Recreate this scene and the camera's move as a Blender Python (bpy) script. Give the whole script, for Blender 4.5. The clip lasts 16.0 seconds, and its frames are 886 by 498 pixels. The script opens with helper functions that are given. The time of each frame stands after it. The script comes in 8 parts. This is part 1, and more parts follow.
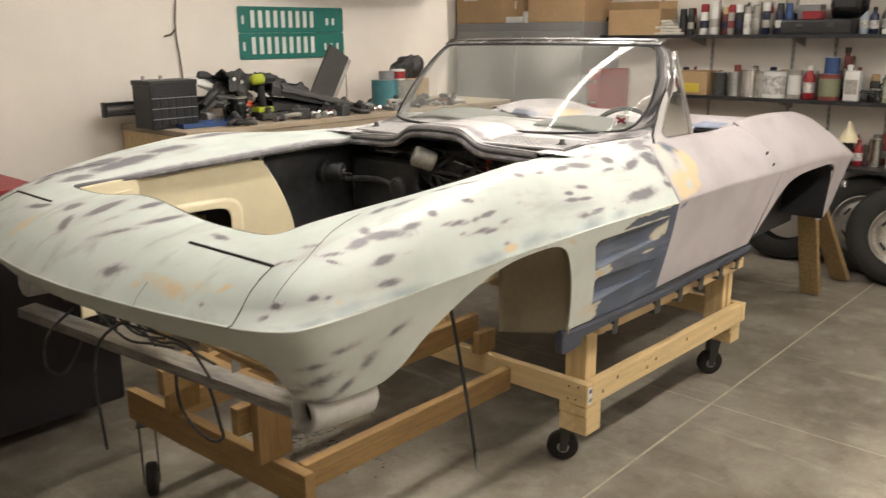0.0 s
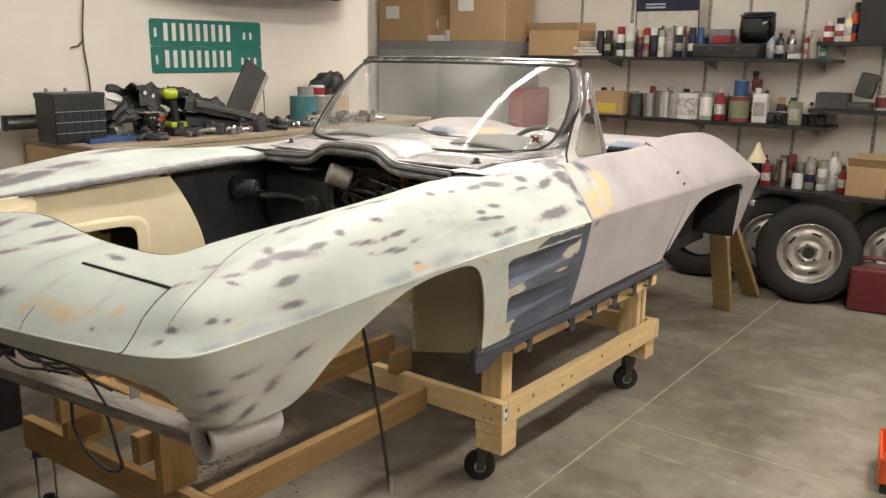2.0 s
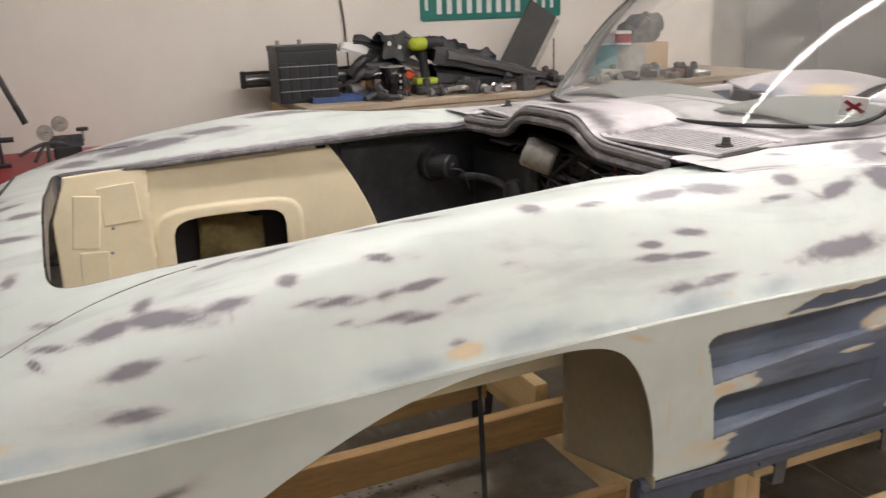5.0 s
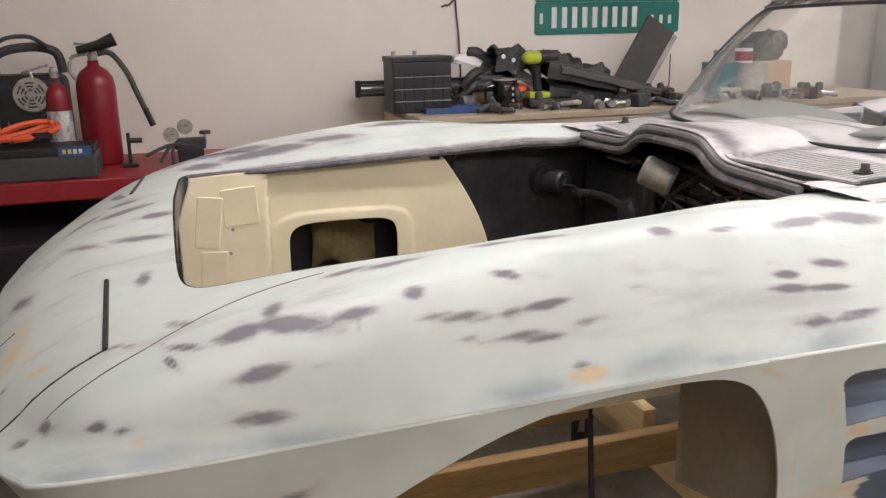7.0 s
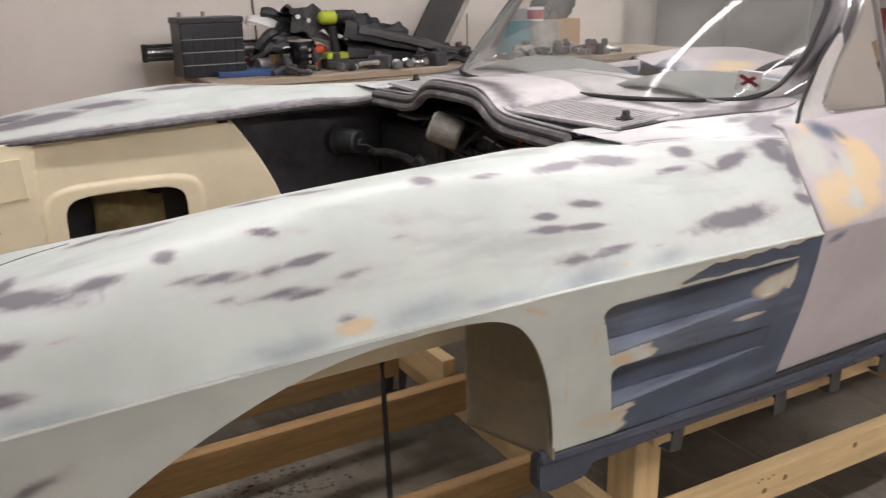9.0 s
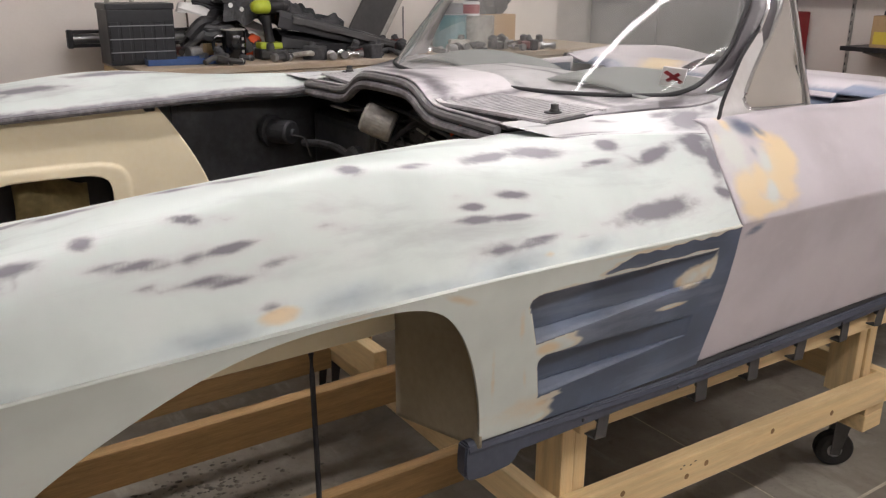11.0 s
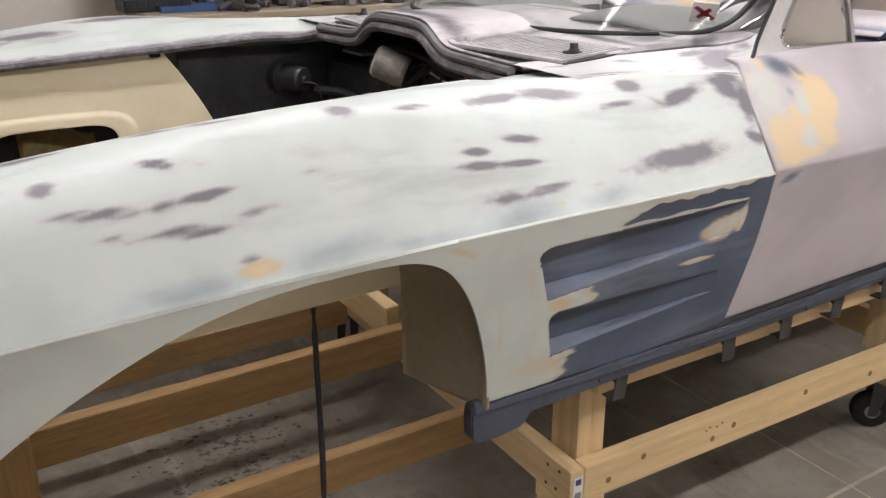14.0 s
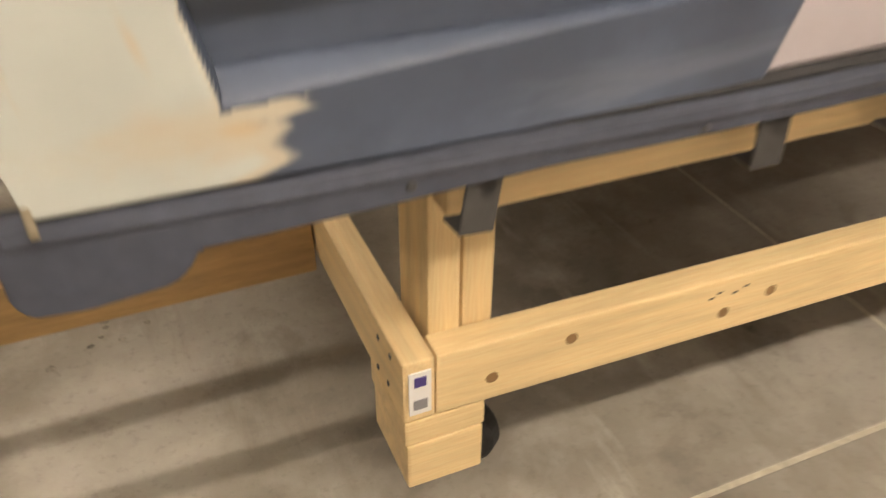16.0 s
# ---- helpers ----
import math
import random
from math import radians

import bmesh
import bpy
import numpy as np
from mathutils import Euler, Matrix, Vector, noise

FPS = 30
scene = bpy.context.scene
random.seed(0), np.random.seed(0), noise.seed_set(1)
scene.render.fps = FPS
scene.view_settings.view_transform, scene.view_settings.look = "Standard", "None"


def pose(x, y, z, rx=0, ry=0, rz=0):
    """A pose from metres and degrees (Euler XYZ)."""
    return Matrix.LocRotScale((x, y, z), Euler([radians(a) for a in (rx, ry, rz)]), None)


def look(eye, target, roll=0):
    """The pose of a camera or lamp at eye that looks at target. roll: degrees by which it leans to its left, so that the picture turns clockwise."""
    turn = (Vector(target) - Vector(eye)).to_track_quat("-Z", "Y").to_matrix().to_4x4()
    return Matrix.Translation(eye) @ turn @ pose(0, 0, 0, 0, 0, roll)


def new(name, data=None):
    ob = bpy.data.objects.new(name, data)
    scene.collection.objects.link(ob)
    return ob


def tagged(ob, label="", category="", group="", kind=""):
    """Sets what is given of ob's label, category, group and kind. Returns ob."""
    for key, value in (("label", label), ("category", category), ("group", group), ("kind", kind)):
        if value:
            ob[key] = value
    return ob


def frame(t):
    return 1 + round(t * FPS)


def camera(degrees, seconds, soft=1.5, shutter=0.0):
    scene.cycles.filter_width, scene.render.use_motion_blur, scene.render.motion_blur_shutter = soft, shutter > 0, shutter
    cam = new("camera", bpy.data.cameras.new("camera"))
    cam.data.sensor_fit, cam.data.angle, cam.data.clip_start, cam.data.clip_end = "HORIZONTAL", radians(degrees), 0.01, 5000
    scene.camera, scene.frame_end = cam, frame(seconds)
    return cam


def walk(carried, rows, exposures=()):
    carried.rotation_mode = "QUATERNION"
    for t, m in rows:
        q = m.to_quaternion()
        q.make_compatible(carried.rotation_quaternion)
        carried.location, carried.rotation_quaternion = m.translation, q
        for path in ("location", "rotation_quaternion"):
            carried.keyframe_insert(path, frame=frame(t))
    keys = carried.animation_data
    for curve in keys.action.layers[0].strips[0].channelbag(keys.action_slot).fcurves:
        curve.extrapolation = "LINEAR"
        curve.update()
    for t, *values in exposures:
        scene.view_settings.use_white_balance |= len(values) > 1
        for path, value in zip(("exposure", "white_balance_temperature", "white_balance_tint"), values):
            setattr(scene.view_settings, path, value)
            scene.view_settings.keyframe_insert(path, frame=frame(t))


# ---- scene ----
cam = camera(56.3, 16.0, 1.3, 0.5)
PATH = [
    (0, (-0.781, -2.212, 1.664), (0.647, -0.906, 1.158), -0.5),
    (0.5, (-0.757, -2.223, 1.666), (0.741, -0.986, 1.19), 0.5),
    (1, (-0.757, -2.23, 1.67), (0.778, -1.033, 1.208), 1.2),
    (1.5, (-0.751, -2.228, 1.673), (0.785, -1.032, 1.217), 0.9),
    (2, (-0.724, -2.228, 1.664), (0.822, -1.049, 1.197), 0.6),
    (2.5, (-0.507, -2.241, 1.644), (1.02, -1.04, 1.167), 0.9),
    (3, (-0.303, -2.223, 1.643), (1.063, -0.828, 1.208), 3.3),
    (3.5, (-0.056, -2.0, 1.624), (1.282, -0.586, 1.167), 1.7),
    (4, (0.218, -1.921, 1.582), (1.492, -0.471, 1.059), 0.4),
    (4.5, (0.458, -1.901, 1.564), (1.471, -0.273, 0.996), 0.4),
    (5, (0.46, -1.879, 1.568), (1.232, -0.119, 1.014), -2.0),
    (7.5, (0.417, -1.85, 1.573), (0.976, -0.002, 1.051), -0.9),
    (8, (0.432, -1.85, 1.566), (1.032, -0.018, 1.036), -1.4),
    (8.5, (0.481, -1.871, 1.537), (1.254, -0.121, 0.955), -0.8),
    (9, (0.516, -1.879, 1.55), (1.44, -0.213, 0.944), -1.2),
    (9.5, (0.524, -1.892, 1.539), (1.515, -0.261, 0.94), -0.1),
    (10, (0.536, -1.898, 1.546), (1.566, -0.294, 0.94), -0.4),
    (12.5, (0.513, -1.891, 1.539), (1.573, -0.318, 0.904), 1.3),
    (13, (0.515, -1.905, 1.543), (1.535, -0.312, 0.895), 0.7),
    (13.5, (0.543, -1.912, 1.542), (1.527, -0.307, 0.868), -0.7),
    (14, (0.621, -1.848, 1.504), (1.577, -0.246, 0.783), -0.5),
    (14.5, (0.790, -1.697, 1.463), (1.717, -0.073, 0.752), -1.0),
    (15, (1.094, -1.636, 1.396), (1.969, 0.014, 0.681), 0.1),
    (15.5, (1.312, -1.540, 1.306), (2.011, 0.004, 0.245), 0.1),
    (16, (1.381, -1.337, 1.041), (2.023, 0.156, -0.125), 0.3),
]
TONE = [(0.0, 0.36, 6650, 9), (4.0, 0.17, 6480, 12), (5.0, 0.07, 6300, 15), (7.5, 0.05, 6150, 17), (10.0, -0.08, 6100, 17), (12.5, -0.08, 6120, 16), (14.5, 0.03, 6050, 16),
        (15.0, -0.05, 6150, 15), (15.5, -0.03, 6400, 14), (16.0, 0.80, 7300, 15)]
walk(cam, [(t, look(eye, target, roll)) for t, eye, target, roll in PATH], TONE)

# ---- world and lights ----
world = bpy.data.worlds.new("garage_world")
scene.world = world
world.use_nodes = True
world.node_tree.nodes["Background"].inputs[0].default_value = (0.9, 0.85, 0.8, 1)
world.node_tree.nodes["Background"].inputs[1].default_value = 0.05

# ---- materials ----


def nodes_of(name):
    m = bpy.data.materials.new(name)
    m.use_nodes = True
    nt = m.node_tree
    return m, nt, nt.nodes["Principled BSDF"]


def add(nt, kind, **kw):
    n = nt.nodes.new(kind)
    for k, v in kw.items():
        n.inputs[k].default_value = v
    return n


def ramp(nt, src, stops):
    r = nt.nodes.new("ShaderNodeValToRGB")
    e = r.color_ramp.elements
    while len(e) < len(stops):
        e.new(0.5)
    for k, (p, c) in zip(e, stops):
        k.position, k.color = p, (*c, 1)
    nt.links.new(src, r.inputs[0])
    return r.outputs[0]


def rgb(c, f=1.0):
    return tuple(min(1, v * f) for v in c)


def surface(name, col, rough=0.6, metal=0.0, big=3.0, fine=60.0, vary=0.12, bump=0.05, col2=None, stretch=(1, 1, 1), coat=0.0):
    """A surface with large stains, fine grain and slight relief."""
    m, nt, b = nodes_of(name)
    co = add(nt, "ShaderNodeTexCoord")
    mp = add(nt, "ShaderNodeMapping", Scale=stretch)
    nt.links.new(co.outputs["Object"], mp.inputs[0])
    n1 = add(nt, "ShaderNodeTexNoise", Scale=big, Detail=6.0, Roughness=0.6)
    n2 = add(nt, "ShaderNodeTexNoise", Scale=fine, Detail=4.0)
    for n in (n1, n2):
        nt.links.new(mp.outputs[0], n.inputs["Vector"])
    c2 = col2 or rgb(col, 1 - 2.2 * vary)
    c = ramp(nt, n1.outputs[0], [(0.3, c2), (0.62, col)])
    mix = nt.nodes.new("ShaderNodeMix")
    mix.data_type, mix.blend_type = "RGBA", "OVERLAY"
    mix.inputs[0].default_value = min(1, vary * 2.5)
    nt.links.new(c, mix.inputs[6])
    nt.links.new(n2.outputs[0], mix.inputs[7])
    nt.links.new(mix.outputs[2], b.inputs["Base Color"])
    b.inputs["Metallic"].default_value = metal
    mr = add(nt, "ShaderNodeMapRange")
    mr.inputs[3].default_value, mr.inputs[4].default_value = max(0.03, rough - 0.12), min(1, rough + 0.12)
    nt.links.new(n1.outputs[0], mr.inputs[0])
    nt.links.new(mr.outputs[0], b.inputs["Roughness"])
    b.inputs["Coat Weight"].default_value = coat
    bp = add(nt, "ShaderNodeBump", Strength=bump, Distance=0.004)
    nt.links.new(n2.outputs[0], bp.inputs["Height"])
    nt.links.new(bp.outputs[0], b.inputs["Normal"])
    return m


WALL = surface("wall_paint", (0.78, 0.73, 0.67), 0.75, vary=0.03, bump=0.12, fine=90)
CEIL = surface("ceiling_paint", (0.8, 0.78, 0.74), 0.8, vary=0.03)
WOOD = surface("pine", (0.80, 0.60, 0.32), 0.55, big=4, fine=34, vary=0.10, stretch=(0.7, 11, 11), bump=0.1)
# weathered pine, its brown deepened to carry the shade under the car
DARKWOOD = surface("shaded_old_pine", (0.41, 0.255, 0.105), 0.65, big=4, fine=36, vary=0.14, stretch=(1, 14, 14), bump=0.2)
BLACK = surface("black_paint", (0.018, 0.018, 0.02), 0.5, vary=0.2)
RUBBER = surface("rubber", (0.022, 0.021, 0.02), 0.75, vary=0.2)
DUSTBLACK = surface("dusty_black", (0.03, 0.03, 0.032), 0.65, vary=0.3, big=6, col2=(0.075, 0.075, 0.078))
CREAM = surface("cream_plastic", (0.93, 0.83, 0.59), 0.5, vary=0.05, big=4)
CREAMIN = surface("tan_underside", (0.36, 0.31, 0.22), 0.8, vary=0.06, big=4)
NAVYPAINT = surface("navy_paint", (0.02, 0.03, 0.06), 0.4, vary=0.15)
LILAC = surface("lilac_primer", (0.58, 0.54, 0.57), 0.5, vary=0.03)
BLUEGREY = surface("blue_grey_primer", (0.065, 0.075, 0.105), 0.45, vary=0.12)
def primer(name, base, halo, dark, fill, blue, rough=0.42, spread=0.75, streak=0.0, wash=(0.44, 0.54), ring=0.0, smear=0.0):
    """Sanded primer: a base coat, rubbed-through halos, guide coat blots, filler and blue-grey primer, laid out by the mesh's patches."""
    m, nt, b = nodes_of(name)
    at = nt.nodes.new("ShaderNodeAttribute")
    at.attribute_name = "patches"
    sep = nt.nodes.new("ShaderNodeSeparateColor")
    nt.links.new(at.outputs["Color"], sep.inputs[0])
    co = add(nt, "ShaderNodeTexCoord")
    st = add(nt, "ShaderNodeMapping", Scale=(0.62, 1.15, 1.15))
    nt.links.new(co.outputs["Object"], st.inputs[0])
    n1 = add(nt, "ShaderNodeTexNoise", Scale=40.0, Detail=6.0, Roughness=0.56, Distortion=0.3)
    n2 = add(nt, "ShaderNodeTexNoise", Scale=5.0, Detail=5.0)
    n3 = add(nt, "ShaderNodeTexNoise", Scale=240.0, Detail=2.0)
    for n in (n2, n3):
        nt.links.new(co.outputs["Object"], n.inputs["Vector"])
    nt.links.new(st.outputs[0], n1.inputs["Vector"])

    def edge(channel, lo, hi, amount):
        ma = nt.nodes.new("ShaderNodeMath")
        ma.operation = "MULTIPLY_ADD"
        nt.links.new(n1.outputs[0], ma.inputs[0])
        ma.inputs[1].default_value = amount
        nt.links.new(sep.outputs[channel], ma.inputs[2])
        mr = add(nt, "ShaderNodeMapRange")
        mr.interpolation_type = "SMOOTHSTEP"
        mr.inputs[1].default_value, mr.inputs[2].default_value = lo + amount / 2, hi + amount / 2
        nt.links.new(ma.outputs[0], mr.inputs[0])
        return mr.outputs[0]

    def scaled(fac, k):
        ma = nt.nodes.new("ShaderNodeMath")
        ma.operation = "MULTIPLY"
        nt.links.new(fac, ma.inputs[0])
        ma.inputs[1].default_value = k
        return ma.outputs[0]

    def over(under, col, fac):
        mx = nt.nodes.new("ShaderNodeMix")
        mx.data_type = "RGBA"
        nt.links.new(fac, mx.inputs[0])
        nt.links.new(under, mx.inputs[6])
        if isinstance(col, tuple):
            mx.inputs[7].default_value = (*col, 1)
        else:
            nt.links.new(col, mx.inputs[7])
        return mx.outputs[2]

    c = ramp(nt, n2.outputs[0], [(0.33, rgb(base, 0.86)), (0.55, base), (0.72, tuple(0.5 * (p + q) for p, q in zip(base, halo)))])
    c = over(c, halo, edge(0, 0.0, 0.55, spread))
    sm = add(nt, "ShaderNodeMapping", Scale=(1.3, 7.0, 7.0))
    nt.links.new(co.outputs["Object"], sm.inputs[0])
    n4 = add(nt, "ShaderNodeTexNoise", Scale=1.6, Detail=6.0, Roughness=0.6, Distortion=0.5)
    nt.links.new(sm.outputs[0], n4.inputs["Vector"])
    mr = add(nt, "ShaderNodeMapRange")
    mr.inputs[1].default_value, mr.inputs[2].default_value, mr.inputs[4].default_value = 0.54, 0.74, streak
    nt.links.new(n4.outputs[0], mr.inputs[0])
    c = over(c, dark, mr.outputs[0])
    c = over(c, fill, edge(1, 0.34, 0.70, 0.34))
    if ring:
        c = over(c, fill, scaled(edge(2, wash[0] - 0.34, wash[0] - 0.04, 0.42), ring))
    cover = edge(2, *wash, 0.30)
    c = over(c, ramp(nt, n2.outputs[0], [(0.3, rgb(blue, 0.66)), (0.52, blue), (0.72, rgb(blue, 1.55))]), cover)
    if smear:
        pale = add(nt, "ShaderNodeMapRange")
        pale.inputs[1].default_value, pale.inputs[2].default_value, pale.inputs[4].default_value = 0.50, 0.72, smear
        nt.links.new(n4.outputs[0], pale.inputs[0])
        both = nt.nodes.new("ShaderNodeMath")
        both.operation = "MULTIPLY"
        nt.links.new(pale.outputs[0], both.inputs[0])
        nt.links.new(cover, both.inputs[1])
        c = over(c, (0.34, 0.37, 0.43), both.outputs[0])
    c = over(c, dark, scaled(edge(0, 0.02, 0.5, 0.9 * spread), 0.22))
    c = over(c, dark, edge(0, 0.30, 0.74, 0.85 * spread))
    nt.links.new(c, b.inputs["Base Color"])
    mr = add(nt, "ShaderNodeMapRange")
    mr.inputs[3].default_value, mr.inputs[4].default_value = rough - 0.1, rough + 0.14
    nt.links.new(n2.outputs[0], mr.inputs[0])
    nt.links.new(mr.outputs[0], b.inputs["Roughness"])
    bp = add(nt, "ShaderNodeBump", Strength=0.03, Distance=0.002)
    nt.links.new(n3.outputs[0], bp.inputs["Height"])
    nt.links.new(bp.outputs[0], b.inputs["Normal"])
    return m


MINT, HALO, GUIDE, FILL, BLUE = (0.66, 0.73, 0.70), (0.745, 0.775, 0.76), (0.20, 0.195, 0.22), (0.74, 0.59, 0.37), (0.082, 0.106, 0.158)
PRIMER = primer("mint_primer", MINT, HALO, GUIDE, FILL, (0.36, 0.43, 0.47), streak=0.42, wash=(0.12, 0.80))
SHOULDER = primer("shoulder_primer", (0.66, 0.665, 0.67), (0.74, 0.75, 0.75), (0.25, 0.24, 0.265), FILL, BLUE)
SIDEPRIMER = primer("grey_green_primer", (0.63, 0.675, 0.63), (0.68, 0.67, 0.64), (0.18, 0.18, 0.19), (0.64, 0.52, 0.35), BLUE, wash=(0.40, 0.62), ring=0.55, smear=0.42)
DOORPRIMER = primer("lilac_door_primer", (0.56, 0.52, 0.55), (0.60, 0.57, 0.58), (0.62, 0.64, 0.60), FILL, (0.16, 0.19, 0.27), wash=(0.28, 0.74))
COWLPRIMER = primer("cowl_primer", (0.62, 0.60, 0.61), (0.36, 0.34, 0.36), (0.10, 0.092, 0.10), FILL, BLUE, rough=0.35, streak=0.8)
CHROME = surface("chrome", (0.6, 0.6, 0.61), 0.24, metal=1.0, vary=0.05, bump=0.0)
STEEL = surface("steel", (0.45, 0.45, 0.45), 0.4, metal=0.9, vary=0.12)
GREYSTEEL = surface("grey_cabinet_paint", (0.24, 0.24, 0.25), 0.5, vary=0.05)
GREEN = surface("sign_green", (0.01, 0.16, 0.13), 0.45, vary=0.06)
WHITE = surface("white_paint", (0.8, 0.8, 0.78), 0.5, vary=0.04)
CARD = surface("cardboard", (0.46, 0.31, 0.17), 0.85, vary=0.06)
RED = surface("red_paint", (0.30, 0.016, 0.022), 0.45, vary=0.08)
def concrete(name):
    """Worn trowelled concrete: cloudy stains, pale scuffs, dark oil spots."""
    m, nt, b = nodes_of(name)
    co = nt.nodes.new("ShaderNodeNewGeometry")
    outs = []
    for sc, de, di in ((1.1, 9.0, 0.2), (5.0, 9.0, 0.15), (55.0, 4.0, 0.0), (2.3, 9.0, 0.4), (9.0, 6.0, 0.4)):
        n = add(nt, "ShaderNodeTexNoise", Scale=sc, Detail=de, Roughness=0.62, Distortion=di)
        nt.links.new(co.outputs["Position"], n.inputs["Vector"])
        outs.append(n.outputs[0])
    c = ramp(nt, outs[0], [(0.32, (0.165, 0.145, 0.115)), (0.5, (0.27, 0.24, 0.195)), (0.66, (0.36, 0.33, 0.28))])

    def lay(c, src, lo, hi, col, amount):
        mr = add(nt, "ShaderNodeMapRange")
        mr.inputs[1].default_value, mr.inputs[2].default_value, mr.inputs[4].default_value = lo, hi, amount
        nt.links.new(src, mr.inputs[0])
        mx = nt.nodes.new("ShaderNodeMix")
        mx.data_type = "RGBA"
        nt.links.new(mr.outputs[0], mx.inputs[0])
        nt.links.new(c, mx.inputs[6])
        mx.inputs[7].default_value = (*col, 1)
        return mx.outputs[2]

    mp = add(nt, "ShaderNodeMapping", Scale=(5.0, 0.9, 1.0), Rotation=(0, 0, 0.25))
    nt.links.new(co.outputs["Position"], mp.inputs[0])
    ns = add(nt, "ShaderNodeTexNoise", Scale=1.5, Detail=7.0, Roughness=0.6, Distortion=0.1)
    nt.links.new(mp.outputs[0], ns.inputs["Vector"])
    c = lay(c, outs[1], 0.50, 0.68, (0.50, 0.46, 0.39), 0.45)
    c = lay(c, outs[1], 0.44, 0.34, (0.14, 0.12, 0.095), 0.45)
    c = lay(c, ns.outputs[0], 0.60, 0.70, (0.58, 0.54, 0.46), 0.45)
    c = lay(c, ns.outputs[0], 0.42, 0.32, (0.20, 0.175, 0.14), 0.5)
    c = lay(c, outs[3], 0.60, 0.72, (0.52, 0.49, 0.43), 0.4)
    c = lay(c, outs[4], 0.66, 0.74, (0.07, 0.06, 0.05), 0.6)
    c = lay(c, outs[2], 0.55, 0.75, (0.14, 0.125, 0.105), 0.35)
    nt.links.new(c, b.inputs["Base Color"])
    mr = add(nt, "ShaderNodeMapRange")
    mr.inputs[3].default_value, mr.inputs[4].default_value = 0.4, 0.7
    b.inputs["Specular IOR Level"].default_value = 0.3
    nt.links.new(outs[1], mr.inputs[0])
    nt.links.new(mr.outputs[0], b.inputs["Roughness"])
    bp = add(nt, "ShaderNodeBump", Strength=0.12, Distance=0.003)
    nt.links.new(outs[2], bp.inputs["Height"])
    nt.links.new(bp.outputs[0], b.inputs["Normal"])
    return m


CONCRETE = concrete("concrete")


GUTTER = surface("worn_grey_edge", (0.085, 0.08, 0.085), 0.4, vary=0.3, big=14, col2=(0.22, 0.21, 0.22))
GREYBAR = surface("pale_grey_grille", (0.50, 0.49, 0.50), 0.4, vary=0.12, big=20)
GRILLE = surface("grey_grille", (0.17, 0.165, 0.17), 0.4, vary=0.15, big=20)
BAY = surface("dusty_firewall", (0.012, 0.013, 0.016), 0.55, vary=0.3, big=7, col2=(0.034, 0.035, 0.038))
PALEMETAL = surface("pale_metal", (0.42, 0.40, 0.36), 0.5, metal=0.3, vary=0.15, big=20)
ORANGE = surface("orange_plastic", (0.75, 0.11, 0.03), 0.5, vary=0.05)
SIDEPRIMER2 = surface("sanded_metal", (0.62, 0.61, 0.60), 0.40, metal=0.15, vary=0.06, big=12)
COWLPRIMER2 = surface("worn_chrome", (0.55, 0.54, 0.54), 0.25, metal=0.85, vary=0.3, big=16, col2=(0.05, 0.05, 0.055))
CORESTEEL = surface("dirty_steel", (0.44, 0.42, 0.40), 0.42, metal=0.5, vary=0.10, big=7, col2=(0.17, 0.16, 0.15), stretch=(6, 1, 6))
TANLINER = surface("tan_liner", (0.22, 0.17, 0.07), 0.8, vary=0.15, big=12)
FLAKES = surface("dirt_flakes", (0.30, 0.27, 0.22), 0.85, big=14, vary=0.2, col2=(0.05, 0.045, 0.04))
TANGLASS = surface("tan_fibreglass", (0.56, 0.36, 0.17), 0.6, vary=0.12, big=9)
GREYDASH = surface("grey_dash", (0.24, 0.25, 0.24), 0.7, vary=0.05)


def dusty_glass(name, dust, lo, hi, tint=(0.93, 0.95, 0.94)):
    """Clear thin glass with reflections and a film of dust and smears."""
    m, nt, b = nodes_of(name)
    out = nt.nodes["Material Output"]
    tr = nt.nodes.new("ShaderNodeBsdfTransparent")
    tr.inputs[0].default_value = (*tint, 1)
    gl = nt.nodes.new("ShaderNodeBsdfGlossy")
    gl.inputs["Roughness"].default_value = 0.015
    fr = add(nt, "ShaderNodeFresnel", IOR=1.5)
    mx = nt.nodes.new("ShaderNodeMixShader")
    nt.links.new(fr.outputs[0], mx.inputs[0])
    nt.links.new(tr.outputs[0], mx.inputs[1])
    nt.links.new(gl.outputs[0], mx.inputs[2])
    df = nt.nodes.new("ShaderNodeBsdfDiffuse")
    df.inputs[0].default_value = (0.6, 0.59, 0.56, 1)
    co = add(nt, "ShaderNodeTexCoord")
    mp = add(nt, "ShaderNodeMapping", Scale=(1, 1, 1.4))
    nt.links.new(co.outputs["Object"], mp.inputs[0])
    n1 = add(nt, "ShaderNodeTexNoise", Scale=3.2, Detail=7.0, Roughness=0.55, Distortion=0.5)
    nt.links.new(mp.outputs[0], n1.inputs["Vector"])
    mr = add(nt, "ShaderNodeMapRange")
    mr.inputs[1].default_value, mr.inputs[2].default_value, mr.inputs[3].default_value, mr.inputs[4].default_value = lo, hi, dust * 0.25, dust
    nt.links.new(n1.outputs[0], mr.inputs[0])
    m2 = nt.nodes.new("ShaderNodeMixShader")
    nt.links.new(mr.outputs[0], m2.inputs[0])
    nt.links.new(mx.outputs[0], m2.inputs[1])
    nt.links.new(df.outputs[0], m2.inputs[2])
    nt.links.new(m2.outputs[0], out.inputs[0])
    return m


CLEARPANE = dusty_glass("clear_pane", 0.10, 0.45, 0.75, (0.72, 0.73, 0.74))
GLASS = dusty_glass("dusty_glass", 0.34, 0.42, 0.72)

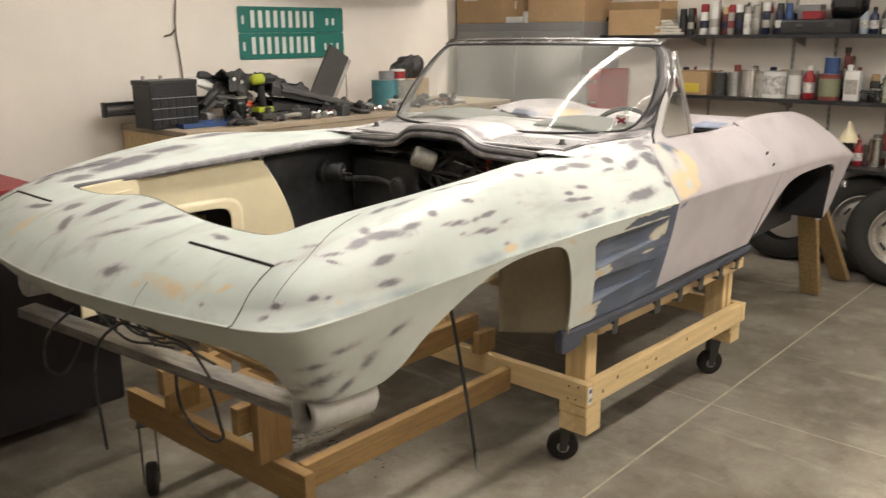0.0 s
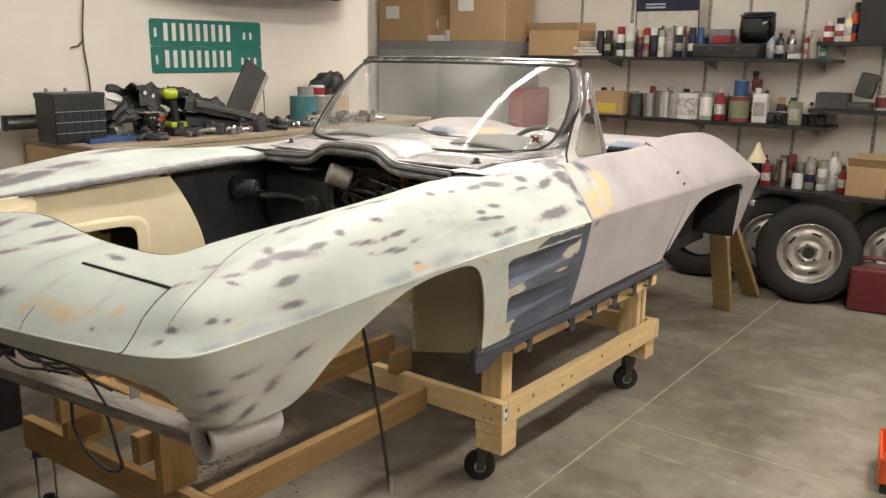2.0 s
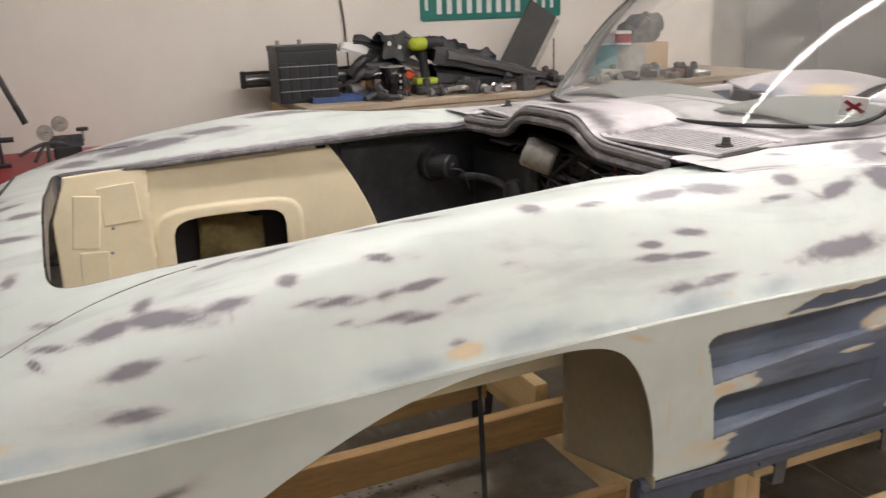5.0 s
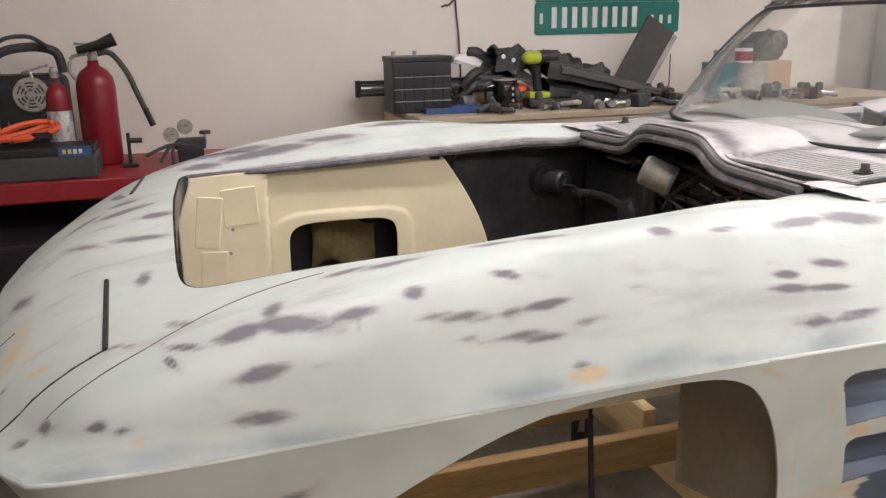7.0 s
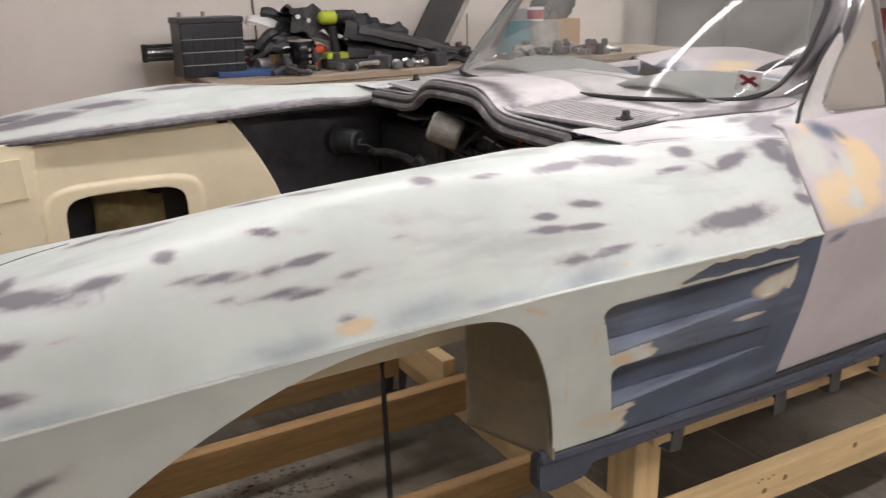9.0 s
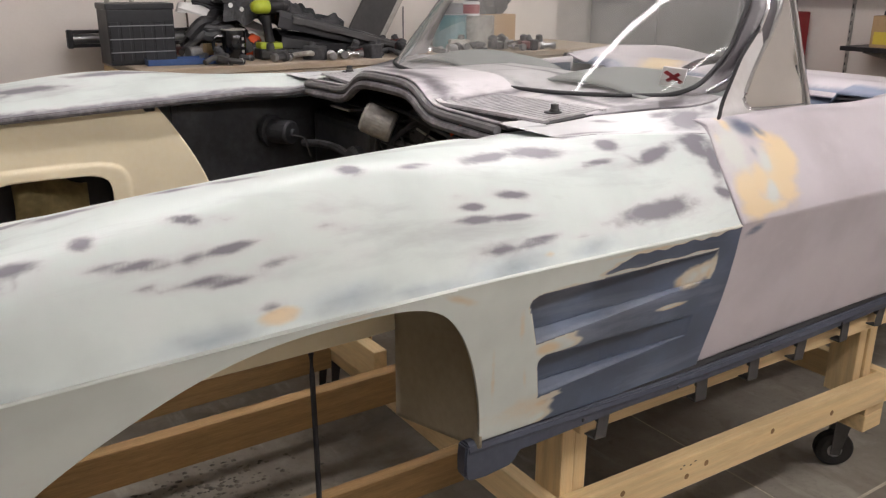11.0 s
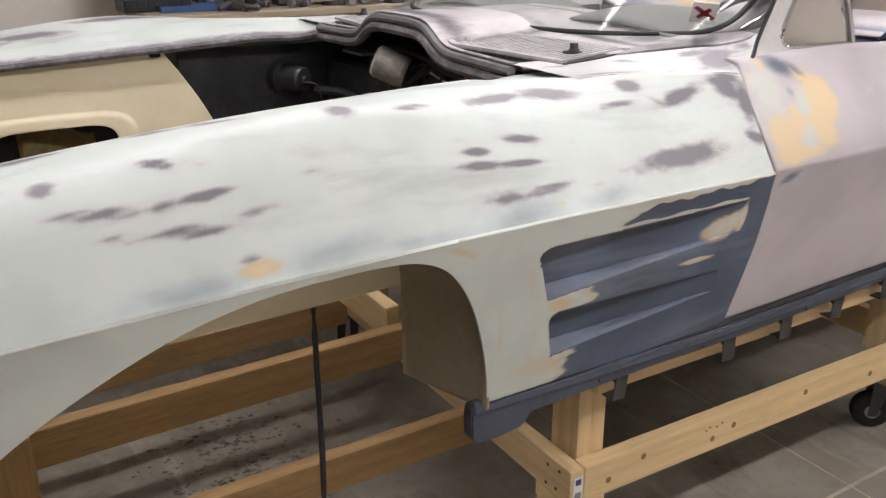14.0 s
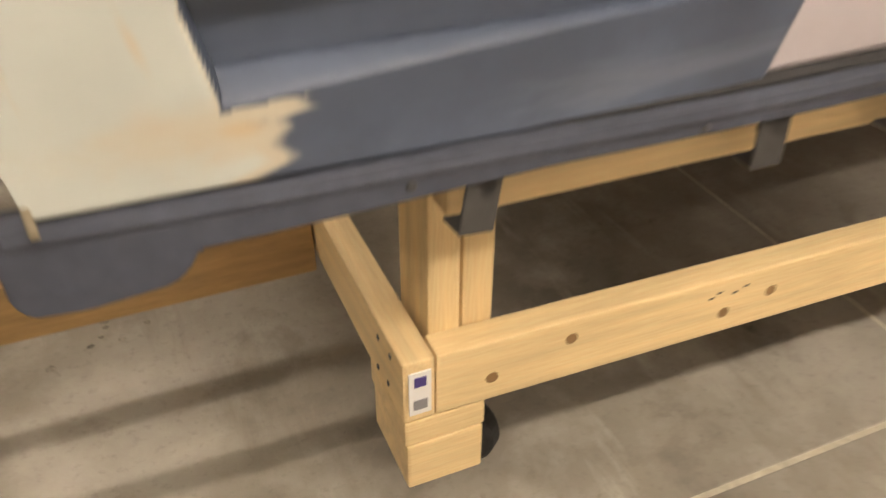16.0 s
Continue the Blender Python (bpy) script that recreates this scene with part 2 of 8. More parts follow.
PURPLE = surface("purple_print", (0.07, 0.05, 0.22), 0.5, vary=0.05)
KNOT = surface("wood_knot", (0.27, 0.15, 0.06), 0.7, vary=0.1)
PLY = surface("plywood", (0.40, 0.34, 0.27), 0.7, big=4, vary=0.12, stretch=(1, 8, 8), col2=(0.34, 0.26, 0.17))
SIGNWHITE = surface("off_white", (0.72, 0.72, 0.70), 0.45, vary=0.05, big=12)
CORD = surface("brown_cord", (0.12, 0.09, 0.07), 0.8, vary=0.1)
NAVY = surface("navy_plastic", (0.012, 0.016, 0.05), 0.35, vary=0.1)
BATTERY = surface("battery_case", (0.012, 0.013, 0.016), 0.45, vary=0.15, big=10)
BLUEPAINT = surface("blue_paint", (0.035, 0.08, 0.22), 0.45, vary=0.08)
GLOSSBLACK = surface("gloss_black", (0.008, 0.008, 0.009), 0.12, vary=0.05, bump=0)
LIME = surface("lime_plastic", (0.42, 0.50, 0.03), 0.45, vary=0.06)
GREYDARK = surface("dark_grey", (0.06, 0.058, 0.056), 0.6, vary=0.12, big=8)
DARKRED = surface("dark_red", (0.14, 0.03, 0.025), 0.5, vary=0.1)
RED2 = surface("faded_red", (0.24, 0.05, 0.045), 0.5, vary=0.12, big=14)
TEAL = surface("teal_paint", (0.06, 0.20, 0.23), 0.45, vary=0.1, big=10)
SHELFBLACK = surface("black_laminate", (0.03, 0.029, 0.03), 0.45, vary=0.1)
TAPE = surface("parcel_tape", (0.50, 0.36, 0.20), 0.3, vary=0.05)
CLOTH = surface("paper_white", (0.66, 0.63, 0.57), 0.85, vary=0.08, big=14)
PALEBLUE = surface("pale_blue", (0.42, 0.50, 0.58), 0.4, vary=0.06)
CRACK = surface("dark_joint", (0.10, 0.088, 0.07), 0.85, vary=0.2, big=8)
YELLOW = surface("yellow_print", (0.66, 0.50, 0.06), 0.5, vary=0.05)
CHROMECAN = surface("bright_tin", (0.62, 0.61, 0.59), 0.22, metal=1.0, vary=0.1, big=14)
OLIVE = surface("olive_tin", (0.22, 0.24, 0.15), 0.5, vary=0.1)
CLEARPLASTIC = surface("cloudy_plastic", (0.58, 0.57, 0.54), 0.3, vary=0.06)
GREYSTEEL2 = surface("grey_door_paint", (0.30, 0.30, 0.30), 0.45, vary=0.05)
SILVER = surface("silver_rim", (0.55, 0.53, 0.50), 0.32, metal=0.8, vary=0.15, big=12)
MAROON = surface("maroon_plastic", (0.13, 0.015, 0.02), 0.45, vary=0.1)
WOOD2 = surface("weathered_pine", (0.40, 0.27, 0.12), 0.7, big=5, vary=0.2, stretch=(1, 14, 14), bump=0.2)
REDGLOSS = surface("gloss_red", (0.24, 0.014, 0.022), 0.38, vary=0.1)
SCUFFED = surface("scuffed_label", (0.68, 0.66, 0.64), 0.6, big=40, vary=0.1, col2=(0.22, 0.20, 0.20))
VERYDARK = surface("black_cart_body", (0.012, 0.010, 0.014), 0.5, vary=0.15)
JOINT = surface("joint_filler", (0.60, 0.54, 0.42), 0.8, vary=0.15, big=8)
# ---- building helpers ----


def mesh_of(name, verts, faces, smooth=False):
    me = bpy.data.meshes.new(name)
    me.from_pydata([tuple(map(float, v)) for v in verts], [], [tuple(f) for f in faces])
    if smooth:
        me.polygons.foreach_set("use_smooth", [True] * len(me.polygons))
    me.update()
    return me


def bm_mesh(name, bm, smooth=False):
    me = bpy.data.meshes.new(name)
    bmesh.ops.recalc_face_normals(bm, faces=bm.faces)
    bm.to_mesh(me)
    bm.free()
    if smooth:
        me.polygons.foreach_set("use_smooth", [True] * len(me.polygons))
    return me


def part(name, me, mat, parent=None, label="", at=None):
    if isinstance(me, bmesh.types.BMesh):
        me = bm_mesh(name, me)
    if mat and not me.materials:
        me.materials.append(mat)
    ob = new(name, me)
    if parent:
        ob.parent = parent
    if at is not None:
        ob.matrix_basis = at
    if label:
        tagged(ob, label)
    return ob


def thing(name, at, label, category, group="", kind=""):
    return tagged_at(new(name), at, label, category, group, kind)


def tagged_at(ob, at, label, category, group="", kind=""):
    ob.matrix_basis = at
    return tagged(ob, label, category, group, kind)


def box(sx, sy, sz, bevel=0.0, c=(0, 0, 0), bm=None, m=None, seg=1):
    """A box of that size about c, with bevelled edges, joined into bm."""
    one = bmesh.new()
    bmesh.ops.create_cube(one, size=1)
    bmesh.ops.scale(one, vec=(sx, sy, sz), verts=one.verts)
    if bevel:
        bmesh.ops.bevel(one, geom=one.edges[:], offset=bevel, segments=seg, affect="EDGES", profile=0.6)
    bmesh.ops.translate(one, vec=c, verts=one.verts)
    return join(one, bm, m)


def join(one, bm=None, m=None):
    if m is not None:
        bmesh.ops.transform(one, matrix=m, verts=one.verts)
    if bm is None:
        return one
    me = bpy.data.meshes.new("tmp")
    one.to_mesh(me)
    one.free()
    bm.from_mesh(me)
    bpy.data.meshes.remove(me)
    return bm


def lathe(profile, n=24, bm=None, m=None, close=True):
    """Turns (r, z) pairs about z."""
    one = bmesh.new()
    rings = []
    for r, z in profile:
        rings.append([one.verts.new((r * math.cos(2 * math.pi * k / n), r * math.sin(2 * math.pi * k / n), z)) for k in range(n)])
    for a, b in zip(rings[:-1], rings[1:]):
        for k in range(n):
            one.faces.new((a[k], a[(k + 1) % n], b[(k + 1) % n], b[k]))
    if close:
        one.faces.new(rings[0][::-1])
        one.faces.new(rings[-1])
    return join(one, bm, m)


def tube(points, r, n=8, bm=None, smooth_steps=0):
    """A round bar along points."""
    pts = [Vector(p) for p in points]
    if smooth_steps:
        out = []
        for i in range(len(pts) - 1):
            p0, p1, p2, p3 = pts[max(i - 1, 0)], pts[i], pts[i + 1], pts[min(i + 2, len(pts) - 1)]
            for k in range(smooth_steps):
                t = k / smooth_steps
                out.append(0.5 * (2 * p1 + (p2 - p0) * t + (2 * p0 - 5 * p1 + 4 * p2 - p3) * t * t + (3 * p1 - p0 - 3 * p2 + p3) * t ** 3))
        pts = out + [pts[-1]]
    one = bmesh.new()
    rings = []
    for i, p in enumerate(pts):
        d = (pts[min(i + 1, len(pts) - 1)] - pts[max(i - 1, 0)]).normalized()
        a = d.cross(Vector((0, 0, 1)) if abs(d.z) < 0.9 else Vector((1, 0, 0))).normalized()
        b = d.cross(a)
        rad = r[i] if isinstance(r, (list, tuple)) else r
        rings.append([one.verts.new(p + rad * (math.cos(2 * math.pi * k / n) * a + math.sin(2 * math.pi * k / n) * b)) for k in range(n)])
    for p, q in zip(rings[:-1], rings[1:]):
        for k in range(n):
            one.faces.new((p[k], p[(k + 1) % n], q[(k + 1) % n], q[k]))
    one.faces.new(rings[0][::-1])
    one.faces.new(rings[-1])
    return join(one, bm)


def grid_mesh(name, P, smooth=True, flip=False):
    """P: rows x columns x 3."""
    P = np.asarray(P, float)
    n, k = P.shape[:2]
    f = []
    for i in range(n - 1):
        for j in range(k - 1):
            q = (i * k + j, i * k + j + 1, (i + 1) * k + j + 1, (i + 1) * k + j)
            f.append(q[::-1] if flip else q)
    return mesh_of(name, P.reshape(-1, 3), f, smooth)


def lerp(x, xs, ys):
    return float(np.interp(x, xs, ys))


def spline(x, xs, ys):
    """Smooth curve through points (Catmull-Rom over x)."""
    xs, ys = list(xs), list(ys)
    if x <= xs[0]:
        return ys[0]
    if x >= xs[-1]:
        return ys[-1]
    i = max(k for k in range(len(xs) - 1) if xs[k] <= x)
    h = xs[i + 1] - xs[i]
    def slope(k):
        a, b = max(k - 1, 0), min(k + 1, len(xs) - 1)
        return (ys[b] - ys[a]) / (xs[b] - xs[a])
    t = (x - xs[i]) / h
    return ((2 * t ** 3 - 3 * t * t + 1) * ys[i] + (t ** 3 - 2 * t * t + t) * h * slope(i)
            + (-2 * t ** 3 + 3 * t * t) * ys[i + 1] + (t ** 3 - t * t) * h * slope(i + 1))


def thick(ob, t, offset=-1):
    md = ob.modifiers.new("thickness", "SOLIDIFY")
    md.thickness, md.offset = t, offset
    return ob





SLOT = bm_mesh("slot", box(0.002, 0.005, 0.022))
SLOT.materials.append(BLACK)

# ---- the room ----
FX0, FX1, FY0, FY1, H = -4.0, 5.65, -4.2, 2.0, 2.75
def structure(name, bm, mat, label, category):
    return tagged(part(name, bm, mat), label, category, kind="structure")
fl = structure("floor", box(14, 12, 0.2, c=(1, -1, -0.1015)), JOINT, "grey-brown worn concrete garage floor with sawn joints", "floor")
def slab(x0, x1, y0, y1):
    return part("slab", box(x1 - x0 - 0.006, y1 - y0 - 0.010, 0.05, 0.003, ((x0 + x1) / 2, (y0 + y1) / 2, -0.025), seg=2), CONCRETE, fl)
JX, JY = (-6, -0.42, 2.635, 5.69, 8.5), (-7, -3.8, -0.752, 2.3, 5)
for x0, x1 in zip(JX[:-1], JX[1:]):
    for y0, y1 in zip(JY[:-1], JY[1:]):
        slab(x0, x1, y0, y1)
for x0 in JX[1:-1]:
    part("joint", box(0.006, 11.0, 0.02, 0, (x0, -1.0, -0.0125)), CRACK, fl, "dark saw-cut joint")
structure("wall_left", box(3.89 + 4.0, 0.14, H, c=(-0.055, FY1 + 0.07, H / 2)), WALL, "cream-white painted drywall behind the workbench", "wall")
structure("wall_return", box(0.14, 0.86, H, c=(3.96, FY1 + 0.57, H / 2)), WALL, "cream-white painted drywall return", "wall")
structure("wall_recess", box(1.7, 0.14, H, c=(4.88, 3.07, H / 2)), WALL, "cream-white painted drywall recess", "wall")
structure("wall_back", box(0.14, 7.8, H, c=(FX1 + 0.07, -0.36, H / 2)), WALL, "cream-white painted drywall behind the shelves", "wall")
structure("wall_right", box(9.9, 0.14, H, c=(0.8, FY0 - 0.07, H / 2)), WALL, "cream-white painted drywall", "wall")
structure("wall_front", box(0.14, 6.6, H, c=(FX0 - 0.07, -1, H / 2)), WALL, "white painted garage end wall", "wall")
structure("ceiling", box(10.2, 8.2, 0.1, c=(0.8, -0.4, H + 0.05)), CEIL, "white painted flat garage ceiling", "ceiling")

# ---- ceiling lights ----
TUBE, nt_, b_ = nodes_of("lit_tube")
b_.inputs["Emission Color"].default_value = (1.0, 0.94, 0.86, 1)
b_.inputs["Emission Strength"].default_value = 37
b_.inputs["Base Color"].default_value = (0.9, 0.9, 0.9, 1)
def ceiling_light(x, y, turn, length=2.44):
    th = thing("ceiling_light", pose(x, y, H - 0.001, 0, 0, turn), "white fluorescent ceiling light with a lit diffuser", "ceiling light", "ceiling lights")
    part("housing", box(length + 0.06, 0.16, 0.05, 0.008, (0, 0, -0.027)), WHITE, th)
    part("diffuser", box(length, 0.085, 0.045, 0.015, (0, 0, -0.075), seg=3), TUBE, th)
    for ex in (-1, 1):
        part("end_socket", box(0.02, 0.10, 0.06, 0.004, (ex * (length / 2 + 0.012), 0, -0.07)), WHITE, th)
    return th
# first sits by its windscreen reflection; the other three, unseen, are added for brightness
for lx, ly, lt, ll in ((1.47, -0.10, 0, 2.44), (1.42, -2.25, 0, 2.44), (3.5, -2.3, 0, 2.44), (3.7, 0.9, 90, 1.22)):
    ceiling_light(lx, ly, lt, ll)

# ---- the car body ----
car = thing("sports_car", pose(0, 0, 0), "stripped convertible sports car in sanded mint and lilac primer", "car")

# lines along the body: x, half width or height
NOSE_Y = (0.0, 0.2, 0.32, 0.52, 0.68, 0.82, 0.885)
NOSE_X = (0.03, 0.04, 0.053, 0.083, 0.117, 0.158, 0.205)
CREASE_X = (0.20, 0.26, 0.4, 0.7, 1.0, 1.3, 1.6, 1.94, 2.4, 2.94, 3.4, 3.9, 4.2, 4.35)
CREASE_Y = (0.885, 0.897, 0.905, 0.912, 0.912, 0.9, 0.888, 0.878, 0.868, 0.866, 0.872, 0.85, 0.80, 0.74)
CREASE_Z = (1.066, 1.067, 1.07, 1.082, 1.09, 1.088, 1.081, 1.073, 1.066, 1.055, 1.045, 1.015, 0.975, 0.945)
ARCH_X = (0.20, 0.36, 0.44, 0.485, 0.54, 0.60, 0.68, 0.80, 0.90, 1.0, 1.12, 1.185, 1.228, 1.264, 1.292, 1.307, 1.31)
ARCH_Z = (0.853, 0.853, 0.853, 0.858, 0.885, 0.935, 0.985, 1.042, 1.069, 1.077, 1.072, 1.048, 1.003, 0.935, 0.85, 0.78, 0.750)


def sill(x):
    """Height of the lower edge of the body before the rear wheel."""
    return spline(x, (1.29, 1.6, 1.93, 2.4, 2.85), (0.750, 0.736, 0.725, 0.725, 0.730))


def crease(x):
    return spline(x, CREASE_X, CREASE_Y), spline(x, CREASE_X, CREASE_Z)


def side_y(x, z):
    """Half width of the lower side at a height."""
    ky, kz = crease(x)
    u = (kz - z) / (kz - 0.735)
    return ky - 0.03 * u ** 0.7 - 0.045 * u


def chain(P, n):
    """n points along a smooth curve through P."""
    P = np.asarray(P, float)
    d = np.r_[0, np.cumsum(np.linalg.norm(np.diff(P, axis=0), axis=1) ** 0.5)]
    ts = np.linspace(0, d[-1], n)
    return np.array([[spline(t, d, P[:, k]) for k in range(3)] for t in ts])


def gap_x(z):
    """Where the fender ends before the door, by height."""
    return spline(z, (0.735, 0.9, 1.0, 1.073, 1.15, 1.19, 1.237, 1.27, 1.29), (1.926, 1.944, 1.941, 1.930, 1.926, 1.932, 1.955, 1.985, 2.01)) - 0.002


# upper front: from the crease up over the fender to the hood opening, along the whole line
def upper_row(s):
    """Control points from crease to opening; s runs from the nose's middle (0) round the corner to the door gap (1)."""
    if s < 0.3:
        y = s / 0.3 * 0.885
        x = spline(y, NOSE_Y, NOSE_X)
        k = np.array((x, y, 1.062 + 0.004 * y))
        yy = y * 0.645
        h = np.array((0.378 + 0.012 * (yy / 0.57) ** 3, yy, 1.180 + 0.034 * math.exp(-(yy / 0.22) ** 2)))
        e = (y / 0.885) ** 3
        up = 0.030 - 0.004 * e
        return (k, k + (h - k) * 0.22 + np.array((0, 0.03 * e, 0.75 * up)), k + (h - k) * 0.5 + np.array((0, 0.045 * e, up)),
                k + (h - k) * 0.78 + np.array((0, 0.02 * e, 0.55 * up)), h)
    x = 0.205 + (s - 0.3) / 0.7 * (1.955 - 0.205)
    ky, kz = crease(x)
    T = (0.2, 0.4, 0.7, 1.08, 1.5, 1.95)
    hx = 0.390 + (x - 0.205) * lerp(x, (0.205, 1.4, 1.62), (0.5, 0.846, 0.868)) if x < 1.62 else x
    hy = spline(x, (0.2, 0.5, 1.1, 1.5, 1.62, 1.95), (0.571, 0.53, 0.52, 0.49, 0.49, 0.62))
    hz = spline(x, (0.2, 0.5, 1.1, 1.5, 1.62, 1.75, 1.95), (1.180, 1.186, 1.208, 1.232, 1.243, 1.251, 1.271))
    qy, qz = spline(x, T, (0.585, 0.60, 0.60, 0.595, 0.56, 0.70)), spline(x, T, (1.178, 1.186, 1.212, 1.235, 1.247, 1.258))
    ry, rz = spline(x, T, (0.72, 0.735, 0.74, 0.72, 0.67, 0.752)), spline(x, T, (1.152, 1.195, 1.244, 1.269, 1.256, 1.237))
    sy, sz = spline(x, T, (0.835, 0.86, 0.848, 0.817, 0.80, 0.819)), spline(x, T, (1.118, 1.155, 1.218, 1.262, 1.20, 1.168))
    f = max(0, 1 - (x - 0.2) / 0.35) * (hx - x)
    return (x, ky, kz), (x + 0.12 * f, sy, sz), (x + 0.4 * f, ry, rz), (x + 0.75 * f, qy, qz), (hx, hy, hz)


def mirrored(P, sg):
    P = np.array(P, float)
    P[..., 1] *= sg
    return P


def spot(F, u, v, a, b, ang, px, pv, k=1.0):
    """Adds an elongated blot of half length a and half width b, centred on (u, v), to the field F."""
    c, s_ = math.cos(math.radians(ang)), math.sin(math.radians(ang))
    du, dv = px - u, pv - v
    d2 = ((du * c + dv * s_) / a) ** 2 + ((-du * s_ + dv * c) / b) ** 2
    np.maximum(F, k * np.exp(-0.69 * d2 ** 0.75), out=F)


def patches(me, *fields):
    """Stores where guide coat, trough shade, filler and blue-grey primer lie, as point colours."""
    col = me.color_attributes.new("patches", "FLOAT_COLOR", "POINT")
    A = np.ones((len(me.vertices), 4), np.float32)
    for k, F in enumerate(fields):
        A[:, k] = np.clip(F, 0, 1).ravel()
    col.data.foreach_set("color", A.ravel())


NV = 56
S = np.r_[np.linspace(0, 0.3, 80)[:-1], np.linspace(0.3, 1, 260)]
UP = np.array([chain(upper_row(s), NV) for s in S])
for row in UP:
    for p in row:
        if p[0] > 1.6:
            p[0] += (gap_x(p[2]) - 1.955) * ((p[0] - 1.6) / 0.355) ** 1.5
# ease the nose into the fender round the corner
ease = np.minimum(1, np.arange(NV) / 6.0)[:, None]
for it in range(150):
    for j in range(52, 112):
        w = math.sin((j - 52) / 59 * math.pi) ** 0.5
        UP[j] += 0.5 * w * ease * ((UP[j - 1] + UP[j + 1]) / 2 - UP[j])
UG = np.concatenate([np.zeros((len(S), 1)), np.cumsum(np.linalg.norm(np.diff(UP, axis=1), axis=2), axis=1)], axis=1)
UX = UP[..., 0]
UL = np.concatenate([[0], np.cumsum(np.linalg.norm(np.diff(UP[:, 0], axis=0), axis=1))])[:, None] + 0 * UG
# the fender's skin ends in a seam below the cowl, which steps down behind it
SEAM = np.interp(UL, (2.05, 2.26, 2.41, 2.54, 2.64), (0.330, 0.292, 0.267, 0.236, 0.214))
BEHIND = np.clip((UG - SEAM) / 0.010, 0, 1) * np.clip((UL - 2.12) / 0.12, 0, 1)
UP[..., 2] -= 0.012 * BEHIND
TOP_DRIVER = [np.zeros(UX.shape) for _ in range(3)]
TOP_PASSENGER = [np.zeros(UX.shape) for _ in range(3)]
# sanding marks: distance along the crease, distance up from it, half length, half width, turn, strength
FENDER_BLOTS = ((1.331, 0.285, 0.033, 0.016, 21, 1), (1.40, 0.275, 0.05, 0.013, 5, 1), (1.551, 0.285, 0.043, 0.013, -12, 0.9), (1.625, 0.268, 0.044, 0.018, -20, 0.8), (1.531, 0.176, 0.021, 0.0079, -17, 1),
                (1.575, 0.168, 0.024, 0.0065, -5, 0.5), (1.402, 0.171, 0.015, 0.0123, 5, 1), (1.456, 0.125, 0.048, 0.0075, -7, 0.95), (1.582, 0.124, 0.037, 0.0075, 4, 1), (1.527, 0.12, 0.031, 0.0103, 4, 0.65),
                (1.555, 0.084, 0.051, 0.0075, -4, 1), (1.477, 0.091, 0.034, 0.0065, -6, 0.75), (1.639, 0.093, 0.041, 0.0065, 2, 0.55))
DOORWARD_BLOTS = ((1.737, 0.126, 0.031, 0.0065, -10, 0.6), (1.723, 0.158, 0.018, 0.0065, -16, 0.4), (1.794, 0.214, 0.021, 0.013, -11, 1), (1.619, 0.036, 0.02, 0.0065, 1, 0.75), (1.909, 0.209, 0.034, 0.0075, 3, 0.9),
                  (2.089, 0.227, 0.072, 0.0149, 11, 1), (2.21, 0.234, 0.065, 0.022, -6, 1), (2.393, 0.23, 0.026, 0.0225, -11, 1), (2.334, 0.183, 0.046, 0.009, 5, 0.9), (2.484, 0.182, 0.055, 0.0163, 17, 1),
                  (2.428, 0.176, 0.027, 0.0165, -37, 0.65), (1.991, 0.121, 0.027, 0.007, -5, 1), (2.089, 0.133, 0.034, 0.0085, -5, 1), (1.994, 0.099, 0.044, 0.0065, -4, 1), (2.068, 0.094, 0.051, 0.0062, -4, 1))
REAR_BLOTS = ((2.417, 0.06, 0.095, 0.0185, 2, 1.1), (2.024, 0.043, 0.041, 0.0109, -2, 0.9), (2.102, 0.046, 0.051, 0.0075, 4, 1), (2.224, 0.039, 0.051, 0.0065, -1, 0.5), (2.595, 0.183, 0.043, 0.0234, -50, 1),
              (2.628, 0.146, 0.046, 0.0221, -90, 1), (2.622, 0.072, 0.026, 0.0125, -21, 0.95), (2.607, 0.208, 0.035, 0.0142, -23, 0.9), (1.967, 0.144, 0.024, 0.006, -5, 0.35), (2.45, 0.285, 0.05, 0.018, 10, 0.8), (2.60, 0.275, 0.05, 0.03, -20, 0.95), (2.33, 0.275, 0.05, 0.010, 5, 0.7))
NOSE_BLOTS = ((1.169, 0.166, 0.037, 0.0184, 6, 1), (1.237, 0.16, 0.06, 0.0181, -16, 1.05), (1.216, 0.199, 0.013, 0.0203, -40, 1), (1.314, 0.154, 0.034, 0.0123, 6, 0.95), (1.321, 0.135, 0.012, 0.0068, -90, 0.5),
              (1.189, 0.093, 0.035, 0.0105, 6, 1), (1.264, 0.091, 0.044, 0.0065, -6, 0.45), (1.088, 0.162, 0.032, 0.0087, -19, 0.9), (1.071, 0.138, 0.021, 0.0066, -50, 0.95), (1.189, 0.038, 0.037, 0.0095, -4, 0.95),
              (0.892, 0.073, 0.026, 0.0115, 12, 1), (0.983, 0.061, 0.016, 0.0076, -8, 1), (1.017, 0.051, 0.014, 0.0065, -1, 0.65), (0.85, 0.039, 0.023, 0.0091, 28, 0.75))
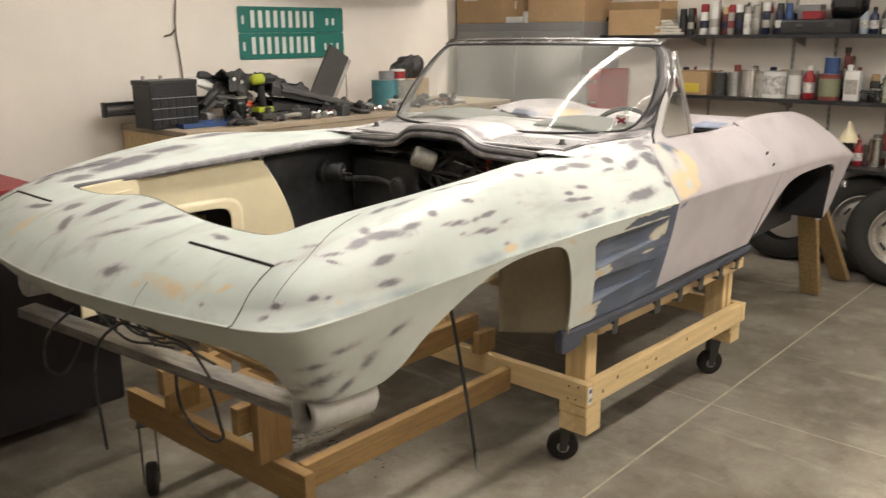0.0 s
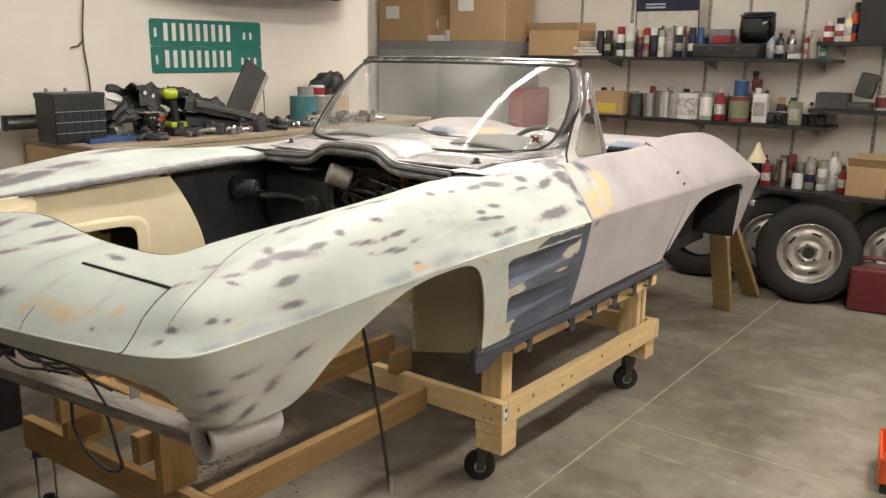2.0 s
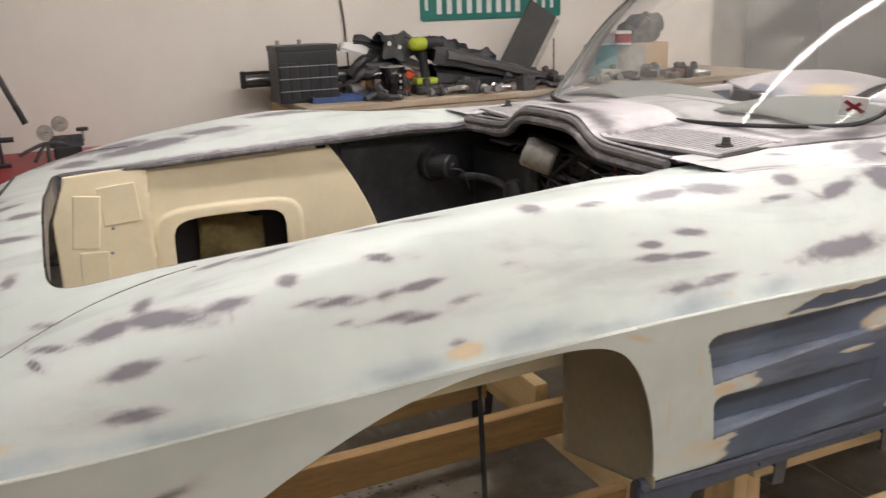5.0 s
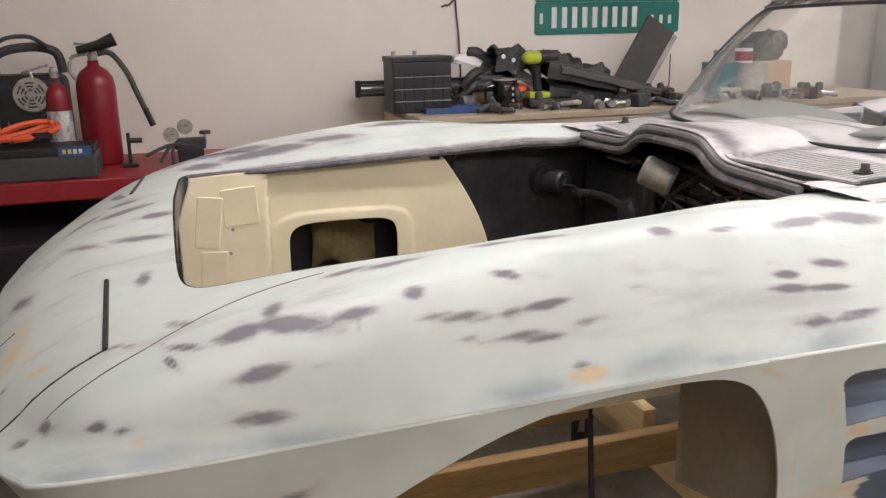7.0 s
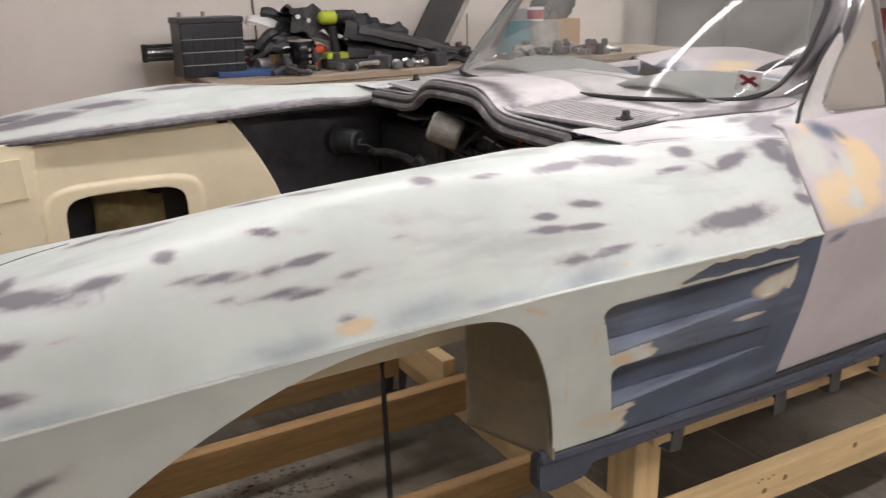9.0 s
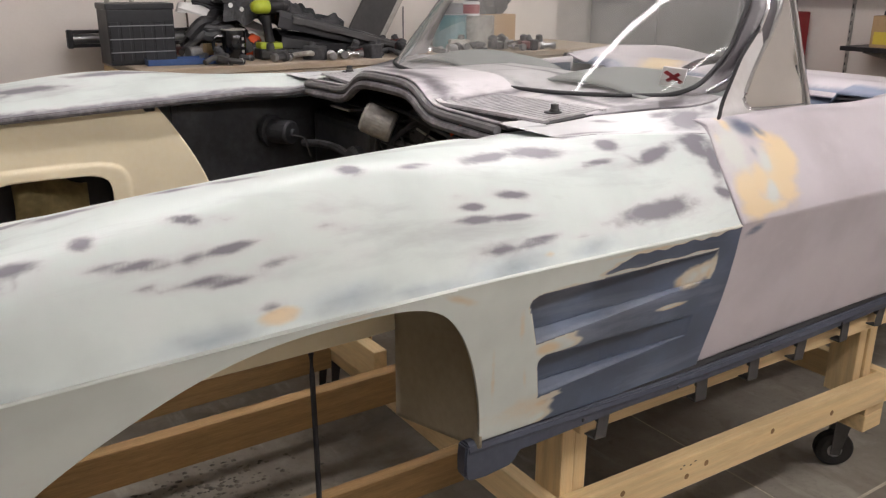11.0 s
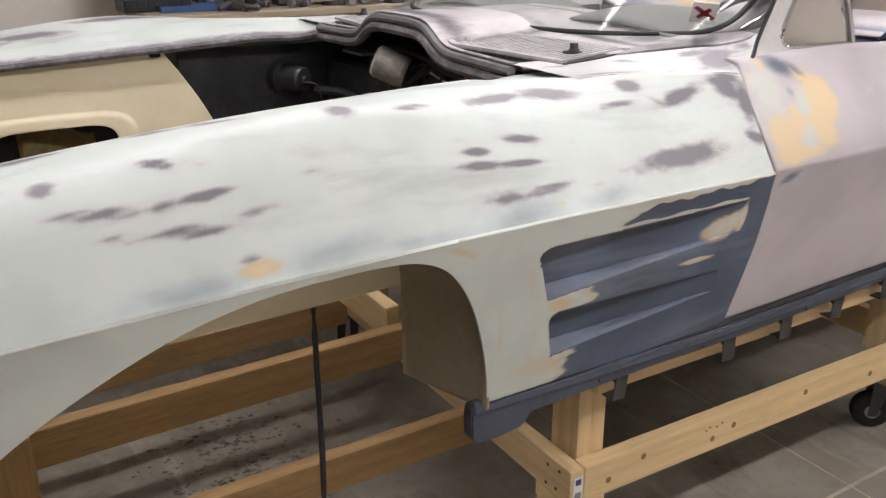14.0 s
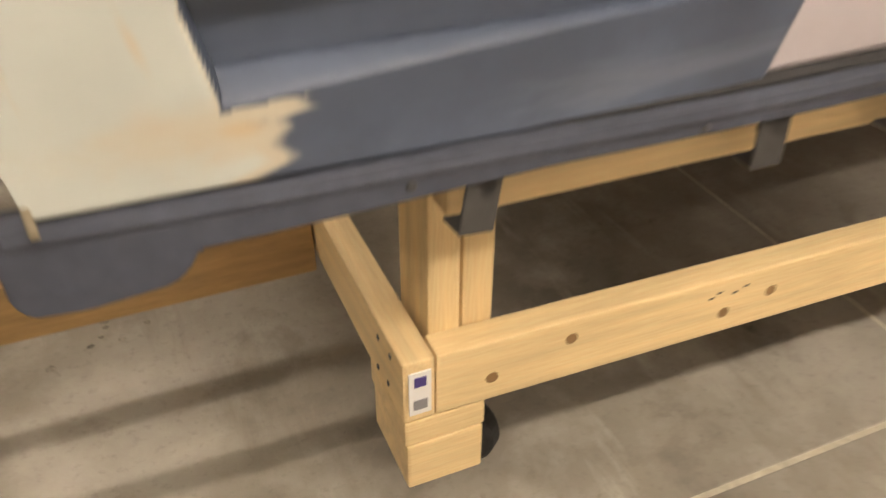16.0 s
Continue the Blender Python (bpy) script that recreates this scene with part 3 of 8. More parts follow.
HOOD_BLOTS = ((1.051, 0.181, 0.031, 0.0065, -29, 0.55), (0.969, 0.205, 0.036, 0.0073, -17, 0.7), (1.074, 0.225, 0.03, 0.0127, -1, 0.7), (0.112, 0.346, 0.049, 0.025, 47, 0.95), (0.281, 0.31, 0.076, 0.018, 42, 0.95),
              (0.174, 0.198, 0.084, 0.0149, 30, 0.75), (0.315, 0.077, 0.048, 0.024, 20, 0.8), (1.057, 0.236, 0.028, 0.0102, -11, 0.6), (0.667, 0.04, 0.013, 0.0114, 31, 0.7), (0.056, 0.233, 0.045, 0.0233, 60, 0.55),
              (0.935, 0.215, 0.035, 0.009, -7, 0.75), (0.62, 0.31, 0.05, 0.02, 0, 0.85))
FAR_BLOTS = ((1.277, 0.30, 0.09, 0.03, 10), (1.40, 0.35, 0.09, 0.022, 7), (1.80, 0.275, 0.12, 0.02, -2), (1.331, 0.36, 0.12, 0.028, 4), (1.159, 0.258, 0.09, 0.03, 25), (1.548, 0.34, 0.09, 0.02, 5),
             (0.08, 0.28, 0.06, 0.04, 82), (0.128, 0.174, 0.053, 0.02, 33), (0.3, 0.25, 0.05, 0.03, 20), (0.5, 0.2, 0.06, 0.02, -20), (1.139, 0.357, 0.077, 0.03, 14), (1.05, 0.25, 0.06, 0.02, 0))
FILLER_BLOTS = ((1.629, 0.021, 0.032, 0.0115, 1, 1), (2.126, 0.02, 0.02, 0.01, -1, 0.6), (1.04, 0.033, 0.019, 0.0103, -11, 0.62), (0.708, 0.088, 0.023, 0.0105, 40, 0.66),
                (0.433, 0.056, 0.025, 0.0229, 30, 0.66), (0.564, 0.066, 0.09, 0.042, -13, 0.64), (0.725, 0.103, 0.028, 0.0175, 34, 0.66), (0.519, 0.089, 0.04, 0.016, -6, 0.64), (0.50, 0.075, 0.13, 0.045, -8, 0.52), (0.63, 0.085, 0.10, 0.045, 4, 0.50))
BLUE_BLOTS = ((1.534, 0.011, 0.064, 0.0107, 0), (1.734, 0.021, 0.065, 0.0118, 0), (2.035, 0.008, 0.078, 0.0169, 4), (2.224, 0.014, 0.051, 0.0092, 5), (1.872, 0.006, 0.085, 0.0066, -4), (1.054, 0.011, 0.041, 0.0076, 7), (1.227, 0.004, 0.075, 0.0086, -4), (0.95, 0.005, 0.06, 0.006, 0))
for row in FENDER_BLOTS + DOORWARD_BLOTS + REAR_BLOTS + NOSE_BLOTS + HOOD_BLOTS:
    spot(TOP_DRIVER[0], row[0], row[1], row[2], 0.9 * row[3], row[4], UL, UG, row[5])
for row in FAR_BLOTS:
    spot(TOP_PASSENGER[0], *row, UL, UG)
for row in FILLER_BLOTS:
    spot(TOP_DRIVER[1], *row[:5], UL, UG, row[5])
spot(TOP_PASSENGER[1], 0.15, 0.32, 0.08, 0.06, 0, UP[..., 0], UP[..., 1], 0.6)
for row in BLUE_BLOTS:
    spot(TOP_DRIVER[2], row[0], row[1], row[2] * 1.3, row[3] * 1.9, row[4], UL, UG, 0.62)
# worn dark strip beside the hood opening
EDGE = UG[:, -1:] - UG
for F, k in ((TOP_DRIVER[0], 0.42), (TOP_PASSENGER[0], 0.74)):
    np.maximum(F, np.where(UL > 1.05, k * np.exp(-(EDGE / 0.035) ** 2), 0), out=F)
SEAM_LINE = np.array([[np.interp(SEAM[j, 0], UG[j], UP[j, :, k]) for k in range(3)] for j in range(len(S)) if UP[j, -1, 0] > 1.60])
for sg in (-1, 1):
    part("cowl_seam", tube(mirrored(SEAM_LINE, sg)[::3], 0.0008, 6), GUTTER, car, "fine seam between fender and cowl")
    me = grid_mesh("front_fender_top", mirrored(UP, sg), flip=sg > 0)
    patches(me, *(TOP_DRIVER if sg < 0 else TOP_PASSENGER))
    part("front_fender_top", me, PRIMER, car, "sanded mint and white primer over fibreglass")

for sg in (-1, 1):
    P = [[p + (np.array((p[0] - 0.004, 0.56, 1.12)) - p) * w for w in (0, 0.12, 0.35)] for p in UP[-1]]
    part("fender_flange", grid_mesh("fender_flange", mirrored(P, sg)), PRIMER, car, "folded rear flange of the fender")
# lower front side with wheel arch and side coves
XS = np.r_[np.linspace(0.60, 1.14, 60)[:-1], np.linspace(1.14, 1.31, 60), np.linspace(1.312, 1.38, 16)[:-1], np.linspace(1.38, 1.50, 70)[:-1], np.linspace(1.50, 1.90, 120)[:-1], np.linspace(1.90, 1.955, 16)]
NZ = 150
COVES = ((1.374, 1.885, 1.035, 1.028, 0.925, 0.955), (1.420, 1.86, 0.900, 0.880, 0.802, 0.826))
def cove_rims(x, x0, x1, zt0, zt1, zb0, zb1):
    """Heights of a scoop's upper and lower rim at x."""
    q = (x - x0) / (x1 - x0)
    zt, zb = zt0 + (zt1 - zt0) * q, zb0 + (zb1 - zb0) * q
    r = 0.026
    if x - x0 < r:
        k = 1 - math.sqrt(max(0, 1 - (1 - (x - x0) / r) ** 2))
        zt -= k * r * 0.7
    zb = max(zb, zt0 - 0.02 - (x - x0) / (0.042 if zt0 > 1 else 0.024) * (zt0 - zb0))
    return zt, min(zb, zt)
def cove(x, z, x0, x1, zt0, zt1, zb0, zb1, deep):
    """Depth of a tapering scoop that is deepest at its front end."""
    if not x0 < x < x1:
        return 0.0
    q = (x - x0) / (x1 - x0)
    zt, zb = cove_rims(x, x0, x1, zt0, zt1, zb0, zb1)
    if not zb < z < zt:
        return 0.0
    front = min(1, (x - x0) / 0.006, (z - zb + 0.004) / 0.008)
    top = min(1, (zt - z) / 0.005)
    low = min(1, (z - zb) / (0.020 * max(0.04, 1 - q)))
    return deep * (1 - q) ** 0.7 * front * top * low
def side_depth(x, z):
    return cove(x, z, *COVES[0], 0.027) + cove(x, z, *COVES[1], 0.026)
# front fascia below the crease, turning round the corner into the side
LOW = []
for y in np.linspace(0, 0.885, 60):
    x = spline(y, NOSE_Y, NOSE_X)
    z = 1.062 + 0.004 * y
    zl = spline(y, (0, 0.5, 0.62, 0.70, 0.76, 0.80, 0.885), (0.985, 0.985, 0.965, 0.925, 0.885, 0.862, 0.853))
    k = (y / 0.885) ** 3
    row = []
    for zz in np.linspace(z, zl, NZ):
        w = z - zz
        back = (1 - k) * (0.55 * w + 2.5 * w * w) + k * 0.080 * (w / 0.235) ** 1.2
        row.append((x + back, y + k * (side_y(0.21, zz) - 0.885) if k > 0.2 else y, zz))
    LOW.append(row)
for x in np.linspace(0.21, 0.60, 40)[:-1]:
    ky, kz = crease(x)
    row = []
    for zz in np.linspace(kz, spline(x, ARCH_X, ARCH_Z), NZ):
        back = 0.080 * ((kz - zz) / 0.235) ** 1.2 * max(0, 1 - (x - 0.205) / 0.25)
        row.append((x + back, side_y(x, zz), zz))
    LOW.append(row)
LOW = np.array(LOW)
soft_v = (np.linspace(0, 1, NZ) ** 0.6)[:, None]
for it in range(60):
    for j in range(40, 78):
        w = math.sin((j - 40) / 37 * math.pi)
        LOW[j] += 0.5 * w * soft_v * ((LOW[j - 1] + LOW[j + 1]) / 2 - LOW[j])
for j in range(62):
    row = LOW[j]
    low = spline(row[0, 1], (0, 0.66, 0.75, 0.79, 0.82, 0.838, 0.852, 0.87, 0.90), (1.004, 1.002, 0.998, 0.984, 0.962, 0.93, 0.88, 0.853, 0.853))
    if low > row[-1, 2] + 0.001:
        f = np.interp(-low, -row[:, 2], np.linspace(0, 1, NZ))
        LOW[j] = np.array([np.interp(np.linspace(0, f, NZ), np.linspace(0, 1, NZ), row[:, k]) for k in range(3)]).T
LOW = list(LOW)
for x in XS:
    ky, kz = crease(x)
    zl = spline(x, ARCH_X, ARCH_Z) if x < 1.3105 else sill(x)
    zs = np.linspace(kz, zl, NZ)
    # grid lines follow the rims of the scoops
    for x0, x1, zt0, zt1, zb0, zb1 in COVES:
        if x0 < x < x1:
            zt, zb = cove_rims(x, x0, x1, zt0, zt1, zb0, zb1)
            if zt - zb > 0.01:
                zs[int(np.argmin(abs(zs - zt)))] = zt
                zs[int(np.argmin(abs(zs - zb)))] = zb
    LOW.append(np.array([(x + (gap_x(z) - 1.955) * max(0, (x - 1.7) / 0.255) ** 2, side_y(x, z) - side_depth(x, z), z) for z in zs]))
LOW = np.array(LOW)
lx, lz = LOW[..., 0], LOW[..., 2]
SB, SF = np.zeros(lx.shape), np.zeros(lx.shape)
for row in ((1.886, 1.05, 0.03, 0.012, -11), (1.903, 0.971, 0.07, 0.025, -81), (1.905, 0.832, 0.11, 0.04, -84), (1.70, 0.784, 0.20, 0.018, -1), (1.86, 0.85, 0.06, 0.06, 0)):
    spot(SB, *row, lx, lz)
for bx, bz, ba, bb, an, k in ((1.687, 1.026, 0.17, 0.0050, -3, 0.72), (1.672, 1.069, 0.20, 0.006, -2, 0.62), (1.46, 1.034, 0.06, 0.010, -1, 0.56), (1.366, 0.976, 0.05, 0.010, -80, 0.6), (1.441, 0.912, 0.035, 0.014, -8, 0.85), (1.786, 0.913, 0.064, 0.006, 3, 0.9), (1.452, 0.787, 0.022, 0.009, -5, 0.7),
                              (1.318, 0.887, 0.10, 0.007, -82, 0.56), (1.22, 1.066, 0.06, 0.011, -22, 0.6), (1.395, 0.862, 0.04, 0.008, -76, 0.56), (1.05, 1.083, 0.14, 0.007, 0, 0.5)):
    spot(SF, bx, bz, ba, bb, an, lx, lz, k)
DEEP = np.array([[side_depth(x, z) for x, z in zip(a, b)] for a, b in zip(LOW[..., 0] - np.array([[(gap_x(z) - 1.955) * max(0, (x - 1.7) / 0.255) ** 2 if x > 1.7 else 0 for x, z in zip(a, b)] for a, b in zip(lx, lz)]), lz)])
IN = DEEP > 0.0002
IN[:, 1:] |= IN[:, :-1].copy()
IN[:, :-1] |= IN[:, 1:].copy()
SB = np.where(IN, np.maximum(SB, np.clip((1.90 - lx) / 0.04, 0, 1)), SB)
SF = np.where(IN & (lx < 1.8), 0, SF)
# blue-grey between and below the scoops, rubbed through to the pale coat near the rear end of the upper one
RIM = np.array([[cove_rims(min(max(x, COVES[0][0] + 0.001), COVES[0][1] - 0.001), *COVES[0])[1] for x in a] for a in lx])
WAVE = 0.010 * np.sin(88 * lz) + 0.007 * np.sin(205 * lz + 9 * lx)
SB = np.maximum(SB, np.clip((lx - 1.437 + WAVE) / 0.07, 0, 1) * np.clip((0.80 - lz) / 0.012, 0, 1))
SB = np.maximum(SB, np.clip((lx - 1.475 + WAVE) / 0.07, 0, 1) * (lz < RIM + 0.004) * (lz > 0.79))
SB = np.maximum(SB, np.clip((lx - 1.855) / 0.03, 0, 1) * np.clip((1.055 - lz) / 0.02, 0, 1))
RIMTOP = np.array([[cove_rims(min(max(x, COVES[0][0] + 0.03), COVES[0][1] - 0.001), *COVES[0])[0] for x in a] for a in lx])
TOPLINE = np.interp(lx, (1.53, 1.6, 1.7, 1.8, 1.86, 1.93), (1.061, 1.066, 1.069, 1.067, 1.070, 1.072)) + 0.003 * np.sin(47 * lx) + 0.002 * np.sin(121 * lx)
SB = np.maximum(SB, np.clip((lx - 1.525 + 2 * WAVE) / 0.05, 0, 1) * np.clip((TOPLINE - lz) / 0.006, 0, 1) * np.clip((lz - RIMTOP - 0.004 - 0.002 * np.sin(60 * lx)) / 0.005, 0, 1))
BARE = np.zeros(lx.shape)
for row in ((1.825, 0.975, 0.054, 0.025, 10), (1.850, 0.984, 0.034, 0.022, 29), (1.77, 0.919, 0.05, 0.006, -1)):
    spot(BARE, *row, lx, lz)
SB *= 1 - 0.9 * np.clip(BARE, 0, 1)
for bx, bz, ba, bb, an, k in ((1.785, 0.966, 0.012, 0.020, 0, 0.8), (1.815, 0.948, 0.045, 0.007, 0, 0.8), (1.825, 0.998, 0.05, 0.006, 12, 0.7), (1.868, 0.975, 0.007, 0.02, 0, 0.7)):
    spot(SF, bx, bz, ba, bb, an, lx, lz, k)
SG = np.zeros(lx.shape)
for bx, bz, ba, bb, an in ((0.30, 0.92, 0.05, 0.018, 12), (0.36, 0.885, 0.05, 0.014, 30), (0.27, 0.96, 0.04, 0.012, 0), (0.42, 0.93, 0.04, 0.02, 30), (0.34, 0.985, 0.05, 0.012, 8), (0.25, 0.89, 0.03, 0.012, 0), (0.30, 0.86, 0.06, 0.012, 0), (0.50, 0.99, 0.05, 0.012, 20)):
    spot(SG, bx, bz, ba, bb, an, lx, lz, 0.66)
SG[LOW[..., 1] < 0.6] *= 0.3
for sg in (-1, 1):
    me = grid_mesh("front_fender_side", mirrored(LOW, sg), flip=sg < 0)
    me.set_sharp_from_angle(angle=math.radians(24))
    patches(me, SG, SF, SB)
    thick(part("front_fender_side", me, SIDEPRIMER, car, "pale grey sanded fender side with blue-grey coves"), 0.006)

# doors
def door_front(z):
    return spline(z, (0.735, 0.9, 1.0, 1.073, 1.15, 1.19, 1.237, 1.27, 1.29), (1.926, 1.944, 1.941, 1.930, 1.926, 1.932, 1.955, 1.985, 2.01))
def door_rear(z):
    return spline(z, (0.70, 0.877, 1.05, 1.108, 1.2, 1.27), (2.79, 2.885, 2.945, 2.928, 2.87, 2.82))
def upper_side_y(x, z):
    ky, kz = crease(x)
    u = (z - kz) / 0.2
    return ky - 0.085 * u - 0.085 * u * u
DO = []
for q in np.linspace(0, 1, 120):
    row = []
    for z in np.r_[np.linspace(0.731, 1.07, 40), np.linspace(1.073, 1.252, 26)]:
        x = door_front(z) + 0.003 + q * (door_rear(z) - door_front(z) - 0.005)
        ky, kz = crease(x)
        row.append((x, side_y(x, z) if z < kz else upper_side_y(x, z), z - 0.011 * math.exp(-((x - 2.62) / 0.19) ** 2) * max(0, min(1, (z - 1.15) / 0.1))))
    x, y, z = row[-1]
    for k in range(1, 8):
        a = k / 7 * math.pi / 2
        row.append((x, y - 0.022 * (1 - math.cos(a)) - 0.012 * math.sin(a), z + 0.007 * math.sin(a)))
    row.append((x, row[-1][1] - 0.014, z + 0.005))
    row.append((x, row[-1][1] - 0.004, z - 0.05))
    DO.append(row)
DO = np.array(DO)
dx, dz = DO[..., 0], DO[..., 2]
DF, DB, DW = np.zeros(dx.shape), np.zeros(dx.shape), np.zeros(dx.shape)
for row in ((1.985, 1.136, 0.045, 0.036, 37, 1), (2.095, 1.132, 0.055, 0.042, -27, 1), (2.155, 1.183, 0.04, 0.034, -47, 1), (2.03, 1.095, 0.08, 0.016, 1, 1), (2.023, 1.246, 0.016, 0.0189, -62, 0.9), (2.04, 1.14, 0.05, 0.04, 0, 0.9), (2.125, 1.218, 0.045, 0.016, -25, 0.9), (2.12, 1.165, 0.055, 0.045, 0, 1), (1.99, 1.10, 0.05, 0.03, 0, 0.9), (1.975, 1.225, 0.02, 0.02, 0, 0.7)):
    spot(DF, *row[:5], dx, dz, row[5])
for row in ((2.075, 1.240, 0.042, 0.020, -12, 0.85), (2.115, 1.232, 0.03, 0.014, -30, 0.7), (2.062, 1.195, 0.018, 0.0163, -26, 0.55), (1.988, 1.050, 0.034, 0.011, 17, 0.8)):
    spot(DB, *row[:5], dx, dz, row[5])
for row in ((2.06, 1.118, 0.018, 0.024, -47, 0.9), (1.999, 1.205, 0.03, 0.04, -60, 1), (2.082, 1.175, 0.018, 0.025, -41, 0.8)):
    spot(DW, *row[:5], dx, dz, row[5])
DF *= 1 - 0.45 * np.clip(DW, 0, 1)
for sg in (-1, 1):
    me = grid_mesh("car_door", mirrored(DO, sg), flip=sg < 0)
    patches(me, DW, DF, DB)
    d = part("car_door", me, DOORPRIMER, car, "lilac-grey primed car door with yellow filler")
    thick(d, 0.006)
    P = [[p + (np.array((p[0] + 0.006, 0.60, min(p[2], 1.16))) - p) * w for w in (0, 0.1, 0.5)] for p in DO[0]]
    part("front_edge", grid_mesh("front_edge", mirrored(P, sg)), LILAC, d, "folded front edge of the door")
    for hx, hz, hr in ((2.855, 1.135, 0.014), (2.862, 1.088, 0.011)):
        yy = upper_side_y(hx, hz)
        part("lock_hole", lathe([(hr, 0), (hr, 0.003), (hr * 0.7, 0.0035), (0.001, 0.0035)], 14, m=pose(hx, sg * (yy - 0.001), hz, sg * -105, 0, 0)), BLACK, d, "open black lock hole")
    # inner face of the door, seen across the cockpit
    P = [[(x, sg * (0.640 - 0.008 * math.sin(x * 5)), z) for z in np.linspace(1.236, 0.80, 10)] for x in np.linspace(2.1, 2.8, 20)]
    me = grid_mesh("inner_panel", P)
    F = np.zeros(len(me.vertices))
    px = np.array([v.co.x for v in me.vertices])
    pz = np.array([v.co.z for v in me.vertices])
    spot(F, 2.6, 1.23, 0.12, 0.03, 0, px, pz, 0.9)
    patches(me, 0 * F, F, 0 * F + (pz > 1.1))
    part("inner_panel", me, SIDEPRIMER, d, "blue-grey inner door panel with filler")

for sg in (-1, 1):
    P = []
    for z in np.linspace(0.76, 1.268, 40):
        row = []
        for k in range(4):
            x = door_rear(z) - 0.02 + 0.016 * k
            row.append((x, sg * ((side_y(x, z) if z < crease(x)[1] else upper_side_y(x, z)) - 0.007), z))
        P.append(row)
    part("door_jamb", grid_mesh("door_jamb", P), GREYDARK, car, "dark jamb behind the door gap")

# rear quarter: from the door gap to the tail
RE = []
ARX = (2.94, 2.96, 3.018, 3.06, 3.113, 3.2, 3.307, 3.47, 3.62, 3.72, 3.785, 3.818, 3.830, 3.842, 3.86, 3.95, 4.04, 4.215, 4.29, 4.35)
ARZ = (0.728, 0.79, 0.894, 0.945, 0.982, 1.003, 1.01, 1.01, 1.005, 0.985, 0.945, 0.89, 0.80, 0.72, 0.69, 0.674, 0.674, 0.734, 0.847, 0.93)
for xr in np.r_[np.linspace(2.955, 3.12, 40)[:-1], np.linspace(3.12, 3.70, 30)[:-1], np.linspace(3.70, 3.87, 44)[:-1], np.linspace(3.87, 4.35, 30)]:
    row = []
    ky, kz = crease(xr)
    zl = spline(xr, ARX, ARZ)
    lead = max(0, 1 - (xr - 2.955) / 0.5)
    for z in np.linspace(zl, kz, 34):
        x = xr - 0.45 * max(0, 1.05 - z) if z < 1.05 else xr
        x = (1 - lead) * x + lead * (door_rear(z) + 0.001 + (xr - 2.955))
        row.append((x, ky - 0.03 * ((kz - z) / 0.33) ** 0.7 - 0.035 * (kz - z) / 0.33 if z < kz else ky, z))
    top = spline(xr, (2.95, 3.1, 3.22, 3.5, 3.87, 4.15, 4.35), (1.268, 1.282, 1.285, 1.262, 1.175, 1.045, 0.95))
    for k in range(1, 40):
        u = k / 39
        a = min(1, u / 0.42)
        yin = ky - 0.15 * math.sin(a * math.pi / 2) ** 1.5 * 1.0 - 0.02 * a
        z = kz + (top - kz) * math.sin(a * math.pi / 2) ** 0.9
        if u > 0.42:
            w = (u - 0.42) / 0.58
            yin = (ky - 0.17) * (1 - w)
            z = top - 0.05 * math.sin(min(1, w * 3) * math.pi / 2) * lerp(xr, (2.9, 3.6, 4.3), (1, 0.8, 0.1))
        near = max(0, 1 - (xr - 2.955) / 0.22) if u <= 0.42 else 0
        yin = (1 - near) * yin + near * upper_side_y(xr, z)
        dr = door_rear(min(z, 1.27)) + 0.001
        x = (1 - lead) * xr + lead * (dr + (xr - 2.955))
        row.append((x, yin, z))
    RE.append(row)
RE = np.array(RE)
for sg in (-1, 1):
    me = grid_mesh("rear_quarter", mirrored(RE, sg), flip=sg < 0)
    z0 = np.zeros(len(me.vertices))
    patches(me, z0, z0, z0)
    thick(part("rear_quarter", me, DOORPRIMER, car, "lilac-grey primed rear quarter panel"), 0.006)
    P = [[(2.92 + 0.95 * u, sg * 0.60, 1.05 - 0.42 * v) for v in np.linspace(0, 1, 6)] for u in np.linspace(0, 1, 8)]
    part("rear_wheel_well", grid_mesh("rear_wheel_well", P), BLACK, car, "black rear wheel well")
    P = [[(x - 0.45 * max(0, 1.05 - spline(x, ARX, ARZ)) - 0.01, sg * (0.58 + 0.245 * v), spline(x, ARX, ARZ) + 0.012) for v in np.linspace(0, 1, 4)] for x in np.r_[np.linspace(3.30, 3.70, 20), np.linspace(3.705, 3.86, 40)]]
    part("wheel_well_roof", grid_mesh("wheel_well_roof", P), BLACK, car)
    part("bumper_bracket", box(0.05, 0.03, 0.035, 0.006, (4.17, sg * 0.77, 0.815)), CHROME, car, "chromed bumper bracket")
TA = [[np.array((RE[-1, k, 0] + 0.03 * (1 - abs(w)), RE[-1, k, 1] * w, RE[-1, k, 2])) for w in np.linspace(-1, 1, 14)] for k in range(0, 50, 3)]
me = grid_mesh("tail_panel", TA)
patches(me, *[np.zeros(len(me.vertices))] * 3)
part("tail_panel", me, DOORPRIMER, car, "lilac-grey primed tail panel")

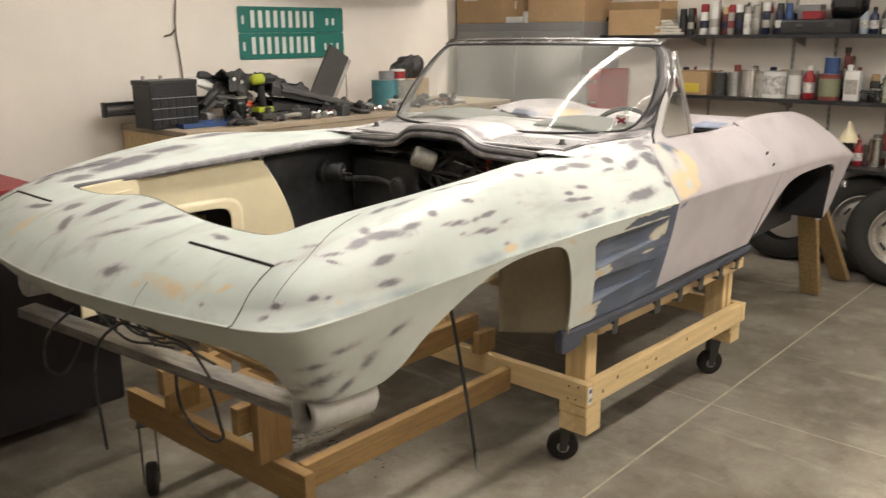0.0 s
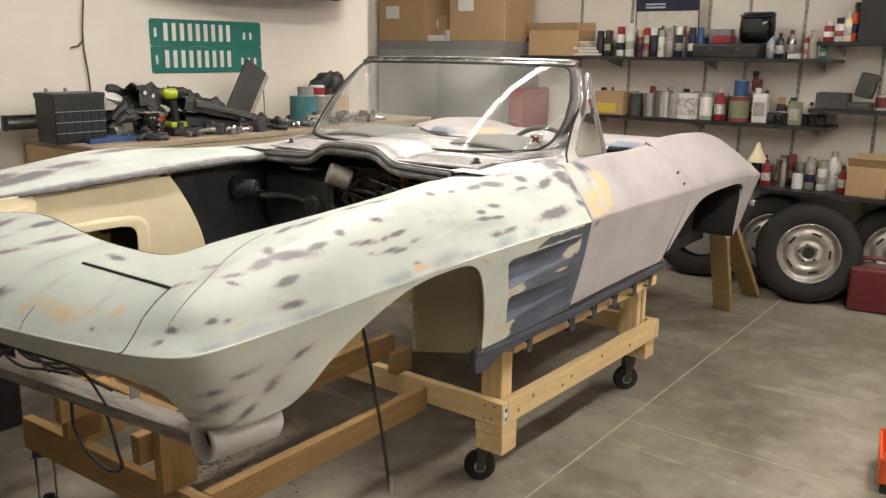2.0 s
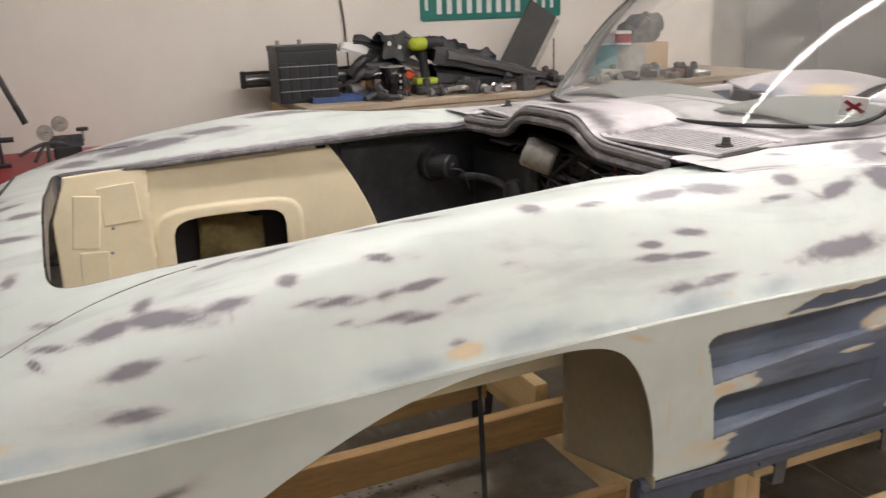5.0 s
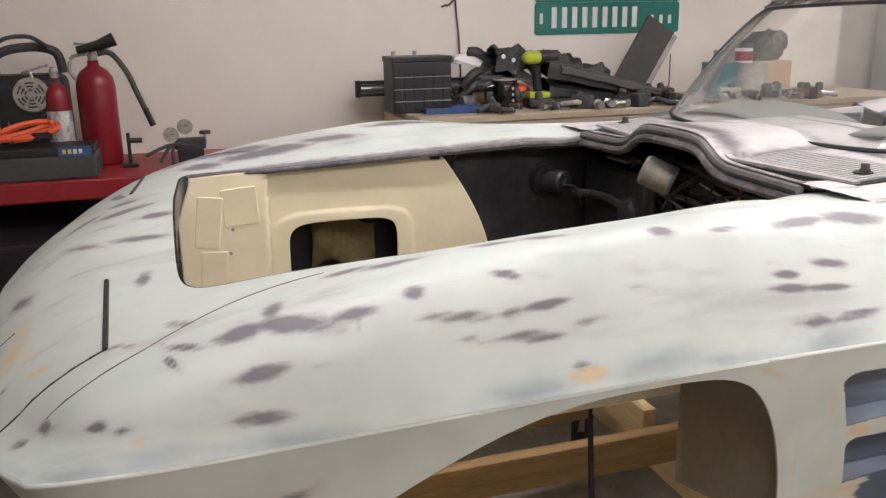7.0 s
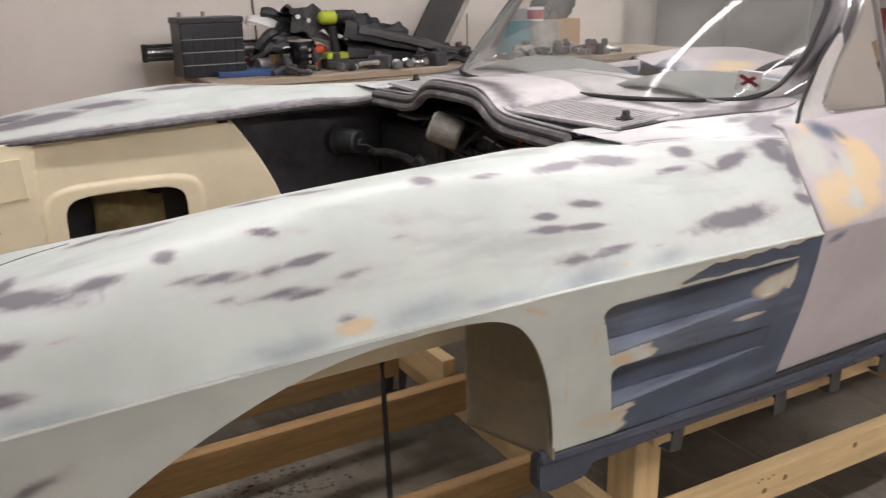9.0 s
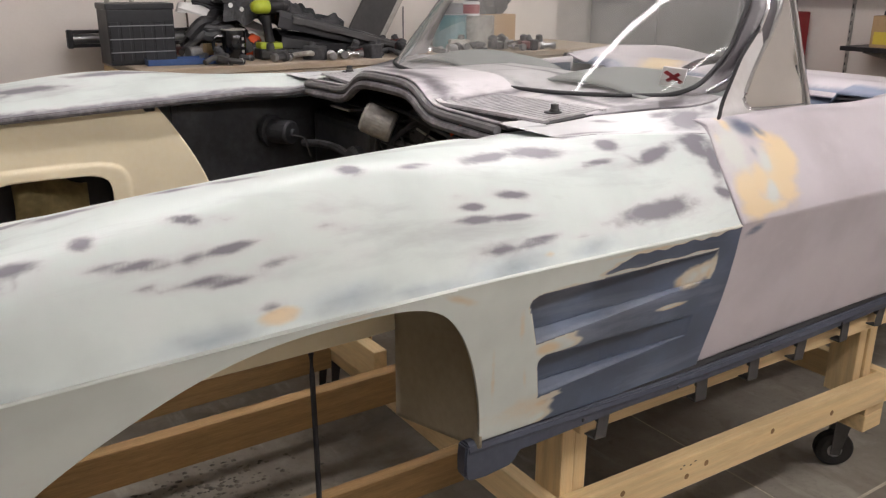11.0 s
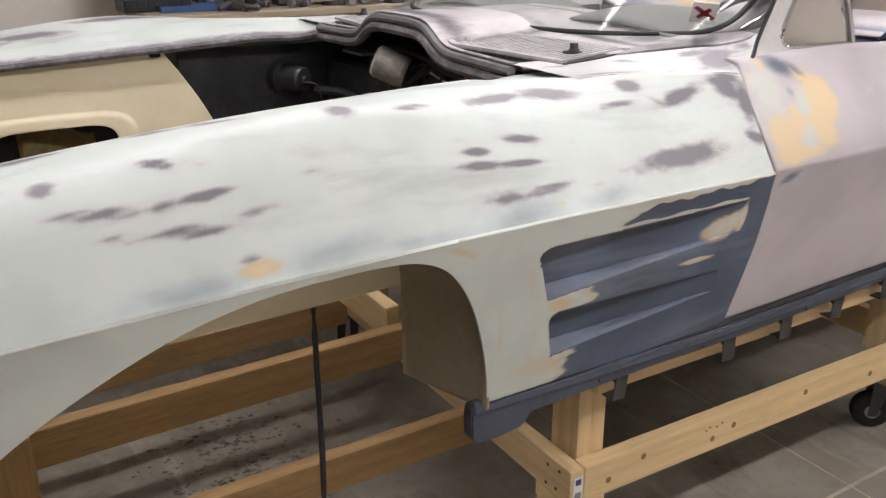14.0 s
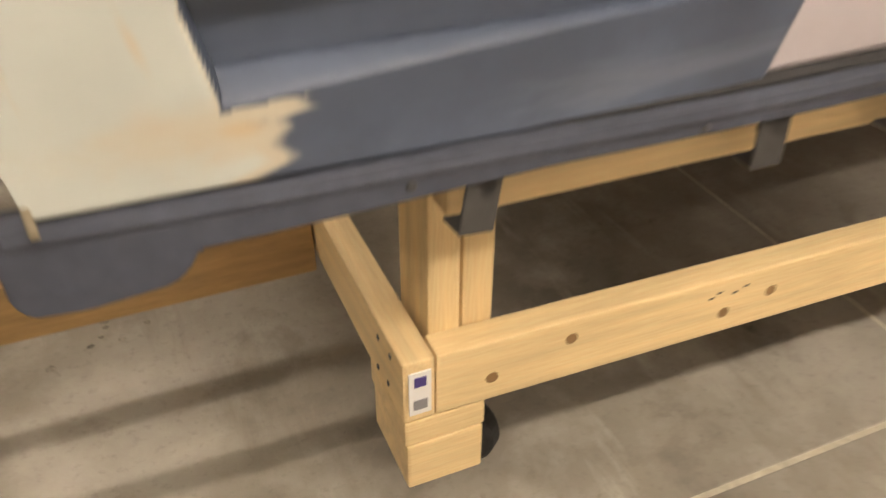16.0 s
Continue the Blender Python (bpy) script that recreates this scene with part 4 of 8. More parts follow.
# rocker moulding with its front lobe and clips
def plate(outline, thickness, bm=None, bevel=0.0):
    """A flat plate from an outline in x and z, thick in y."""
    one = bmesh.new()
    f = one.faces.new([one.verts.new((x, 0, z)) for x, z in outline])
    r = bmesh.ops.extrude_face_region(one, geom=[f])
    bmesh.ops.translate(one, vec=(0, thickness, 0), verts=[v for v in r["geom"] if isinstance(v, bmesh.types.BMVert)])
    if bevel:
        bmesh.ops.recalc_face_normals(one, faces=one.faces)
        bmesh.ops.bevel(one, geom=one.edges[:], offset=bevel, segments=2, affect="EDGES")
    return join(one, bm)
for sg in (-1, 1):
    xs_ = np.linspace(1.46, 2.84, 30)
    low = ((1.283, 0.715), (1.284, 0.682), (1.294, 0.668), (1.33, 0.664), (1.388, 0.668), (1.402, 0.677), (1.412, 0.693))
    out = [(1.286, 0.742)] + list(low) + [(x, sill(x) - 0.050 + 0.012 * min(1, (x - 1.46) / 0.25)) for x in xs_] + [(x, sill(x) - 0.006) for x in xs_[::-1]]
    r_ = part("rocker_moulding", plate(out, 0.028, bevel=0.003), BLUEGREY, car, "blue-grey primed rocker panel", at=pose(0, sg * 0.845 - 0.014, 0, 0, 0, -1.3 * sg))
    part("rocker_lip", tube([(x, 0.014, sill(x) - 0.019) for x in np.linspace(1.292, 2.83, 30)], 0.0165, 10), BLUEGREY, r_, "rounded upper lip of the rocker")
    # black tube paints the shadow band into the seam
    part("rocker_gap_shade", tube([(x, 0.014, sill(x) + 0.001) for x in np.linspace(1.34, 2.82, 30)], 0.0095, 6), BLACK, r_, "black line for the shadow in the seam above the rocker")
    for bx in (1.646, 1.956, 2.15, 2.345, 2.54, 2.72):
        bm = box(0.035, 0.004, 0.06, 0.001, (0, 0, -0.03))
        box(0.035, 0.03, 0.004, 0.001, (0, 0.013, -0.06), bm)
        box(0.022, 0.02, 0.03, 0.003, (0.004, 0.008, -0.015), bm)
        part("clip", bm, GREYDARK, car, "rusty dark steel clip", at=pose(bx, sg * (0.848 - 0.0227 * bx), sill(bx) - 0.034, 0, random.uniform(-12, 12), random.uniform(-10, 10)))
    for bx in (1.575, 1.86, 2.2, 2.5):
        part("rivet", lathe([(0.005, 0), (0.004, 0.002), (0.001, 0.003)], 8, m=pose(bx, sg * (0.8595 - 0.0227 * bx), sill(bx) - 0.03, sg * -90, 0, 0)), DUSTBLACK, car)

# cowl between hood opening and windscreen
def hood_edge(x):
    return spline(x, (1.5, 1.62, 1.95, 2.0, 2.06, 2.12), (0.485, 0.485, 0.62, 0.650, 0.657, 0.648))
def cowl_z(x, y):
    a = abs(y)
    w = max(0, min(1, (2.1 - x) / 0.5))
    lump = 0.5 * (1 - math.tanh((a - 0.175) / 0.045)) * 0.056 * w ** 0.8
    return spline(x, (1.6, 1.75, 1.85, 1.95, 2.12), (1.243, 1.252, 1.261, 1.271, 1.288)) + 0.012 * (1 - (a / 0.65) ** 2) + lump
def cowl_sink(x, y):
    """The recess that holds a grille."""
    a = abs(y)
    trough = min(x - 1.612, 1.668 - x, (a - 0.20) / 2)
    return 0.016 * max(0, min(1, trough / 0.012))
COW = []
for x in np.linspace(1.60, 2.12, 150):
    e = hood_edge(x)
    COW.append([(x, y, cowl_z(x, y) - cowl_sink(x, y)) for y in np.linspace(-e, e, 180)])
COW = np.array(COW)
cx, cy = COW[..., 0], COW[..., 1]
CD = np.zeros(cx.shape)
for row in ((1.65, 0.0, 0.03, 0.28, 0, 0.8), (1.64, 0.38, 0.03, 0.16, 0, 1.0), (1.64, -0.38, 0.03, 0.16, 0, 1.0), (1.885, -0.4, 0.012, 0.17, 0, 0.9), (1.885, 0.4, 0.012, 0.17, 0, 0.9), (1.95, -0.5, 0.05, 0.05, 20, 0.8), (1.97, -0.60, 0.03, 0.06, 0, 0.8), (1.9, 0.2, 0.05, 0.09, 0, 0.8), (1.78, 0.1, 0.03, 0.06, 30, 0.6), (1.75, -0.24, 0.1, 0.02, 0, 0.9), (1.75, 0.27, 0.1, 0.02, 0, 0.9), (2.05, 0.0, 0.012, 0.6, 0, 0.7), (2.0, 0.5, 0.05, 0.08, 0, 0.8)):
    spot(CD, *row[:5], cx, cy, row[5])
me = grid_mesh("cowl", COW)
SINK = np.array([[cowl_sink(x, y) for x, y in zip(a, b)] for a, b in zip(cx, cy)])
# the trough darkens with its depth: shade put into the colour
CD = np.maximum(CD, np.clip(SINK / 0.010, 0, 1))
for sg in (-1, 1):
    spot(CD, 1.95, sg * 0.60, 0.12, 0.03, 12 * sg, cx, cy, 0.9)
    spot(CD, 1.90, sg * 0.57, 0.04, 0.03, 0, cx, cy, 0.8)
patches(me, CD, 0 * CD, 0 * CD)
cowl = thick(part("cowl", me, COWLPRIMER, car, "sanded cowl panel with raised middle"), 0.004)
# the cowl's shoulders fall to the seam of the fenders and to the gap before the doors
for sg in (-1, 1):
    outer = [np.array(p) for p in SEAM_LINE[::2]]
    tail = np.array(((1.952, 0.748, 1.237), (1.968, 0.740, 1.241), (2.004, 0.722, 1.251), (2.05, 0.704, 1.263), (2.075, 0.688, 1.275), (2.092, 0.676, 1.286), (2.105, 0.672, 1.300)))
    rows_ = []
    for x_, y_, z_ in [p for p in outer if p[0] < 1.936] + list(tail):
        xi = min(2.10, x_ + 0.02 * (x_ - 1.6))
        yi = hood_edge(xi) - 0.012
        zi = cowl_z(xi, yi) + 0.0012
        rows_.append([(x_ + (xi - x_) * w, sg * (y_ + (yi - y_) * w), z_ - 0.0015 + (zi - z_ + 0.0015) * (0.55 * w + 0.45 * math.sin(w * math.pi / 2))) for w in np.linspace(0, 1, 24)])
    A_ = np.array(rows_)
    me = grid_mesh("cowl_shoulder", A_, flip=sg > 0)
    F = 0.16 + 0 * A_[..., 0]
    for row in ((1.955, 0.685, 0.060, 0.034, -20, 1.0), (1.925, 0.640, 0.03, 0.02, 10, 0.8), (1.79, 0.60, 0.030, 0.012, 40, 0.8), (1.68, 0.662, 0.09, 0.010, 8, 0.75), (1.82, 0.70, 0.04, 0.006, 6, 0.6), (2.05, 0.670, 0.03, 0.02, 0, 0.7), (1.66, 0.56, 0.05, 0.012, 20, 0.6)):
        spot(F, *row[:5], A_[..., 0], abs(A_[..., 1]), row[5])
    F *= 1 - 0.8 * np.exp(-((A_[..., 0] - 1.985) / 0.012) ** 2 - ((abs(A_[..., 1]) - 0.70) / 0.008) ** 2)
    patches(me, F, 0 * F, 0 * F)
    part("cowl_shoulder", me, SHOULDER, cowl, "white and lilac-grey sanded shoulder of the cowl")
# rolled lip along the front of the cowl and down the sides of the hood opening
lip = [(1.597, y, cowl_z(1.6, y) - 0.012) for y in np.linspace(-0.485, 0.485, 60)]
part("cowl_lip", tube(lip, 0.011, 8), GRILLE, cowl, "dark rolled lip of the cowl")
lip2 = [(1.592, y, cowl_z(1.6, y) - 0.035) for y in np.linspace(-0.485, 0.485, 60)]
part("cowl_gutter", tube(lip2, 0.012, 8), GUTTER, cowl, "grey rain gutter under the cowl lip")
for sg in (-1, 1):
    edge = [UP[k, -1] * np.array((1, sg, 1)) for k in range(80, len(S), 4) if UP[k, -1, 0] < 1.6]
    part("hood_gutter", tube([p + np.array((0, -sg * 0.006, -0.007)) for p in edge], 0.006, 8), GUTTER, car, "dark gutter along the hood opening")
    P = [[p + np.array((0, -sg * 0.006 * math.sin(v * 1.5), -0.016 * v)) for v in np.linspace(0, 1, 5)] for p in edge]
    part("hood_ledge", grid_mesh("hood_ledge", P), GUTTER, car)
front = [UP[k, -1] for k in range(0, 80)]
for sg in (-1, 1):
    P = [[p * np.array((1, sg, 1)) + np.array((0.004, 0, -0.06 * v)) for v in np.linspace(0, 1, 4)] for p in front]
    part("hood_front_ledge", grid_mesh("hood_front_ledge", P), GUTTER, car)
# grilles of thin bars in the cowl
def flat_z(x, y):
    return cowl_z(x, y) - 0.5 * (1 - math.tanh((abs(y) - 0.175) / 0.045)) * 0.056 * max(0, min(1, (2.1 - x) / 0.5)) ** 0.8
for sg in (-1, 1):
    def over_cowl(x, y, up):
        xx = x - 0.030 + 0.16 * (y - 0.46)
        return (xx, sg * y, max(flat_z(xx, y), cowl_z(xx, y) - 0.010) + up)
    def strip(x0, x1, y0, y1, lo, hi):
        """A thin curved slab lying on the cowl."""
        bm = bmesh.new()
        ys = np.linspace(y0, y1, 9)
        rows = [[bm.verts.new(over_cowl(x, y, up)) for x, up in ((x0, lo), (x0, hi), (x1, hi), (x1, lo))] for y in ys]
        for a, b in zip(rows[:-1], rows[1:]):
            for k in range(4):
                bm.faces.new((a[k], a[(k + 1) % 4], b[(k + 1) % 4], b[k]))
        bm.faces.new(rows[0])
        bm.faces.new(rows[-1][::-1])
        return bm
    # black plate laid over the cowl in place of a shaded recess
    g_ = part("cowl_grille", strip(1.690, 1.868, 0.166, 0.556, -0.006, 0.0030), BLACK, cowl, "black plate standing in for the dark recess of the cowl grille")
    for k in range(25):
        yb = 0.180 + k * 0.0145
        part("bar", strip(1.704, 1.858, yb, yb + 0.0082, 0.0, 0.0074), GREYBAR, g_)
    part("grille_rail", strip(1.690, 1.706, 0.172, 0.545, 0.0, 0.0084), GREYBAR, g_)
    part("grille_rail", strip(1.776, 1.782, 0.178, 0.538, 0.0, 0.0070), GREYBAR, g_)
    part("grille_rail", strip(1.856, 1.866, 0.172, 0.550, 0.0, 0.0078), GREYBAR, g_)
    part("pivot_hole", lathe([(0.020, 0), (0.020, 0.002), (0.001, 0.002)], 16, m=pose(*over_cowl(1.768, 0.494, 0.0078))), BLACK, g_)
    part("wiper_pivot", lathe([(0.012, 0), (0.011, 0.006), (0.009, 0.008), (0.009, 0.018), (0.001, 0.019)], 12, m=pose(*over_cowl(1.772, 0.494, 0.008))), GREYDARK, g_, "dark wiper pivot boss")

# engine bay
part("firewall", box(0.012, 1.10, 0.50, c=(1.80, 0, 0.97)), BAY, car, "dusty black firewall")
part("bay_side", box(0.60, 0.008, 0.46, c=(1.50, 0.578, 0.955)), BAY, car, "dusty black side of the engine bay")
part("bay_side", box(0.4, 0.01, 0.46, c=(1.60, -0.57, 0.955)), BAY, car)
bm = box(0.16, 0.40, 0.24, 0.03, (1.72, 0.36, 1.03), seg=3)
lathe([(0.05, 0), (0.05, 0.02), (0.04, 0.03), (0.02, 0.034), (0.001, 0.034)], 24, bm, pose(1.64, 0.24, 1.03, 0, -90, 0))
box(0.10, 0.14, 0.10, 0.015, (1.74, 0.20, 1.16), bm, seg=2)
box(0.14, 0.22, 0.012, 0.003, (1.72, 0.33, 1.188), bm)
part("heater_box", bm, BAY, car, "dusty black heater housing on the firewall")
part("bracket", box(0.10, 0.12, 0.008, 0.002, (1.66, 0.30, 1.185)), STEEL, car, "dusty steel bracket")
bm = lathe([(0.001, 0.105), (0.010, 0.105), (0.012, 0.096), (0.032, 0.095), (0.037, 0.088), (0.038, 0.020), (0.050, 0.016), (0.050, 0.0), (0.001, 0.0)], 24, m=pose(1.50, 0.574, 1.09, 90, 0, 25))
part("wire", tube([(1.53, 0.48, 1.085), (1.57, 0.47, 1.075), (1.585, 0.475, 1.04), (1.60, 0.49, 1.01)], 0.003, 6, smooth_steps=4), GREYDARK, car)
part("hose", tube([(1.60, 0.54, 1.045), (1.62, 0.44, 1.055), (1.625, 0.34, 1.055), (1.63, 0.24, 1.03), (1.635, 0.20, 0.98)], 0.012, 8, smooth_steps=5), DUSTBLACK, car, "dusty heater hose")
part("blower_motor", bm, BAY, car, "black blower motor")
bm = lathe([(0.001, 0.09), (0.036, 0.09), (0.042, 0.082), (0.042, 0.008), (0.038, 0.0), (0.001, 0.0)], 28, m=pose(1.655, 0.06, 1.155, 0, -68, -40))
part("wiper_motor", bm, PALEMETAL, car, "pale grey wiper motor can")
bm = box(0.07, 0.11, 0.09, 0.012, (1.72, -0.02, 1.165), seg=2)
box(0.04, 0.07, 0.05, 0.008, (1.69, -0.12, 1.195), bm)
lathe([(0.02, 0), (0.02, 0.03), (0.008, 0.032)], 12, bm, pose(1.69, -0.14, 1.13, 0, -90, 0))
part("wiper_gearbox", bm, DUSTBLACK, car, "black wiper gearbox")
rng = random.Random(3)
for k in range(16):
    y0 = rng.uniform(-0.45, -0.05)
    pts = [(1.76, y0, rng.uniform(1.1, 1.2))]
    for j in range(4):
        pts.append((1.70 + rng.uniform(-0.05, 0.06), y0 + rng.uniform(-0.16, 0.14), 1.13 + rng.uniform(-0.08, 0.06)))
    part("wire", tube(pts, 0.003, 6, smooth_steps=5), (BLACK, BLACK, BLACK, PALEMETAL)[k % 4], car)
part("wire", tube([(1.70, -0.20, 1.20), (1.66, -0.22, 1.185), (1.67, -0.205, 1.15), (1.69, -0.225, 1.12)], 0.0028, 6, smooth_steps=5), ORANGE, car, "orange wire")
part("wire", tube([(1.68, -0.23, 1.20), (1.66, -0.215, 1.18), (1.69, -0.18, 1.19)], 0.0028, 6, smooth_steps=5), ORANGE, car, "orange wire")
part("harness", tube([(1.70, 0.45, 1.16), (1.68, 0.2, 1.20), (1.66, 0.0, 1.205), (1.66, -0.2, 1.175), (1.68, -0.45, 1.16)], 0.006, 6, smooth_steps=6), BLACK, car, "black wiring harness")
part("harness", tube([(1.75, 0.55, 1.02), (1.68, 0.5, 1.08), (1.66, 0.38, 1.09), (1.70, 0.2, 1.06), (1.74, 0.12, 1.05)], 0.007, 6, smooth_steps=6), BAY, car, "dusty heater hose")

rb = random.Random(21)
for k in range(12):
    y0, z0 = rb.uniform(-0.05, 0.5), rb.uniform(0.93, 1.2)
    bm = box(rb.uniform(0.03, 0.07), rb.uniform(0.03, 0.08), rb.uniform(0.02, 0.06), 0.006, (0, 0, 0), seg=2)
    lathe([(0.012, 0), (0.012, 0.03), (0.006, 0.034)], 10, bm, pose(-0.02, rb.uniform(-0.02, 0.02), 0, 0, -90, 0))
    part("fitting", bm, (DUSTBLACK, GREYDARK, STEEL)[k % 3], car, "dusty fitting on the firewall", at=pose(1.755, y0, z0, rb.uniform(-20, 20), 0, 0))
for k in range(14):
    y0 = rb.uniform(-0.1, 0.5)
    pts = [(1.77, y0, rb.uniform(1.0, 1.2))]
    for j in range(4):
        pts.append((1.68 + rb.uniform(-0.04, 0.05), y0 + rb.uniform(-0.2, 0.2), 1.08 + rb.uniform(-0.14, 0.12)))
    part("hose", tube(pts, rb.choice((0.003, 0.004, 0.008)), 6, smooth_steps=5), (BAY, DUSTBLACK, BLACK)[k % 3], car)
for k in range(6):
    y0 = 0.05 + 0.08 * k
    part("bolt", lathe([(0.009, 0), (0.009, 0.006), (0.004, 0.009)], 8, m=pose(1.793, y0, 1.12 + 0.05 * (k % 2), 0, -90, 0)), PALEMETAL, car)

# cream inner fender skirts, pierced by an opening
def skirt(sg):
    def yy(x, z):
        return sg * (0.535 + 0.05 * max(0, 1.13 - z) + 0.02 * math.sin((x - 0.4) * 3))
    bm = bmesh.new()
    nx, nz = 150, 80
    x1 = lambda z: 1.315 - 0.16 * max(0, (z - 0.84) / 0.35) ** 1.6
    V = {}
    for i in range(nx + 1):
        for j in range(nz + 1):
            z0 = 0.72 if sg > 0 else 0.87
            zt = spline(0.40 + 0.8 * i / nx, (0.4, 0.5, 1.1, 1.5), (1.176, 1.180, 1.201, 1.218)) - (0.05 if sg < 0 else 0)
            z = z0 + (zt - z0) * j / nz
            x0 = 0.372 + 0.040 * max(0, min(1, (z - 1.06) / 0.10))
            x = x0 + (x1(z) - x0) * i / nx
            cxp, czp, rx, rz = 0.845, 0.915, 0.165, 0.10
            q = ((abs(x - cxp) / rx) ** 5 + (abs(z - czp) / rz) ** 5) ** 0.2
            flare = 0.007 * max(0, min(1, (1.32 - q) / 0.05)) if sg > 0 else 0
            step = 0.02 if x < 0.62 else 0.0
            if sg > 0 and 0.85 < q < 1:
                x, z = cxp + (x - cxp) / q, czp + (z - czp) / q
            V[i, j] = (bm.verts.new((x, yy(x, z) - sg * flare - sg * step, z)), x, z)
    for i in range(nx):
        for j in range(nz):
            x, z = sum(V[a, b][1] for a, b in ((i, j), (i + 1, j), (i, j + 1), (i + 1, j + 1))) / 4, sum(V[a, b][2] for a, b in ((i, j), (i + 1, j), (i, j + 1), (i + 1, j + 1))) / 4
            ex, ez = abs(x - 0.845) / 0.165, abs(z - 0.915) / 0.10
            if sg > 0 and max(((abs(V[a, b][1] - 0.845) / 0.165) ** 5 + (abs(V[a, b][2] - 0.915) / 0.10) ** 5) for a, b in ((i, j), (i + 1, j), (i, j + 1), (i + 1, j + 1))) < 1.002:
                continue
            bm.faces.new((V[i, j][0], V[i + 1, j][0], V[i + 1, j + 1][0], V[i, j + 1][0]))
    me = bm_mesh("inner_fender", bm, True)
    ob = part("inner_fender", me, CREAM, car, "cream plastic inner fender skirt with an opening")
    thick(ob, 0.006)
    for rx, rz in ((0.50, 1.08), (0.52, 1.02), (0.51, 0.95), (0.49, 0.89), (0.56, 1.12), (0.46, 0.84), (0.59, 1.09), (0.48, 0.85)):
        part("bolt", lathe([(0.007, 0), (0.007, 0.003), (0.003, 0.005)], 8, m=pose(rx, yy(rx, rz) - sg * 0.022, rz, sg * 90, 0, 0)), STEEL, ob)
    if sg > 0:
        for px, pz, w, h, tilt in ((0.455, 1.045, 0.07, 0.15, 8), (0.545, 1.085, 0.10, 0.11, -4), (0.46, 0.90, 0.075, 0.12, 4)):
            part("mounting_plate", box(w, 0.008, h, 0.003, (0, 0, 0), seg=2), CREAM, ob, "raised cream mounting plate", at=pose(px, yy(px, pz) - 0.026, pz, 3, tilt, 0))
        part("slot", box(0.035, 0.004, 0.008, 0.001, (0, 0, 0)), DUSTBLACK, ob, at=pose(0.56, yy(0.56, 1.145) - 0.023, 1.150, 0, -6, 0))
        P = [[(0.76 + 0.20 * u, 0.655 - 0.03 * math.sin(4 * v) * math.sin(5 * u + 1), 1.0 - 0.17 * v + 0.03 * math.sin(5 * u)) for v in np.linspace(0, 1, 10)] for u in np.linspace(0, 1, 14)]
        thick(part("folded_liner", grid_mesh("folded_liner", P), TANLINER, ob, "folded tan liner behind the opening"), 0.004)
        # added black panel, stands in for the shaded space behind the opening
        part("shade_backing", box(0.72, 0.006, 0.36, 0.002, (0.93, 0.70, 0.88)), BLACK, ob, "added black panel for the shade behind the opening")
    part("clip", box(0.03, 0.02, 0.012, 0.003, (1.13, yy(1.13, 1.18) - sg * 0.01, 1.188)), BLACK, ob)
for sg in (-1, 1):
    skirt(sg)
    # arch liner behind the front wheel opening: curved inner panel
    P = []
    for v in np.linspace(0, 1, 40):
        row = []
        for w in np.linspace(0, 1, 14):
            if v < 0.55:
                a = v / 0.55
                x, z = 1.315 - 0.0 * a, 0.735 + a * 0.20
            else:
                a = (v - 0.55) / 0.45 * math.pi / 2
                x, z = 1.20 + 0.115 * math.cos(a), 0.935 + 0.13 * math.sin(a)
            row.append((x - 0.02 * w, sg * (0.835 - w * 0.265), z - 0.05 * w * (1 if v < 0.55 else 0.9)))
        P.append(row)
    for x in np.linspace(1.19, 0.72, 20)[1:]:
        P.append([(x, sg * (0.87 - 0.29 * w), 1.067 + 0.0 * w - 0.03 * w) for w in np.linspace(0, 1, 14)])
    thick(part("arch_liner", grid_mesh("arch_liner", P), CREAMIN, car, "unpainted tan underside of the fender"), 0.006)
    if sg < 0:
        part("hanging_bracket", box(0.04, 0.06, 0.05, 0.006, (0.98, sg * 0.60, 1.0)), DUSTBLACK, car)

